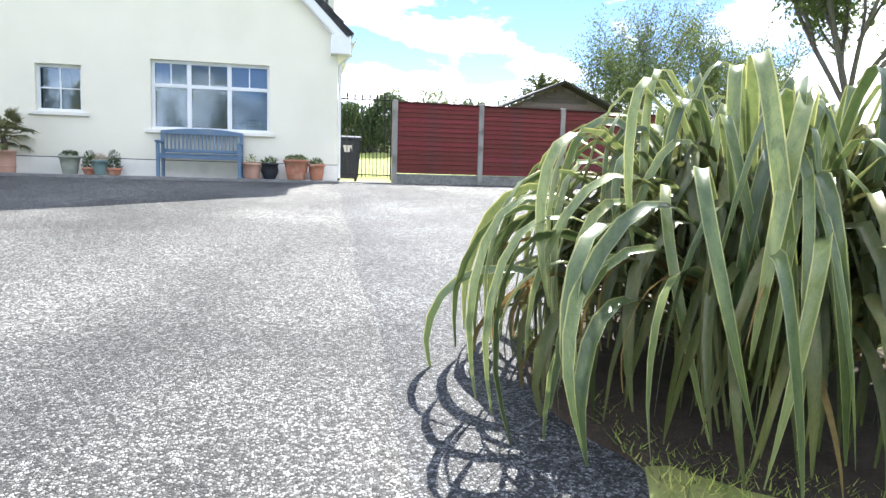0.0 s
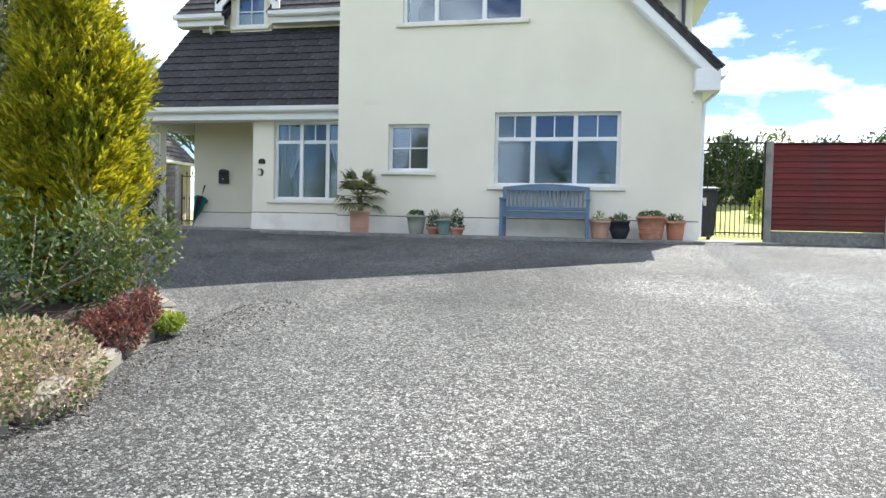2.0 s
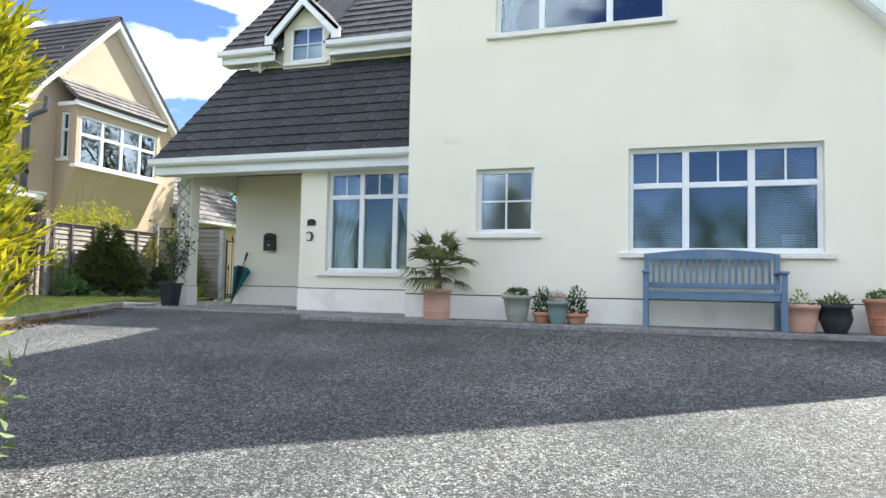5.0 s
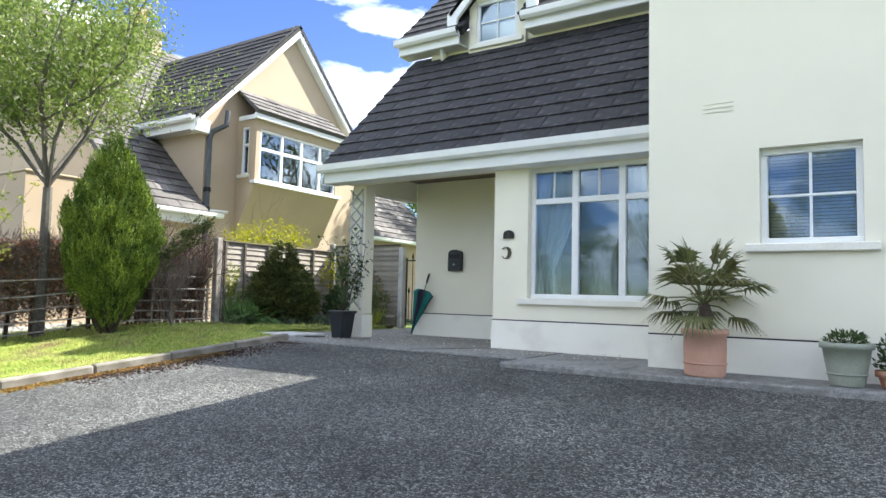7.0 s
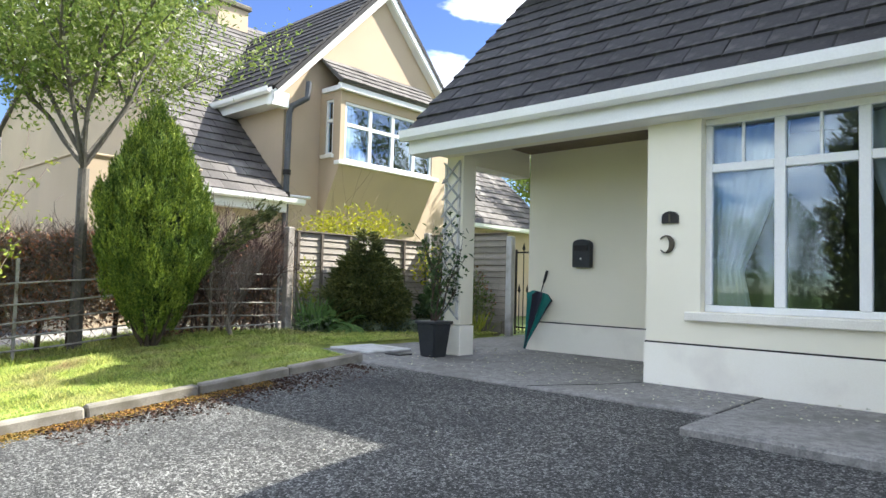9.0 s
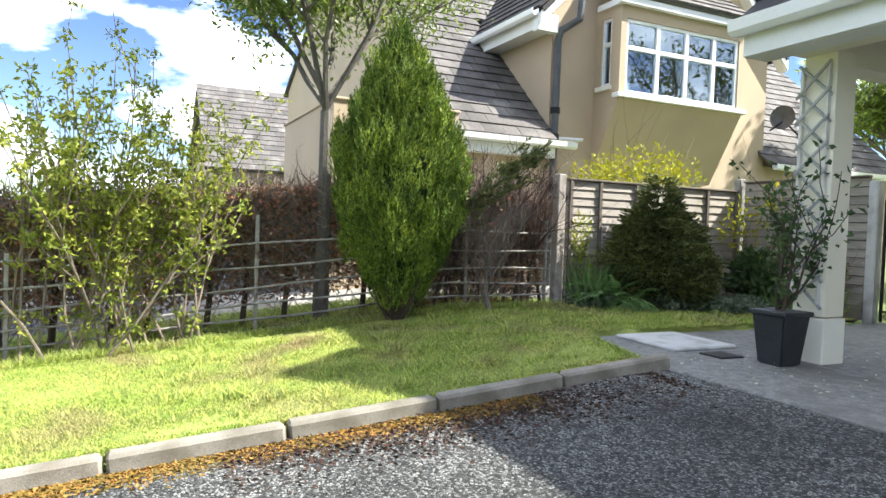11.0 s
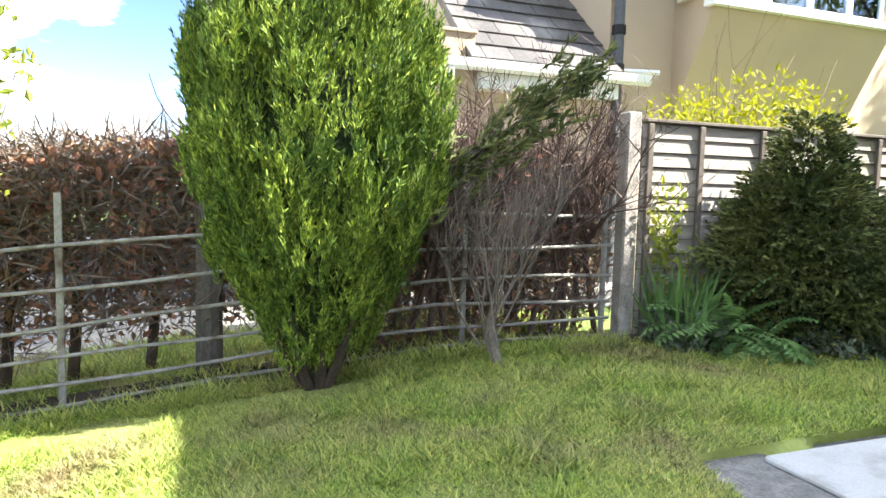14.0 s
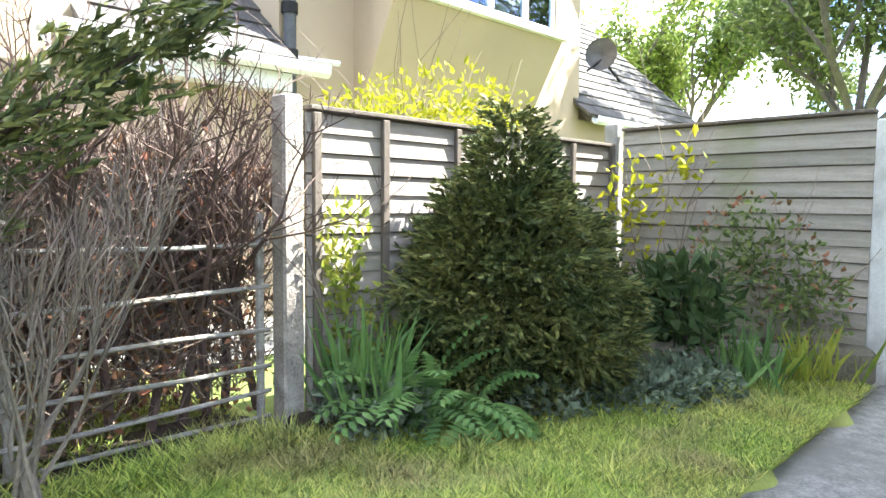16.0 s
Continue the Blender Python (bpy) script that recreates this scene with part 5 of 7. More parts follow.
prism(bm, [(X0, PZ + 0.80), *[(X0 + (X1 - X0) * k / 16, PZ + 0.86 + 0.055 * math.sin(math.pi * k / 16)) for k in range(17)], (X1, PZ + 0.80)], "y", 13.45, 13.49)
part("top_rail", bm, BLUE, bench)
for k in range(19):
    x = X0 + 0.11 + k * 0.07
    part("back_slat", boxes((x - 0.013, 13.458, PZ + 0.52, x + 0.013, 13.482, PZ + 0.81), bevel=0.003), BLUE, bench)

# porch things
box_thing = thing("letter_box", (-9.26, 15.9, 2.3), "black metal letter box on the porch wall", "letter box")
bm = bmesh.new()
prism(bm, [(-9.40, 2.29), (-9.12, 2.29), (-9.12, 2.62), *[(-9.26 + 0.14 * math.cos(a), 2.62 + 0.07 * math.sin(a)) for a in (math.pi * k / 8 for k in range(1, 8))], (-9.40, 2.62)], "y", 15.84, 15.945)
bmesh.ops.bevel(bm, geom=bm.edges[:], offset=0.008, segments=2, affect="EDGES")
shrink = Matrix.Translation((-9.26, 15.945, 2.46)) @ Matrix.Scale(0.82, 4) @ Matrix.Translation((9.26, -15.945, -2.46))
bmesh.ops.transform(bm, matrix=shrink, verts=bm.verts)
lb = part("body", bm, BLACKPOT, box_thing)
part("flap", boxes((-9.35, 15.848, 2.51, -9.17, 15.862, 2.575), bevel=0.004), IRON, box_thing)
part("lock", boxes((-9.27, 15.85, 2.41, -9.25, 15.861, 2.43), bevel=0.003), UPVC, box_thing)

umb = thing("umbrella", (-9.98, 15.82, 1.32), "closed teal and navy umbrella leaning on the wall", "umbrella")
A, B = Vector((-9.93, 15.72, 1.335)), Vector((-9.74, 15.90, 2.28))
ax = (B - A)
u = ax.orthogonal().normalized()
w = ax.normalized().cross(u)
prof = [(0.0, 0.01), (0.12, 0.02), (0.35, 0.065), (0.55, 0.10), (0.66, 0.115), (0.72, 0.075)]
for half in (0, 1):
    V, F = [], []
    for t, r in prof:
        for k in range(33):
            a = 2 * math.pi * k / 32
            rr = r * (1 + 0.28 * math.cos(a * 8)) * (1.12 if t == 0.66 and k % 4 == 0 else 1)
            V.append(tuple(A + ax * t + (u * math.cos(a) + w * math.sin(a)) * rr))
    for j in range(len(prof) - 1):
        for k in range(32):
            if (k // 4) % 2 == half:
                s = j * 33 + k
                F.append((s, s + 1, s + 34, s + 33))
    raw("canopy", V, F, TEAL if half == 0 else NAVY, umb, "teal cloth" if half == 0 else "navy cloth", smooth=True)
part("shaft", tube(bmesh.new(), [A - ax * 0.005, A + ax * 0.86], 0.006, 6), IRON, umb)
part("handle", tube(bmesh.new(), [A + ax * 0.84, A + ax * 0.92, B], [0.014, 0.018, 0.016], 8), IRON, umb)

# number plaque and crescent
plq = thing("house_plaque", (-7.57, 14.44, 2.69), "dark arched house number plaque", "plaque")
bm = bmesh.new()
prism(bm, [(-7.64, 2.645), (-7.50, 2.645), (-7.50, 2.70), *[(-7.57 + 0.07 * math.cos(a), 2.70 + 0.045 * math.sin(a)) for a in (math.pi * k / 8 for k in range(1, 8))], (-7.64, 2.70)], "y", 14.425, 14.448)
part("plate", bm, IRON, plq)
part("numeral", boxes((-7.58, 14.42, 2.655, -7.565, 14.4255, 2.72)), BRONZE, plq, "pale number bar")
bm = bmesh.new()
arc = [math.radians(-140 + 280 * k / 20) for k in range(21)]
outer = [(-7.60 + 0.068 * math.cos(q), 2.47 + 0.076 * math.sin(q)) for q in arc]
inner = [(-7.60 + 0.068 * math.cos(q) - 0.042 * (0.5 + 0.5 * math.cos(q * 180 / 140)), 2.47 + 0.076 * math.sin(q) * 0.86) for q in arc]
rows = [[bm.verts.new((x, y, z)) for x, z in line] for line, y in ((outer, 14.446), (outer, 14.43), (inner, 14.424), (inner, 14.446))]
for ra, rb in zip(rows, rows[1:] + rows[:1]):
    for k in range(20):
        bm.faces.new((ra[k], ra[k + 1], rb[k + 1], rb[k]))
solo("crescent_ornament", bm, BRONZE, "dark bronze crescent moon ornament on the wall", "ornament")

rose = thing("potted_rose", (-10.12, 14.4, 1.32), "black square pot with a climbing rose at the pillar", "potted plant")
bm = bmesh.new()
prism(bm, [(-0.10, -0.10), (0.10, -0.10), (0.10, 0.10), (-0.10, 0.10)], "z", 0.0, 0.36)
for v in bm.verts:
    if v.co.z > 0.2:
        v.co.x, v.co.y = v.co.x * 1.35, v.co.y * 1.35
bmesh.ops.bevel(bm, geom=bm.edges[:], offset=0.012, segments=2, affect="EDGES")
bmesh.ops.translate(bm, verts=bm.verts, vec=(-10.16, 14.36, 1.303))
part("pot", bm, BLACKPOT, rose)
part("rim", boxes((-10.31, 14.21, 1.655, -10.01, 14.51, 1.688), bevel=0.008), BLACKPOT, rose)
rng, tips, bm = random.Random(8), [], bmesh.new()
for k in range(7):
    branches(bm, (-10.16 + rng.uniform(-.06, .06), 14.36 + rng.uniform(-.06, .06), 1.67), (rng.gauss(0, 0.3), rng.gauss(0, 0.25), 1), rng.uniform(0.4, 0.75), 0.009, 1, rng, 0.5, 0.2, tips, 4, 3)
part("stem", bm, DARKBARK, rose)["kind"] = "stuff"
tp = np.repeat(np.array([tuple(t) for t in tips]), 4, axis=0) + np.random.default_rng(2).normal(0, 0.045, (len(tips) * 4, 3))
v, f = leaves(tp, np.zeros_like(tp), 0.06, 0.035, 0.1, 1.0, seed=4)
raw("leaf", v, f, DARKLEAF, rose)["kind"] = "stuff"

bin_ = thing("wheelie_bin", (1.13, 15.6, 1.3), "dark grey wheelie bin beside the gate", "bin")
bm = bmesh.new()
prism(bm, [(-0.22, -0.25), (0.22, -0.25), (0.22, 0.25), (-0.22, 0.25)], "z", 0.06, 0.95)
for v in bm.verts:
    if v.co.z > 0.5:
        v.co.x, v.co.y = v.co.x * 1.25, v.co.y * 1.2
bmesh.ops.bevel(bm, geom=bm.edges[:], offset=0.03, segments=2, affect="EDGES")
bmesh.ops.translate(bm, verts=bm.verts, vec=(1.13, 15.6, 1.29))
part("body", bm, BLACKPOT, bin_)
bm = bmesh.new()
prism(bm, [(15.27, 2.24), (15.29, 2.28), (15.6, 2.33), (15.93, 2.29), (15.93, 2.24)], "x", 0.85, 1.41)
part("lid", bm, BLACKPOT, bin_)
for x in (0.93, 1.33):
    part("wheel", tube(bmesh.new(), [(x - 0.03, 15.85, 1.385), (x + 0.03, 15.85, 1.385)], 0.09, 14), BLACKPOT, bin_)
part("sticker", boxes((1.0, 15.305, 1.95, 1.2, 15.31, 2.1)), WHITEPAINT, bin_, "white label")

SX, SZ = 7.4, 4.28
shed = thing("garden_shed", (SX, 19.5, 1.3), "weathered wooden garden shed with a dark felt roof", "shed")
SHEDWOOD = material("weathered_shed_board", (0.14, 0.115, 0.105), (0.095, 0.078, 0.07), 0.85, 4, 50, 0.3, random_by="object", spread=0.3, stretch=(0.3, 1, 1))
part("wall", wall("y", 18.45, 0.1, SX - 1.6, SX + 1.6, 1.2, SZ, (), [((SX, 0, SZ - 0.1), (0.43, 0, 1)), ((SX, 0, SZ - 0.1), (-0.43, 0, 1))]), SHEDWOOD, shed)
for k in range(11):
    z = 2.66 + k * 0.145
    w = min(1.6, (SZ - 0.12 - z - 0.13) / 0.43)
    if w > 0.1:
        bm = bmesh.new()
        prism(bm, [(18.415, z), (18.448, z), (18.448, z + 0.15), (18.436, z + 0.15)], "x", SX - w, SX + w)
        part("board", bm, SHEDWOOD, shed)
for s in (-1, 1):
    roof_slab([(SX + s * 1.8, 18.1, SZ - 0.774), (SX, 18.1, SZ), (SX, 20.8, SZ), (SX + s * 1.8, 20.8, SZ - 0.774)], 0.06, shed, TILE_DARK, "roof", "dark felt roof")
part("wall", boxes((SX - 1.6, 18.55, 1.2, SX - 1.5, 20.6, 3.5), bevel=0.0), SHEDWOOD, shed)
part("wall", boxes((SX + 1.5, 18.55, 1.2, SX + 1.6, 20.6, 3.5), bevel=0.0), SHEDWOOD, shed)

# ---- plants ----
def sprays(points, axes, size, per, width, seed, flat=0.5):
    """Feathery tips: each a run of small leaflets along its own axis."""
    rng = np.random.default_rng(seed)
    n = len(points)
    axes = axes / (np.linalg.norm(axes, axis=1, keepdims=True) + 1e-9)
    s = np.tile(np.linspace(0.0, 1.0, per), n)
    p, a = np.repeat(points, per, axis=0), np.repeat(axes, per, axis=0)
    sz = np.repeat(size * rng.uniform(0.6, 1.35, n), per)
    side = rng.normal(0, 1, (n, 3))
    side = np.repeat(side - axes * (side * axes).sum(1, keepdims=True), per, axis=0)
    side /= np.linalg.norm(side, axis=1, keepdims=True) + 1e-9
    sgn = np.where(np.arange(n * per) % 2 == 0, 1.0, -1.0)[:, None]
    base = p + a * (s * sz)[:, None]
    d = a + side * sgn * flat * (1.15 - s)[:, None] + rng.normal(0, 0.25, (n * per, 3))
    v, f = leaves(base, d, size * 0.42, width, 0.0, 0.05, seed=seed + 1)
    return v, f


def evergreen(name, centre, prof, n, size, per, width, mat, core, label, seed, up=1.0, lump=0.14, lumps=5.0, squash=(1.0, 1.0), trunk=0.06, shrink=0.8, clump=None):
    t = thing(name, centre, label, "tree" if prof[-1][0] > 2 else "shrub")
    if clump:
        count, cw, ch = clump
        c, co = profile_points(count, centre, prof, seed, lump, lumps, squash, 0.12)
        r = np.random.default_rng(seed + 7)
        c -= co * cw * r.uniform(0.2, 1.4, (count, 1))
        k = r.integers(0, count, n)
        out = r.normal(0, 1, (n, 3))
        out /= np.linalg.norm(out, axis=1, keepdims=True)
        away = (out * co[k]).sum(1) < -0.35
        out[away] *= -1
        size_k = r.uniform(0.7, 1.3, count)[k][:, None]
        p = c[k] + out * np.array([cw, cw, ch]) * size_k
        out[:, 2] *= 0.4
        fill, fo = profile_points(n // 4, centre, prof, seed + 2, lump, lumps, squash, 0.3)
        p[:n // 4], out[:n // 4] = fill - fo * cw * 0.5, fo
    else:
        p, out = profile_points(n, centre, prof, seed, lump, lumps, squash)
    v, f = sprays(p, out + np.array([0, 0, up]) + np.random.default_rng(seed).normal(0, 0.2, p.shape), size, per, width, seed)
    raw("crown", v, f, mat, t)
    # Dark solid filling the crown; its colour plays the shade in the gaps.
    part("inner_shade_body", body(prof, centre, seed, shrink, 26, squash), core, t, smooth=True)
    part("trunk", tube(bmesh.new(), [(centre[0], centre[1], centre[2] - 0.1), (centre[0] + 0.02, centre[1], centre[2] + 0.3), (centre[0], centre[1], centre[2] + 0.8)], [trunk, trunk * 0.9, trunk * 0.7], 8), DARKBARK, t)
    return t


def shrub(name, balls, n, size, mat, label, seed, stems=None, twig=TWIG, width=0.5, up=0.3, category="shrub", shell=0.6, extra=None):
    """A loose shrub: leaves in several rounded clumps on forking stems."""
    x, y = np.mean([b[0] for b in balls]), np.mean([b[1] for b in balls])
    z = min(b[2] - b[5] for b in balls)
    base = stems[0] if stems else (x, y, max(z, gz(x, y)))
    t = thing(name, base, label, category)
    p, d = cloud_points(n, balls, seed, shell)
    v, f = leaves(p, d * 0.6, size, size * width, up, 0.7, seed=seed)
    raw("foliage", v, f, mat, t)
    if extra:
        m2, n2, s2 = extra
        p, d = cloud_points(n2, balls, seed + 50, 0.15)
        v, f = leaves(p, d, s2, s2 * 0.8, 0.3, 0.7, seed=seed + 51)
        raw("blossom", v, f, m2, t)
    rng, bm = random.Random(seed), bmesh.new()
    for b in balls:
        for k in range(3):
            s = Vector(base) + Vector((rng.uniform(-0.08, 0.08), rng.uniform(-0.08, 0.08), -0.02))
            e = Vector(b[:3]) + Vector((rng.gauss(0, b[3] * 0.4), rng.gauss(0, b[4] * 0.4), rng.gauss(0, b[5] * 0.4)))
            branches(bm, s, e - s, (e - s).length, 0.006, 1, rng, 0.5, 0.1, None, 4, 3)
    if twig:
        part("stem", bm, twig, t)["kind"] = "stuff"
    return t


def leafy_tree(name, base, fork, crown, n, size, mat, label, seed, radius=0.07, extra=None, bark=BARK, limbs=7, depth=2, shell=0.8, leaf_width=0.4):
    t = thing(name, base, label, "tree")
    rng, bm, tips = random.Random(seed), bmesh.new(), []
    tube(bm, [(base[0], base[1], base[2] - 0.1), (base[0] + 0.01, base[1], base[2] + (fork - base[2]) * 0.5), (base[0], base[1], fork)], [radius * 1.2, radius, radius * 0.9], 9)
    part("trunk", bm, bark, t)
    bm = bmesh.new()
    cx, cy, cz, rx, ry, rz = crown
    for k in range(limbs):
        a = 2 * math.pi * k / limbs + rng.uniform(-0.3, 0.3)
        e = Vector((cx + rx * 0.7 * math.cos(a), cy + ry * 0.7 * math.sin(a), cz + rng.uniform(-0.2, 0.6) * rz))
        s = Vector((base[0], base[1], fork - 0.05 + 0.08 * (k % 3)))
        branches(bm, s, e - s, (e - s).length * 0.75, radius * 0.5, depth, rng, 0.5, 0.15, tips, 6, 4)
    part("limb", bm, bark, t)
    tips = np.array([tuple(q) for q in tips])
    r2 = np.random.default_rng(seed)
    p = tips[r2.integers(0, len(tips), n)] + r2.normal(0, 0.13, (n, 3)) * (rx / 1.5)
    v, f = leaves(p, r2.normal(0, 0.6, (n, 3)), size, size * leaf_width, -0.1, 0.6, seed=seed)
    raw("crown", v, f, mat, t)
    if extra:
        m2, n2, s2 = extra
        p = tips[r2.integers(0, len(tips), n2)] + r2.normal(0, 0.12, (n2, 3))
        v, f = leaves(p, r2.normal(0, 0.6, (n2, 3)), s2, s2 * 0.8, 0.3, 0.6, seed=seed + 3)
        raw("blossom", v, f, m2, t)
    return t


# flax by the drive
FX, FY = 2.42, 3.02
flax = thing("flax_plant", (FX, FY, gz(0, FY) + 0.04), "large green flax plant with long arching strap leaves", "plant")
rng = random.Random(11)


def flax_leaf(reach, rise, hang, width, twist, seg=12):
    """One strap leaf in the x-z plane: rising from the crown, folded over at its top, then hanging; pale margins run along both sides."""
    ctl = [Vector(q) for q in ((0, 0, 0), (reach * 0.22, 0, rise * 0.52), (reach * 0.58, 0, rise * 0.93), (reach * 0.82, 0, rise), (reach * 0.96, 0, rise - hang * 0.22), (reach * 1.02, 0, rise - hang * 0.62), (reach * 1.0, 0, rise - hang))]
    V, F, n = [], [], len(ctl) - 1
    ext = [ctl[0] * 2 - ctl[1], *ctl, ctl[-1] * 2 - ctl[-2]]
    for i in range(seg + 1):
        s = i / seg
        j = min(n - 1, int(s * n))
        u = s * n - j
        a, b, c, e = ext[j:j + 4]
        p = 0.5 * (2 * b + (c - a) * u + (2 * a - 5 * b + 4 * c - e) * u * u + (3 * b - a - 3 * c + e) * u ** 3)
        d = ((c - a) + 2 * (2 * a - 5 * b + 4 * c - e) * u + 3 * (3 * b - a - 3 * c + e) * u * u).normalized()
        nrm = Vector((-d.z, 0, d.x))
        w = max(0.004, width * min(1.0, 0.5 + 1.2 * s) * (1 - max(0, s - 0.72) ** 1.5 * 6.2) * 0.5)
        side = Vector((0, math.cos(twist * s), 0)) + nrm * math.sin(twist * s)
        V += [p - side * w, p - side * w * 0.84 - nrm * w * 0.07, p - nrm * w * 0.36, p + side * w * 0.84 - nrm * w * 0.07, p + side * w]
        if i:
            k = 5 * i
            F += [(k - 5 + q, k - 4 + q, k + 1 + q, k + q) for q in range(4)]
    return [tuple(v) for v in V], F


FLAX_R, FLAX_H = 1.58, 1.66


def flax_kind(k, dry=False, inner=False):
    """Leaves of the mound: the further out they fold, the lower they rise."""
    f = math.sqrt((k % 15 + 0.5) / 15)
    if dry:
        return flax_leaf(rng.uniform(1.0, 1.45), rng.uniform(0.35, 0.8), rng.uniform(0.25, 0.5), 0.03, 1.6)
    size = 0.8 if inner else rng.uniform(0.93, 1.05)
    reach = FLAX_R * f * size
    rise = FLAX_H * size * math.sqrt(max(0.05, 1 - (0.93 * f) ** 2))
    hang = min(rise - 0.04, rng.uniform(0.6, 1.2)) if f > 0.4 else rng.uniform(0.3, 0.6)
    return flax_leaf(reach, rise, hang, rng.uniform(0.035, 0.055) if inner else rng.uniform(0.042, 0.07), rng.uniform(-1.5, 1.5), 8 if inner else 12)


def flax_place(i):
    a = i * 137.5 + rng.uniform(-14, 14)
    r = 0.22 * math.sqrt(((i * 7) % 60) / 60)
    return pose(r * math.cos(math.radians(a)), r * math.sin(math.radians(a)), 0, rng.uniform(-15, 15), rng.uniform(-5, 4), a + rng.uniform(-18, 18)) @ Matrix.Scale(rng.uniform(0.9, 1.06), 4)


kinds = []
for k in range(49):
    V, F = flax_kind(k, k >= 45)
    me = bpy.data.meshes.new("leaf")
    me.from_pydata(V, [], F)
    me.polygons.foreach_set("use_smooth", [True] * len(me.polygons))
    me.materials.append(FLAX_DRY if k >= 45 else FLAX)
    if k < 45:
        me.materials.append(FLAX_EDGE)
        me.polygons.foreach_set("material_index", [1 if j % 4 in (0, 3) else 0 for j in range(len(F))])
    kinds.append(me)
for i in range(298):
    ob = link("leaf", kinds[45 + i % 4] if i % 9 == 0 else kinds[i % 45], None, flax)
    ob.matrix_parent_inverse = Matrix.Identity(4)
    ob.matrix_basis = flax_place(i)
V, F = [], []
for i in range(420):
    v, f = flax_kind(i, inner=True)
    m = Matrix.Translation((FX, FY, gz(0, FY) + 0.04)) @ flax_place(i)
    k = len(V)
    V += [tuple(m @ Vector(q)) for q in v]
    F += [tuple(k + j for j in q) for q in f]
# Older inner leaves: browner, and darkened in colour for the shade within the clump.
FLAX_IN = material("shaded_inner_flax_leaf", (0.07, 0.10, 0.03), (0.15, 0.145, 0.06), 0.4, 4, 40, 0.05, random_by="island", spread=0.4, trans=0.2, stretch=(9, 9, 0.6), spec=0.5)
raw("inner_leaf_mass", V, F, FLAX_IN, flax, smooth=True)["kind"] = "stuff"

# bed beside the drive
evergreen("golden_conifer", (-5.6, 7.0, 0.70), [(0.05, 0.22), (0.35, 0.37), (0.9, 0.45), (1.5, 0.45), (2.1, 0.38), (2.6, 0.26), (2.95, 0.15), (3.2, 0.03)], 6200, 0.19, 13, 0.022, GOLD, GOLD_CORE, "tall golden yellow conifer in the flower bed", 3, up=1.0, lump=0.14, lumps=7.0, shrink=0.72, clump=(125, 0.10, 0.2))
evergreen("dark_conifer", (-7.3, 7.3, 0.76), [(0.05, 0.35), (0.8, 0.6), (2.0, 0.62), (3.5, 0.5), (4.6, 0.25), (5.2, 0.04)], 1500, 0.22, 9, 0.034, YEW, YEW_CORE, "tall dark green conifer behind the golden one", 5)
gy = lambda y: gz(0, y) + 0.05
shrub("white_heather", [(-4.25, 4.15, gy(4.2) + 0.22, 0.62, 0.72, 0.38), (-4.05, 4.75, gy(4.7) + 0.15, 0.45, 0.42, 0.28), (-4.2, 3.5, gy(3.5) + 0.2, 0.5, 0.5, 0.33)], 16000, 0.03, HEATHER, "pale pink white flowering heather bush", 21, stems=[(-4.25, 4.2, gy(4.2))], shell=0.35, extra=(MIDLEAF, 4200, 0.03), width=0.45)
shrub("red_shrub", [(-4.16, 5.8, gy(5.7) + 0.20, 0.14, 0.17, 0.16), (-4.12, 5.68, gy(5.5) + 0.12, 0.15, 0.17, 0.12), (-4.25, 5.64, gy(5.6) + 0.14, 0.13, 0.17, 0.14), (-4.1, 5.9, gy(5.9) + 0.24, 0.10, 0.10, 0.13)], 2400, 0.036, REDLEAF, "small red leaved shrub by the drive edge", 22, stems=[(-4.18, 5.75, gy(5.7))], shell=0.4)
shrub("yellow_green_plant", [(-4.14, 6.22, gy(6.2) + 0.05, 0.11, 0.13, 0.06)], 520, 0.05, SPRING, "low yellow green plant at the bed edge", 23)
shrub("mixed_shrub", [(-5.1, 5.6, gy(5.6) + 0.55, 0.5, 0.5, 0.55), (-5.6, 5.2, gy(5.2) + 0.7, 0.5, 0.5, 0.6), (-4.75, 6.2, gy(6) + 0.4, 0.3, 0.3, 0.4), (-5.5, 4.6, gy(4.6) + 0.55, 0.5, 0.4, 0.5)], 4600, 0.058, DARKLEAF, "loose green shrub in the flower bed", 24, shell=0.8)
shrub("rose_bush", [(-4.78, 6.62, gy(6.6) + 0.45, 0.34, 0.3, 0.42), (-4.5, 6.68, gy(6.7) + 0.62, 0.16, 0.16, 0.32), (-4.95, 6.4, gy(6.4) + 0.7, 0.3, 0.3, 0.3)], 1300, 0.06, MIDLEAF, "rose bush with shiny leaves and long shoots", 25, stems=[(-4.9, 6.6, gy(6.6))], shell=0.9)

# along the rails
CYX, CYY = -12.92, 12.52
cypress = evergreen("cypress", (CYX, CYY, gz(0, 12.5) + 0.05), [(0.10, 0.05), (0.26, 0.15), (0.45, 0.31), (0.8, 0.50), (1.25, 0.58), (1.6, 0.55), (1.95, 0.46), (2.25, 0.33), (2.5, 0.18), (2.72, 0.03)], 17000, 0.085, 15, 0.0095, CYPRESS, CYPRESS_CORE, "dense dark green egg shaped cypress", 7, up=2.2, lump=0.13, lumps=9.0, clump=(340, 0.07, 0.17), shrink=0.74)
rng = random.Random(77)
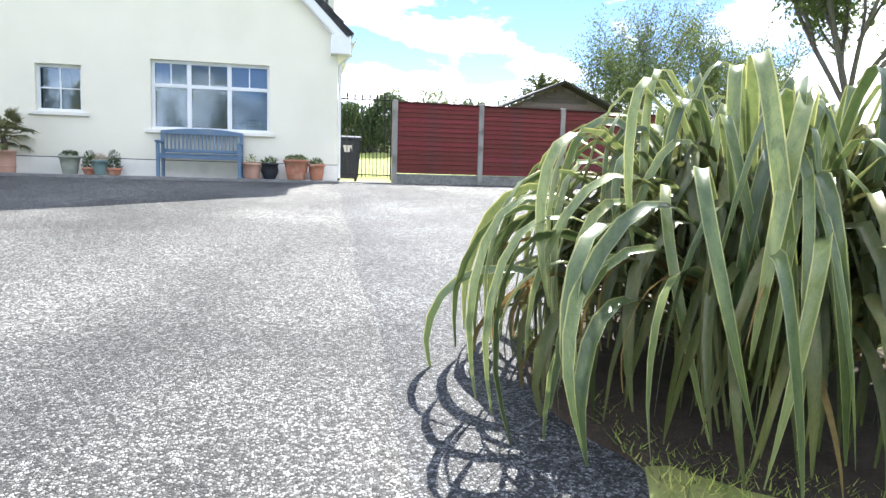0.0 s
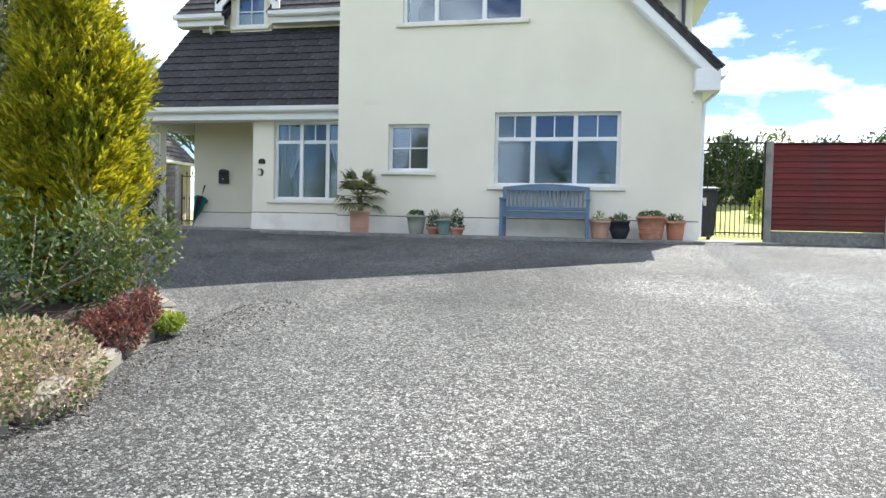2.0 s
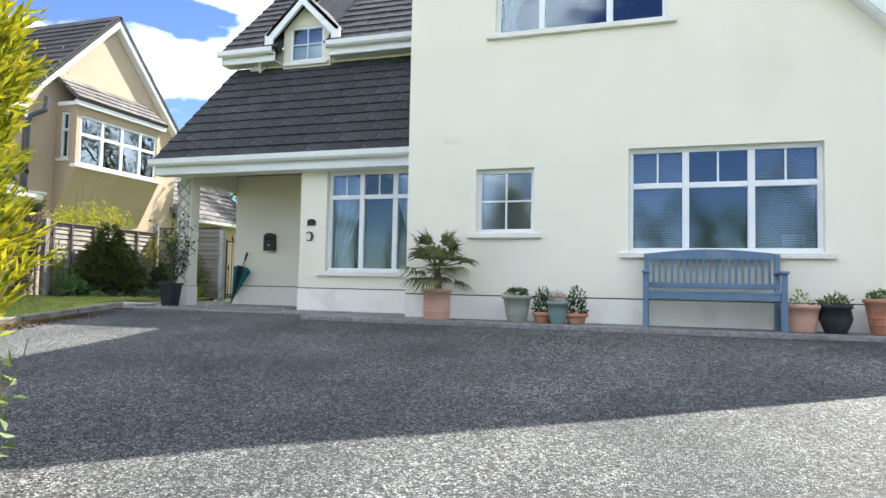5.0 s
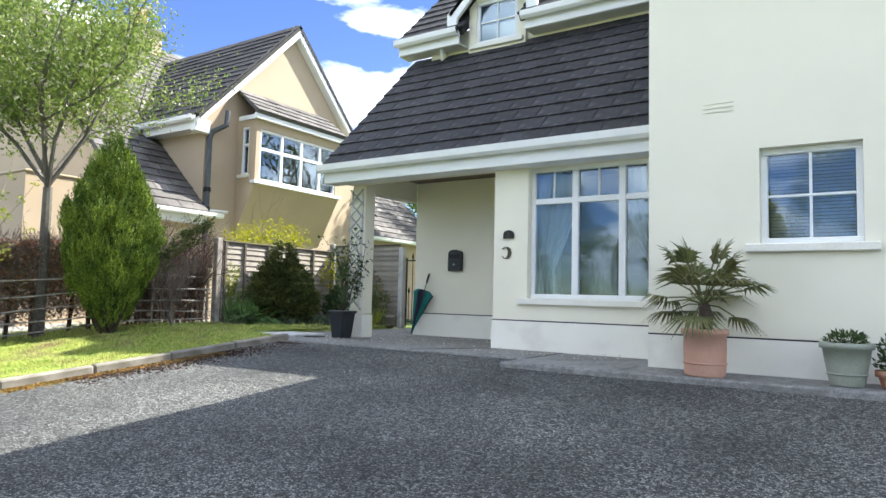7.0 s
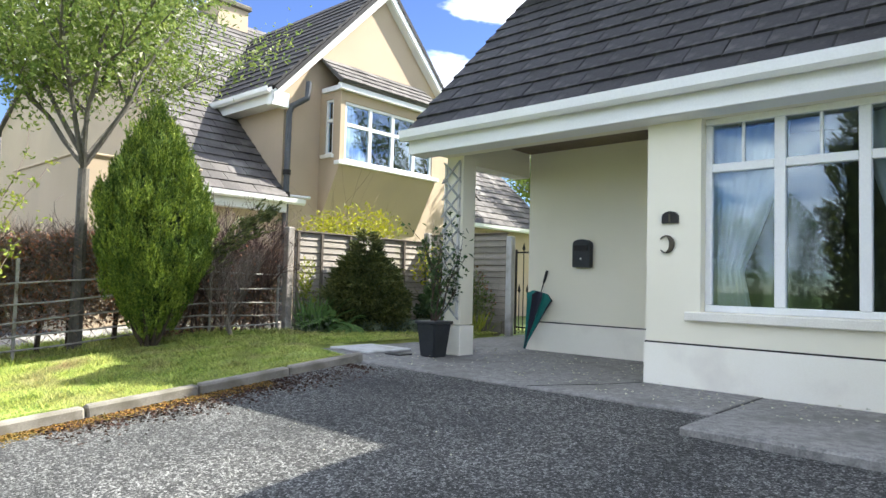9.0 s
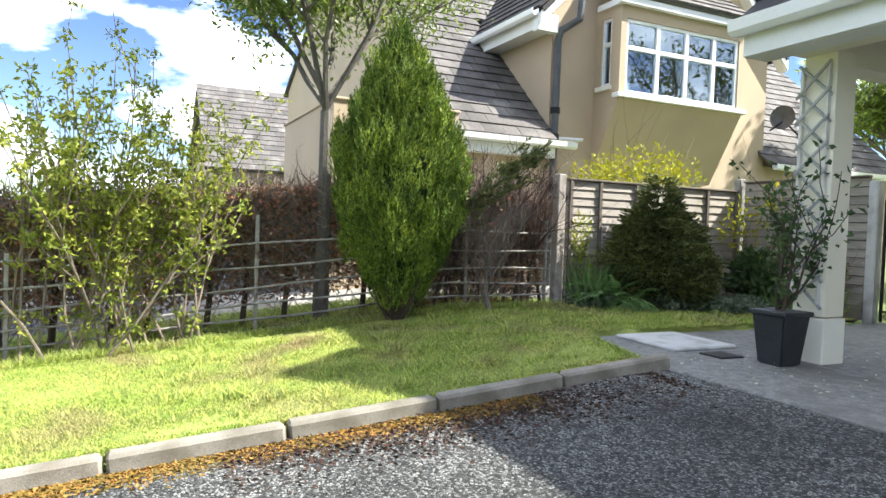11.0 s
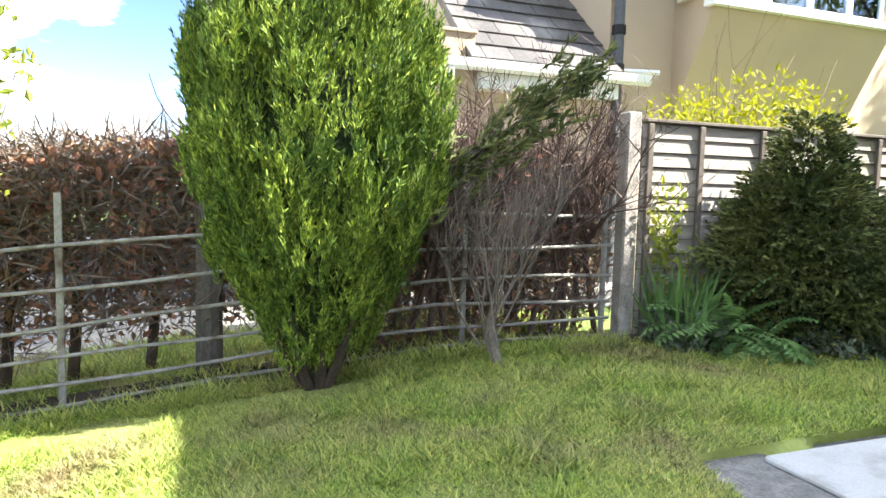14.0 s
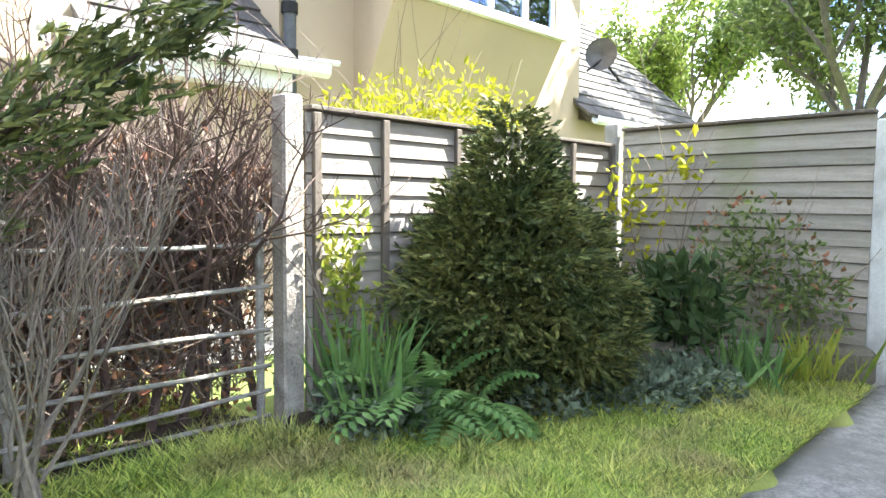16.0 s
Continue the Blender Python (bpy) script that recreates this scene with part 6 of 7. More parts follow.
for k in range(9):
    a = k * 0.7 + rng.uniform(-0.2, 0.2)
    r = rng.uniform(0.16, 0.30)
    z = gz(0, 12.5) + 0.04
    part("limb", tube(bmesh.new(), [(CYX + 0.03 * math.cos(a), CYY + 0.03 * math.sin(a), z - 0.02), (CYX + r * 0.5 * math.cos(a), CYY + r * 0.5 * math.sin(a), z + 0.16), (CYX + r * math.cos(a), CYY + r * math.sin(a), z + 0.5)], [0.034, 0.026, 0.016], 6), DARKBARK, cypress)
bough = thing("cypress_bough", (-12.9, 12.9, 2.2), "long dark cypress bough leaning out over the rails", "branch")
pts = np.array([(-12.92 + 0.10 * t, 12.85 + 1.12 * t, 2.15 + 0.78 * t) for t in np.linspace(0, 1, 70)])
p = pts + np.random.default_rng(3).normal(0, 1, pts.shape) * (0.09 - 0.045 * np.linspace(0, 1, 70))[:, None]
p = np.concatenate([p, p + np.random.default_rng(4).normal(0, 0.05, p.shape), p + np.random.default_rng(5).normal(0, 0.05, p.shape)])
v, f = sprays(p, np.tile(np.array([[0.1, 1.0, 0.75]]), (len(p), 1)) + np.random.default_rng(6).normal(0, 0.35, p.shape), 0.14, 12, 0.021, 8)
raw("foliage", v, f, YEW, bough)
part("stem", tube(bmesh.new(), [pts[0], pts[35], pts[60]], [0.03, 0.02, 0.008], 6), DARKBARK, bough)
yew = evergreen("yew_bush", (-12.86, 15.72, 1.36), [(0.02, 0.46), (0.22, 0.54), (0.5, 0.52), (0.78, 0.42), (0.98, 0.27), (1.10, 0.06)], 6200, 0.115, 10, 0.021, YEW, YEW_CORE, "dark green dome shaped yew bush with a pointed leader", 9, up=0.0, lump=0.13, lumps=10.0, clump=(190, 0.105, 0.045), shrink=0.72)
for sx, sy, sh in ((-12.84, 15.70, 1.50), (-12.84, 16.0, 1.12), (-12.9, 15.42, 1.08), (-12.9, 16.18, 0.98)):
    p, d = profile_points(420, (sx, sy, 1.36), [(sh - 0.5, 0.20), (sh - 0.3, 0.15), (sh - 0.12, 0.09), (sh, 0.02)], 17, 0.15, 9.0)
    v, f = sprays(p, d + np.array([0, 0, 0.3]), 0.105, 10, 0.021, 23)
    raw("leader", v, f, YEW, yew)

leafy_tree("rowan_tree", (-13.78, 12.02, gz(0, 12)), 3.35, (-13.95, 11.85, 5.0, 2.0, 2.0, 1.4), 30000, 0.08, ROWAN, "young rowan tree with fresh leaves and blossom", 31, 0.07, (BLOSSOM, 1500, 0.07))

hedge = thing("beech_hedge", (-14.0, 8.5, gz(0, 8.5)), "brown beech hedge with bare stems behind the rails", "hedge")
r3 = np.random.default_rng(12)
N = 92000
hy = r3.uniform(3.0, 14.5, N)
hp = np.stack([-14.0 + r3.normal(0, 0.14, N), hy, 0.0965 * np.minimum(hy, 13.3) + 0.22 + 1.2 * r3.uniform(0, 1, N) ** 0.6], 1)
hp[:, 2] = np.where(hy > 13, hp[:, 2] - 0.1, hp[:, 2])
v, f = leaves(hp[:38000], r3.normal(0, 0.5, (38000, 3)), 0.06, 0.038, 0.0, 0.8, seed=3)
raw("brown_foliage", v, f, BEECH, hedge)
v, f = leaves(hp[38000:], r3.normal(0, 0.5, (N - 38000, 3)), 0.26, 0.011, 0.3, 0.8, seed=4)
raw("twig_mass", v, f, TWIG, hedge)
hq = np.stack([-13.72 + r3.normal(0, 0.11, 8000), r3.uniform(12.9, 14.72, 8000), 1.32 + 1.22 * r3.uniform(0, 1, 8000) ** 0.8], 1)
v, f = leaves(hq, np.tile([[0, 0, 0.6]], (8000, 1)), 0.24, 0.009, 0.3, 0.7, seed=44)
raw("twig_mass", v, f, TWIG_BROWN, hedge)
v, f = leaves(hq[:2600], r3.normal(0, 0.5, (2600, 3)), 0.055, 0.035, 0.0, 0.8, seed=45)
raw("brown_foliage", v, f, BEECH, hedge)
bm, rng = bmesh.new(), random.Random(13)
for k in range(34):
    y = 0.6 + k * 0.41 + rng.uniform(-0.08, 0.08)
    h = rng.uniform(1.05, 1.3)
    tube(bm, [(-14.0 + rng.uniform(-.05, .05), y, gz(0, y) - 0.05), (-14.0 + rng.uniform(-.06, .06), y + rng.uniform(-.06, .06), gz(0, y) + h * 0.5), (-14.0 + rng.uniform(-.1, .1), y + rng.uniform(-.15, .15), gz(0, y) + h)], [0.035, 0.028, 0.016], 6)
part("stem", bm, DARKBARK, hedge)

bare = thing("bare_shrub", (-12.75, 13.49, gz(0, 13.3) + 0.05), "bare grey shrub with many fine upright twigs", "shrub")
bm, rng, tips = bmesh.new(), random.Random(17), []
BSX, BSY, BSZ = -12.75, 13.49, gz(0, 13.36) + 0.05
GREYTWIG = material("pale_grey_twig", (0.22, 0.185, 0.15), (0.13, 0.11, 0.085), 0.85, 9, 60, 0.2)
part("trunk", tube(bmesh.new(), [(BSX, BSY, BSZ - 0.05), (BSX - 0.04, BSY - 0.03, BSZ + 0.10), (BSX - 0.09, BSY - 0.05, BSZ + 0.26)], [0.034, 0.028, 0.025], 8), GREYTWIG, bare)
for k in range(11):
    branches(bm, (BSX - 0.07 + rng.gauss(0, .025), BSY - 0.04 + rng.gauss(0, .03), BSZ + rng.uniform(0.08, 0.26)), (rng.gauss(-0.2, 0.28), rng.gauss(0.38, 0.55), 1.0), rng.uniform(0.4, 0.54), 0.0075, 2, rng, 0.42, 0.32, tips, 5, 3)
part("stem", bm, GREYTWIG, bare)
tp = np.array([tuple(t) for t in tips])
tp = tp[np.random.default_rng(9).integers(0, len(tp), 700)]
v, f = leaves(tp, np.tile([[0, 0.15, 0.8]], (700, 1)), 0.20, 0.006, 0.3, 0.45, seed=6)
raw("twig_mass", v, f, TWIG, bare)
sel = tp[tp[:, 1] > 13.9][:500]
v, f = leaves(sel, np.zeros_like(sel), 0.05, 0.03, 0, 1.0, seed=7)
raw("dry_leaf_mass", v, f, BEECH, bare)["kind"] = "stuff"

twiggy = thing("twiggy_hedge", (-13.75, 13.95, gz(0, 13.5) + 0.02), "leafless brown hedge of crooked twigs behind the rails", "hedge")
rng, tips = random.Random(41), []
DARKTWIG = material("brown_twig", (0.15, 0.10, 0.085), (0.09, 0.06, 0.05), 0.85, 9, 60, 0.2)
for k in range(13):
    bm = bmesh.new()
    branches(bm, (-13.66 + rng.gauss(0, .06), 12.95 + k * 0.145, 1.28), (rng.gauss(0.03, 0.1), rng.gauss(0, 0.2), 1.0), rng.uniform(0.74, 0.92), 0.024, 3, rng, 0.75, 0.22, tips, 5, 4)
    part("stem", bm, DARKTWIG, twiggy)
tp = np.array([tuple(t) for t in tips])
tp = tp[np.random.default_rng(19).integers(0, len(tp), 5200)]
v, f = leaves(tp, np.tile([[0.1, 0.0, 0.5]], (5200, 1)), 0.13, 0.006, 0.4, 0.8, seed=16)
raw("twig_mass", v, f, DARKTWIG, twiggy)["kind"] = "stuff"

forsythia = thing("spring_shrub", (-13.2, 10.1, gz(0, 10.1) + 0.05), "tall loose shrub with fresh yellow green leaves", "shrub")
bm, rng, tips = bmesh.new(), random.Random(19), []
for k in range(26):
    branches(bm, (-13.2 + rng.gauss(0, .12), 10.15 + rng.gauss(0, .4), gz(0, 10)), (rng.gauss(0, 0.2), rng.gauss(0.16, 0.36), 1.1), rng.uniform(1.1, 1.9), 0.012, 1, rng, 0.4, 0.35, tips, 5, 5)
part("stem", bm, TWIG, forsythia)
tp = np.array([tuple(t) for t in tips])
r4 = np.random.default_rng(10)
tp = tp[r4.integers(0, len(tp), 10500)] + r4.normal(0, 0.035, (10500, 3))
v, f = leaves(tp, r4.normal(0, 0.5, tp.shape), 0.062, 0.028, 0.3, 0.7, seed=8)
raw("foliage", v, f, SPRING, forsythia)

# bed at the board fence
def fern(x, y, z, n, length, label, mat, seed, stiff=0.9):
    t = thing("fern", (x, y, z), label, "plant", "ferns in the bed")
    rng = random.Random(seed)
    for k in range(n):
        a, el = rng.uniform(0, 6.28), rng.uniform(0.7, 1.35)
        V, F, p, d = [], [], Vector((x, y, z)), Vector((math.cos(a) * math.cos(el), math.sin(a) * math.cos(el), math.sin(el)))
        ln = length * rng.uniform(0.7, 1.15)
        side = d.cross(Vector((0, 0, 1))).normalized()
        for i in range(15):
            p = p + d * ln / 15
            d = (d - Vector((0, 0, (1 - stiff) * 0.9))).normalized()
            w = 0.10 * math.sin(math.pi * (i + 2) / 18)
            for s in (1, -1):
                k0 = len(V)
                V += [tuple(p), tuple(p + side * s * w * 0.5 + d * 0.03), tuple(p + side * s * w + d * 0.02 - Vector((0, 0, 0.015))), tuple(p + side * s * w * 0.5 - d * 0.005)]
                F.append((k0, k0 + 1, k0 + 2, k0 + 3))
        raw("frond", V, F, mat, t)


fern(-12.78, 14.98, 1.38, 18, 0.55, "green fern at the foot of the fence", FERN, 41)
fern(-12.6, 15.12, 1.38, 12, 0.42, "small bright fern beside the lawn", FERN, 42, 0.85)


def blades(name, x, y, z, n, length, width, mat, label, seed):
    t = thing(name, (x, y, z), label, "plant")
    r = np.random.default_rng(seed)
    p = np.stack([x + r.normal(0, 0.09, n), y + r.normal(0, 0.09, n), np.full(n, z)], 1)
    v, f = leaves(p, r.normal(0, 0.35, (n, 3)), length, width, 1.0, 0.1, seed=seed)
    raw("leaf", v, f, mat, t)["kind"] = "stuff"


blades("iris_clump", -11.95, 16.7, 1.35, 70, 0.34, 0.025, FERN, "clump of narrow green iris leaves", 51)
blades("iris_clump", -11.72, 16.95, 1.35, 60, 0.32, 0.025, SPRING, "clump of narrow yellow green leaves", 52)
blades("iris_clump", -12.95, 14.8, 1.36, 80, 0.5, 0.03, FERN, "clump of tall green sword leaves", 53)
shrub("ground_cover", [(-12.3, 16.0, 1.42, 0.36, 0.3, 0.12), (-12.15, 16.35, 1.42, 0.3, 0.28, 0.12), (-12.5, 15.55, 1.40, 0.25, 0.28, 0.1), (-12.9, 14.85, 1.42, 0.3, 0.28, 0.18)], 3400, 0.05, VARIEG, "low variegated grey green ground cover", 54, width=0.6, twig=None)
shrub("laurel", [(-12.35, 16.75, 1.75, 0.28, 0.26, 0.32), (-12.6, 16.9, 1.65, 0.26, 0.2, 0.3)], 700, 0.13, DARKLEAF, "small glossy green laurel", 55, width=0.45)
shrub("yellow_shrub", [(-12.95, 17.15, 2.3, 0.26, 0.24, 0.5), (-12.75, 17.2, 1.75, 0.24, 0.2, 0.35), (-12.6, 17.25, 2.6, 0.16, 0.16, 0.25)], 260, 0.08, YELLOW, "thin shrub with yellow leaves at the fence corner", 56, shell=0.95)
shrub("bramble", [(-12.15, 17.25, 2.0, 0.4, 0.16, 0.42), (-11.85, 17.25, 1.75, 0.26, 0.14, 0.35)], 900, 0.06, MIDLEAF, "dry twiggy rose against the fence", 57, shell=0.95, extra=(BEECH, 140, 0.045))
shrub("creeper", [(-13.18, 14.88, 1.95, 0.10, 0.14, 0.5), (-13.15, 15.0, 1.6, 0.1, 0.2, 0.3)], 420, 0.06, SPRING, "thin yellow green creeper beside the concrete post", 58, shell=0.95)
shrub("yellow_bush", [(-14.5, 16.15, 2.95, 0.4, 0.42, 0.33), (-14.5, 16.9, 3.0, 0.5, 0.6, 0.5), (-14.4, 17.5, 2.9, 0.35, 0.4, 0.5), (-14.5, 17.0, 2.3, 0.5, 1.2, 0.6)], 2600, 0.075, YELLOW, "bright yellow green bush behind the board fence", 59, shell=0.8)
shrub("dark_shrub", [(-10.7, 19.2, 2.7, 0.7, 0.6, 1.0), (-11.4, 19.6, 2.2, 0.7, 0.6, 1.0), (-10.5, 19.0, 1.8, 0.6, 0.5, 0.7)], 5200, 0.09, DARKLEAF, "dark evergreen shrub behind the side gate", 60, shell=0.5)

# distance
leafy_tree("garden_tree", (-18.9, 31.0, 1.25), 4.0, (-18.9, 31.0, 6.2, 2.2, 2.2, 2.2), 9000, 0.22, ROWAN, "light green broadleaf tree beyond the fence", 61, 0.14)
leafy_tree("garden_tree", (-14.0, 27.5, 1.25), 3.6, (-14.0, 27.5, 6.3, 2.8, 2.6, 3.0), 16000, 0.20, MIDLEAF, "dark green broadleaf tree beyond the fence", 62, 0.18)
leafy_tree("garden_tree", (-11.2, 25.5, 1.25), 3.0, (-11.2, 25.5, 5.2, 2.0, 2.0, 2.2), 10000, 0.16, MIDLEAF, "dark leafy tree behind the house", 63, 0.14)
leafy_tree("garden_tree", (16.2, 31.5, 1.25), 3.4, (16.2, 31.5, 6.6, 3.4, 3.0, 2.7), 22000, 0.15, MIDLEAF, "leafy tree behind the red fence", 64, 0.15)
leafy_tree("garden_tree", (21.5, 31.0, 1.25), 3.4, (21.5, 31.0, 6.8, 3.4, 3.0, 2.8), 22000, 0.15, MIDLEAF, "leafy tree behind the shed", 65, 0.15)
leafy_tree("garden_tree", (10.6, 11.4, 1.1), 3.0, (10.0, 10.9, 5.4, 2.2, 2.0, 1.9), 17000, 0.13, MIDLEAF, "leafy tree beyond the drive", 66, 0.12)
evergreen("small_spruce", (11.1, 30.0, 1.5), [(0.1, 0.9), (1.5, 1.2), (3.0, 0.8), (4.2, 0.4), (5.0, 0.05)], 900, 0.4, 9, 0.08, YEW, YEW_CORE, "small dark spruce behind the fence", 67, up=0.3)
for i, (hx, hy_, hm, hz) in enumerate([(1.0, 27.0, DARKLEAF, 3.2), (4.8, 27.5, MIDLEAF, 3.85), (8.0, 27.0, DARKLEAF, 3.65), (11.5, 27.5, MIDLEAF, 3.7), (15.0, 27.0, MIDLEAF, 3.5), (18.5, 27.0, MIDLEAF, 3.5)]):
    shrub("garden_hedge", [(hx - 1.0, hy_, 1.3 + hz * 0.45, 1.0, 0.7, hz * 0.52), (hx + 0.6, hy_, 1.3 + hz * 0.5, 1.1, 0.7, hz * 0.5), (hx + 1.6, hy_ + 0.2, 1.3 + hz * 0.42, 1.0, 0.7, hz * 0.5)], 4200, 0.16, hm, "overgrown green garden hedge", 70 + i, shell=0.3, category="hedge")
shrub("ivy_wall", [(1.6, 22.2, 2.5, 0.9, 0.4, 1.3), (3.0, 22.5, 2.7, 0.9, 0.5, 1.5), (4.4, 22.6, 2.6, 1.0, 0.5, 1.4), (5.8, 22.6, 2.6, 1.0, 0.5, 1.4)], 26000, 0.13, DARKLEAF, "dark ivy mound behind the gate", 80, shell=0.4)
shrub("garden_bush", [(3.25, 19.3, 1.9, 0.4, 0.4, 0.66)], 1500, 0.08, SPRING, "sunlit yellow green bush behind the gate", 81, shell=0.5)
shrub("garden_bush", [(2.2, 20.6, 1.5, 0.5, 0.4, 0.32)], 1500, 0.07, MIDLEAF, "rounded green bush on the back lawn", 82, shell=0.4)
stone_wall = solo("stone_wall", boxes((-0.5, 24.5, 1.2, 9.0, 24.8, 3.6)), STONE, "grey garden wall behind the gate", "garden wall")
for i in range(11):
    hx = -30 + i * 4.6
    shrub("roadside_hedge", [(hx - 1.2, -15.0, 2.7, 1.7, 0.9, 3.6), (hx + 1.2, -15.4, 3.2 + (i % 3) * 0.8, 1.8, 0.9, 3.8 + (i % 3) * 0.6)], 12000, 0.13, MIDLEAF if i % 2 else DARKLEAF, "tall leafy hedge along the road", 90 + i, shell=0.3, category="hedge")
strip("neighbour_drive", -2.0, 12.6, lambda y: -26.0, lambda y: -14.8, 0.0, ROAD, "dark asphalt drive of the neighbouring house", "driveway", 8)
strip("far_path", -2.0, 12.6, lambda y: -28.5, lambda y: -26.0, 0.02, CONC_WHITE, "pale concrete strip beyond the neighbouring drive", "path", 4)
strip("neighbour_path", 11.9, 17.0, lambda y: -16.2, lambda y: -14.9, 0.015, CONC_PALE, "pale concrete path beside the neighbouring house", "path", 6)

EDGEWOOD = material("weathered_sleeper", (0.27, 0.25, 0.23), (0.17, 0.155, 0.14), 0.9, 6, 60, 0.5, stain=(0.13, 0.14, 0.08), stain_scale=3.0, stretch=(0.4, 0.4, 1))

# ---- grass, moss and litter ----
r5 = np.random.default_rng(33)


def grass(name, n, x0, x1, y0, y1, length, label, seed, ok=None, lift=0.068):
    r = np.random.default_rng(seed)
    x, y = r.uniform(x0, x1, n), r.uniform(y0, y1, n)
    if ok is not None:
        k = ok(x, y)
        x, y = x[k], y[k]
    n = len(x)
    z = 0.0965 * np.clip(y, -4, 13.3) + lift
    patch = np.array([noise.noise((a * 2.3, b * 2.3, 5.0)) for a, b in zip(x, y)])
    ln = length * r.uniform(0.5, 1.3, n) * (1 + 0.5 * patch)
    a = r.uniform(0, 6.28, n)
    lean = r.uniform(0.5, 2.2, n)
    w = (0.0028 + 0.0022 * r.uniform(0, 1, n)) * (1.0 + 6.0 * max(0.0, length - 0.03))
    base = np.stack([x, y, z], 1)
    side = np.stack([-np.sin(a), np.cos(a), np.zeros(n)], 1) * w[:, None]
    tip = base + np.stack([np.cos(a) * lean * ln, np.sin(a) * lean * ln, ln], 1)
    v = np.stack([base - side, base + side, tip], 1).reshape(-1, 3)
    tagged(raw(name, v, np.arange(3 * n).reshape(n, 3), BLADE), label, "grass", kind="stuff")


grass("grass", 320000, -13.05, -10.2, 8.6, 13.72, 0.023, "short green lawn grass with paler tufts", 1, lambda x, y: x < np.where(y < 13.3, kerb_x(y) - 0.03, kerb_x(y) - 0.03 - (y - 13.3) * 3.2))
grass("grass", 9000, -13.2, -11.46, 13.6, 17.2, 0.05, "longer tufts in the shaded lawn", 12, lambda x, y: (x > -13.0 + (y - 14.5) * 0.42 - 0.06) & (np.sin(x * 9 + y * 4) * np.sin(y * 11 - x * 5) > 0.1))
grass("grass", 90000, -13.1, -10.62, 10.4, 17.2, 0.055, "uneven longer tufts in the lawn", 15, lambda x, y: (np.sin(x * 7.1 + y * 3.3) * np.sin(y * 8.7 - x * 4.1) + 0.6 * np.sin(x * 17 + y * 13) > 0.35) & ((x > -13.0 + np.maximum(0, y - 14.5) * 0.42) & ((y < 13.3) | (x < -11.6))))
grass("grass", 7000, -13.7, -13.05, 8.0, 14.55, 0.06, "weeds and grass tufts under the rails", 16, lambda x, y: np.sin(x * 9 + y * 5) * np.sin(y * 6.3) > -0.1, lift=0.03)
edging = thing("bed_edging", (-12.0, 17.12, 1.33), "weathered grey timber edging in front of the raised bed", "edging")
m = pose(-12.46, 16.82, 1.30, 0, 0, 33)
for x0, x1, h in ((0.0, 0.53, 0.235), (0.536, 1.06, 0.225)):
    bm = boxes((x0, -0.06, 0.0, x1, 0.06, h), bevel=0.022)
    bmesh.ops.transform(bm, matrix=m, verts=bm.verts)
    part("sleeper", bm, EDGEWOOD, edging)
bm = boxes((0.02, 0.06, 0.0, 1.0, 0.42, 0.19), bevel=0.03)
bmesh.ops.transform(bm, matrix=m, verts=bm.verts)
part("soil", bm, SOIL, edging, "dark soil behind the edging")
grass("grass", 80000, -13.2, -11.46, 13.6, 17.2, 0.025, "shaded lawn grass by the path", 2, lambda x, y: x > -13.0 + (y - 14.5) * 0.42 - 0.06)
grass("grass", 24000, -13.6, -11.4, 4.0, 8.6, 0.05, "sunlit lawn grass", 3)
grass("grass", 9000, -13.12, -12.9, 8.6, 14.5, 0.07, "longer rough grass at the lawn edge", 4)
grass("grass", 24000, -14.75, -13.75, 6.0, 14.5, 0.07, "bright grass behind the rails", 14, lift=0.015)
grass("grass", 9000, 1.3, 3.6, 1.0, 4.0, 0.05, "green grass under the flax", 5, lambda x, y: (x - 2.42) ** 2 + (y - 3.02) ** 2 > 1.1, lift=0.045)
flax_bed = tagged(part("flax_bed", lathe(bmesh.new(), [(1.28, -0.1), (1.25, 0.05), (0.9, 0.09), (0.1, 0.1)], 36), SOIL), "dark bare soil under the flax plant", "flower bed", kind="structure")
flax_bed.matrix_basis = pose(2.42, 3.02, gz(0, 3.02), 5.5, 0, 0)


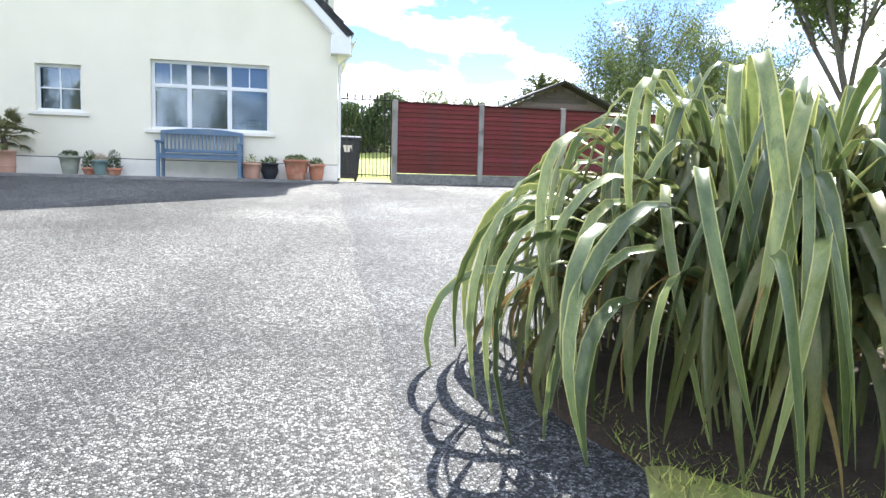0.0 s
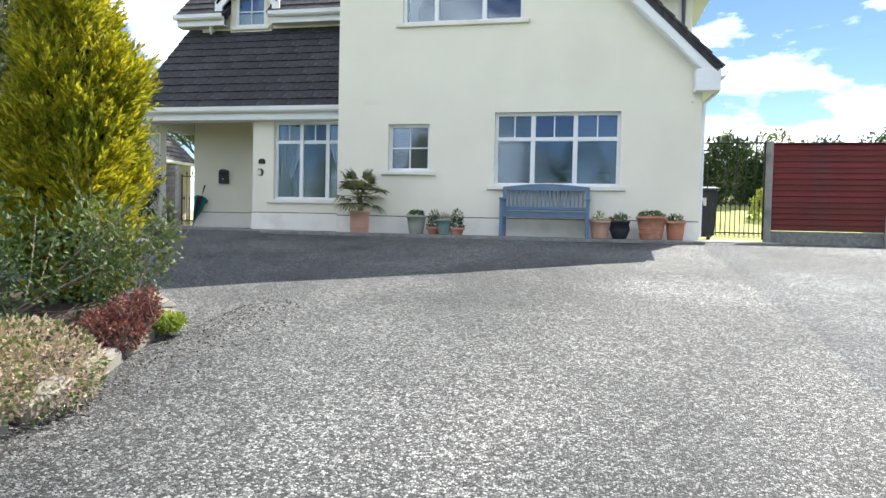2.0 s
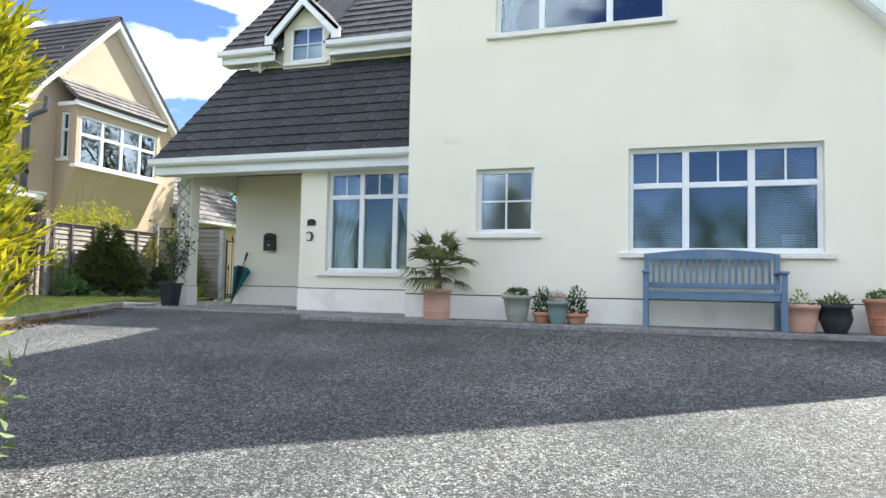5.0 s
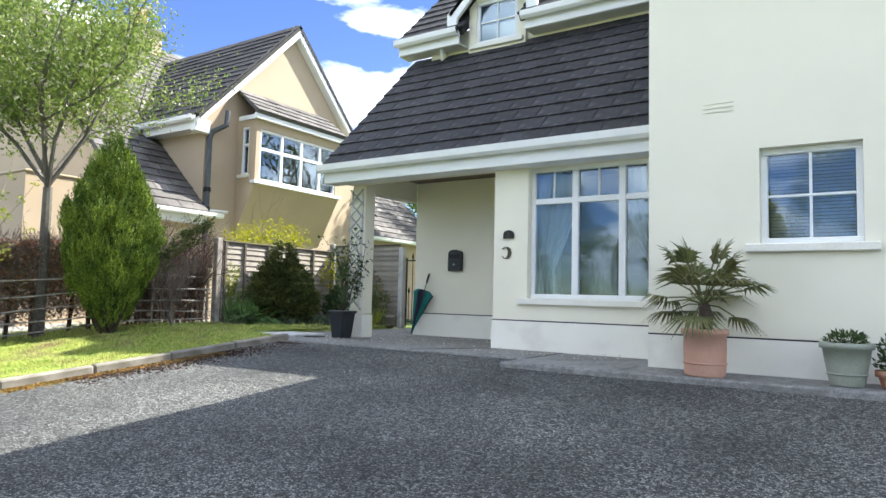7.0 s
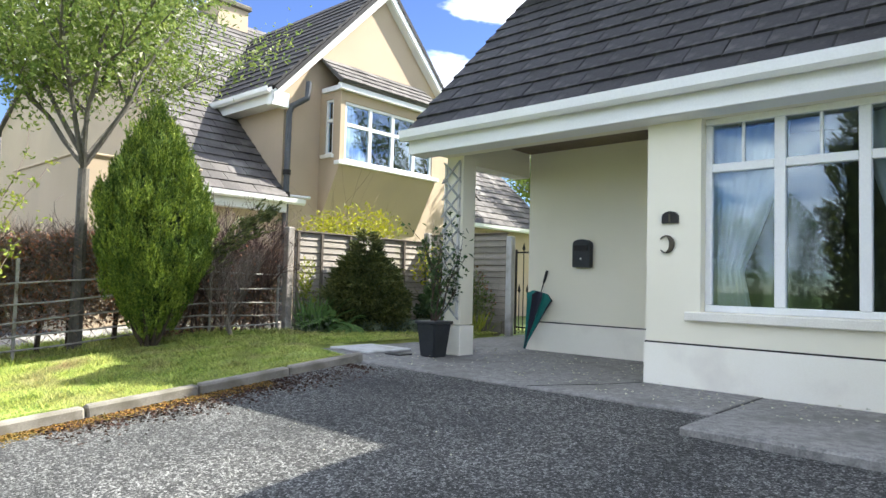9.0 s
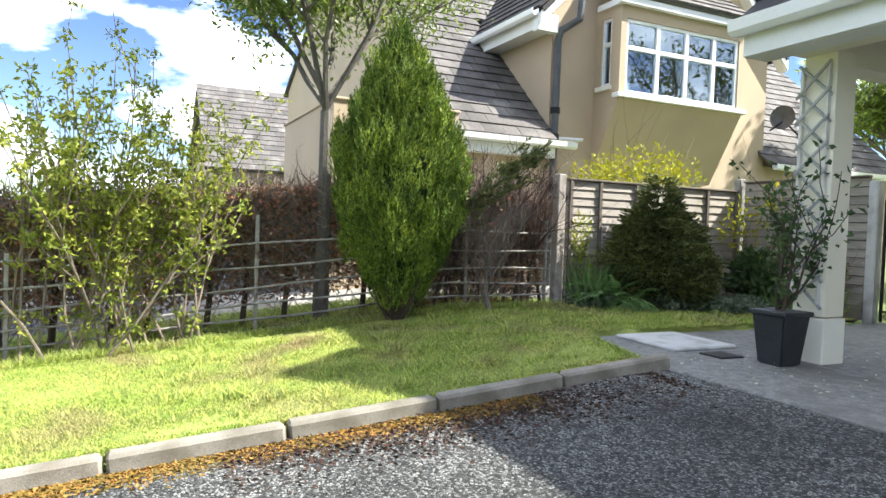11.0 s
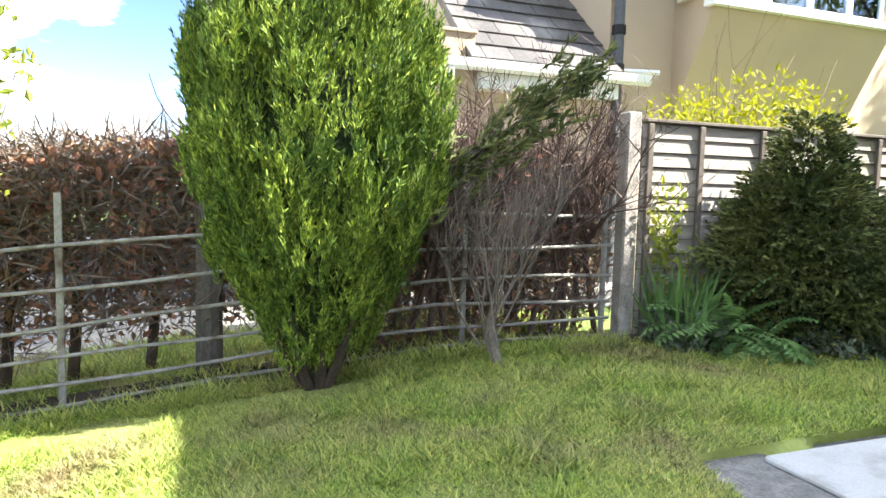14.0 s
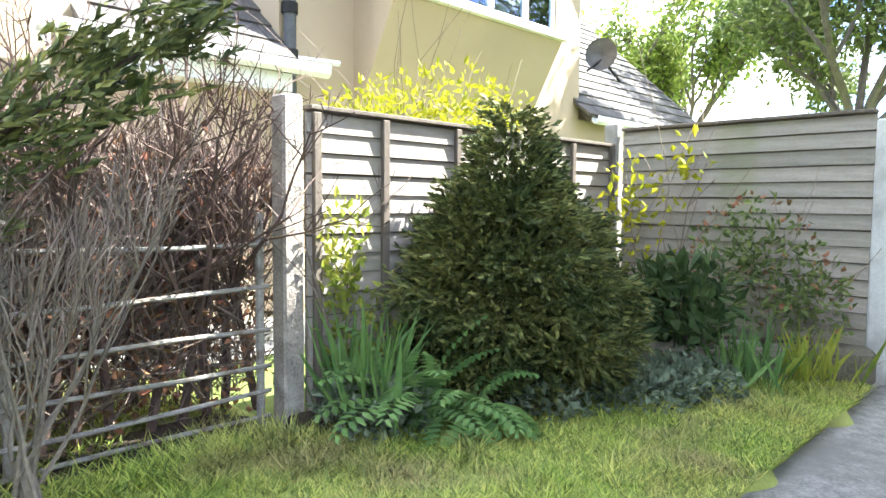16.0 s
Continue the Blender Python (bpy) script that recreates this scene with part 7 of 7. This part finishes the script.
def flakes(name, n, pick, size, mat, label, seed, lift=0.004, along=None):
    r = np.random.default_rng(seed)
    x, y = pick(r, n)
    if along is not None:
        x = x + along(y)
    p = np.stack([x, y, 0.0965 * np.clip(y, -4, 13.3) + lift], 1)
    v, f = leaves(p, np.concatenate([r.normal(0, 1, (n, 2)), np.zeros((n, 1))], 1), size, size * 0.5, 0.05, 0.05, 0.1, seed=seed)
    tagged(raw(name, v, f, mat), label, "litter", kind="stuff")


MOSS = foliage("orange_moss", (0.28, 0.16, 0.035), (0.17, 0.12, 0.03), 0.5, 0.0, 0.95)
NEEDLE = foliage("brown_needle", (0.075, 0.045, 0.03), (0.045, 0.028, 0.02), 0.5, 0.0, 0.95)
flakes("moss", 22000, lambda r, n: (0.07 + np.abs(r.normal(0, 0.09, n)), r.uniform(4, 12.4, n)), 0.026, MOSS, "orange brown moss along the kerb", 1, along=kerb_x)
flakes("needles", 4200, lambda r, n: (0.07 + np.abs(r.normal(0, 0.24, n)), r.uniform(10.6, 13.3, n)), 0.03, NEEDLE, "brown conifer needles on the drive by the kerb", 2, along=kerb_x)
flakes("leaf_litter", 1500, lambda r, n: (-4.1 + np.abs(r.normal(0, 0.35, n)), r.uniform(3.0, 7.6, n)), 0.02, NEEDLE, "brown leaf litter beside the flower bed", 3)

flakes("petals", 520, lambda r, n: (r.uniform(-10.4, -6.0, n), r.uniform(13.55, 15.6, n)), 0.024, BLOSSOM, "fallen pale petals on the concrete", 4, 0.042)
flakes("petals", 60, lambda r, n: (r.uniform(-10.0, -5.5, n), r.uniform(11.5, 13.2, n)), 0.016, BLOSSOM, "fallen pale petals on the drive", 5, 0.008)

# roof tiles nearest the walk
tiles(lean, (-10.47, LY - 0.03, LZ - 0.02), (1, 0, 0), (0, TY - LY, TZ - LZ), 4.82, math.hypot(TY - LY, TZ - LZ), SLATE, 0.32, 0.285)
tiles(up1, (-10.57, UY - 0.03, UZ - 0.02), (1, 0, 0), (0, 1, 0.98), 1.25, 3.6, SLATE, 0.32, 0.285, objects=False)
tiles(up2, (-8.28, UY - 0.03, UZ - 0.02), (1, 0, 0), (0, 1, 0.98), 2.65, 3.6, SLATE, 0.32, 0.285, objects=False)
tiles(right, (RX + 0.03, 13.34, RZ - 0.01), (0, 1, 0), (-1, 0, SLOPE), 8.0, (RX - APEX_X) * math.hypot(1, SLOPE), SLATE, 0.32, 0.285, objects=False)
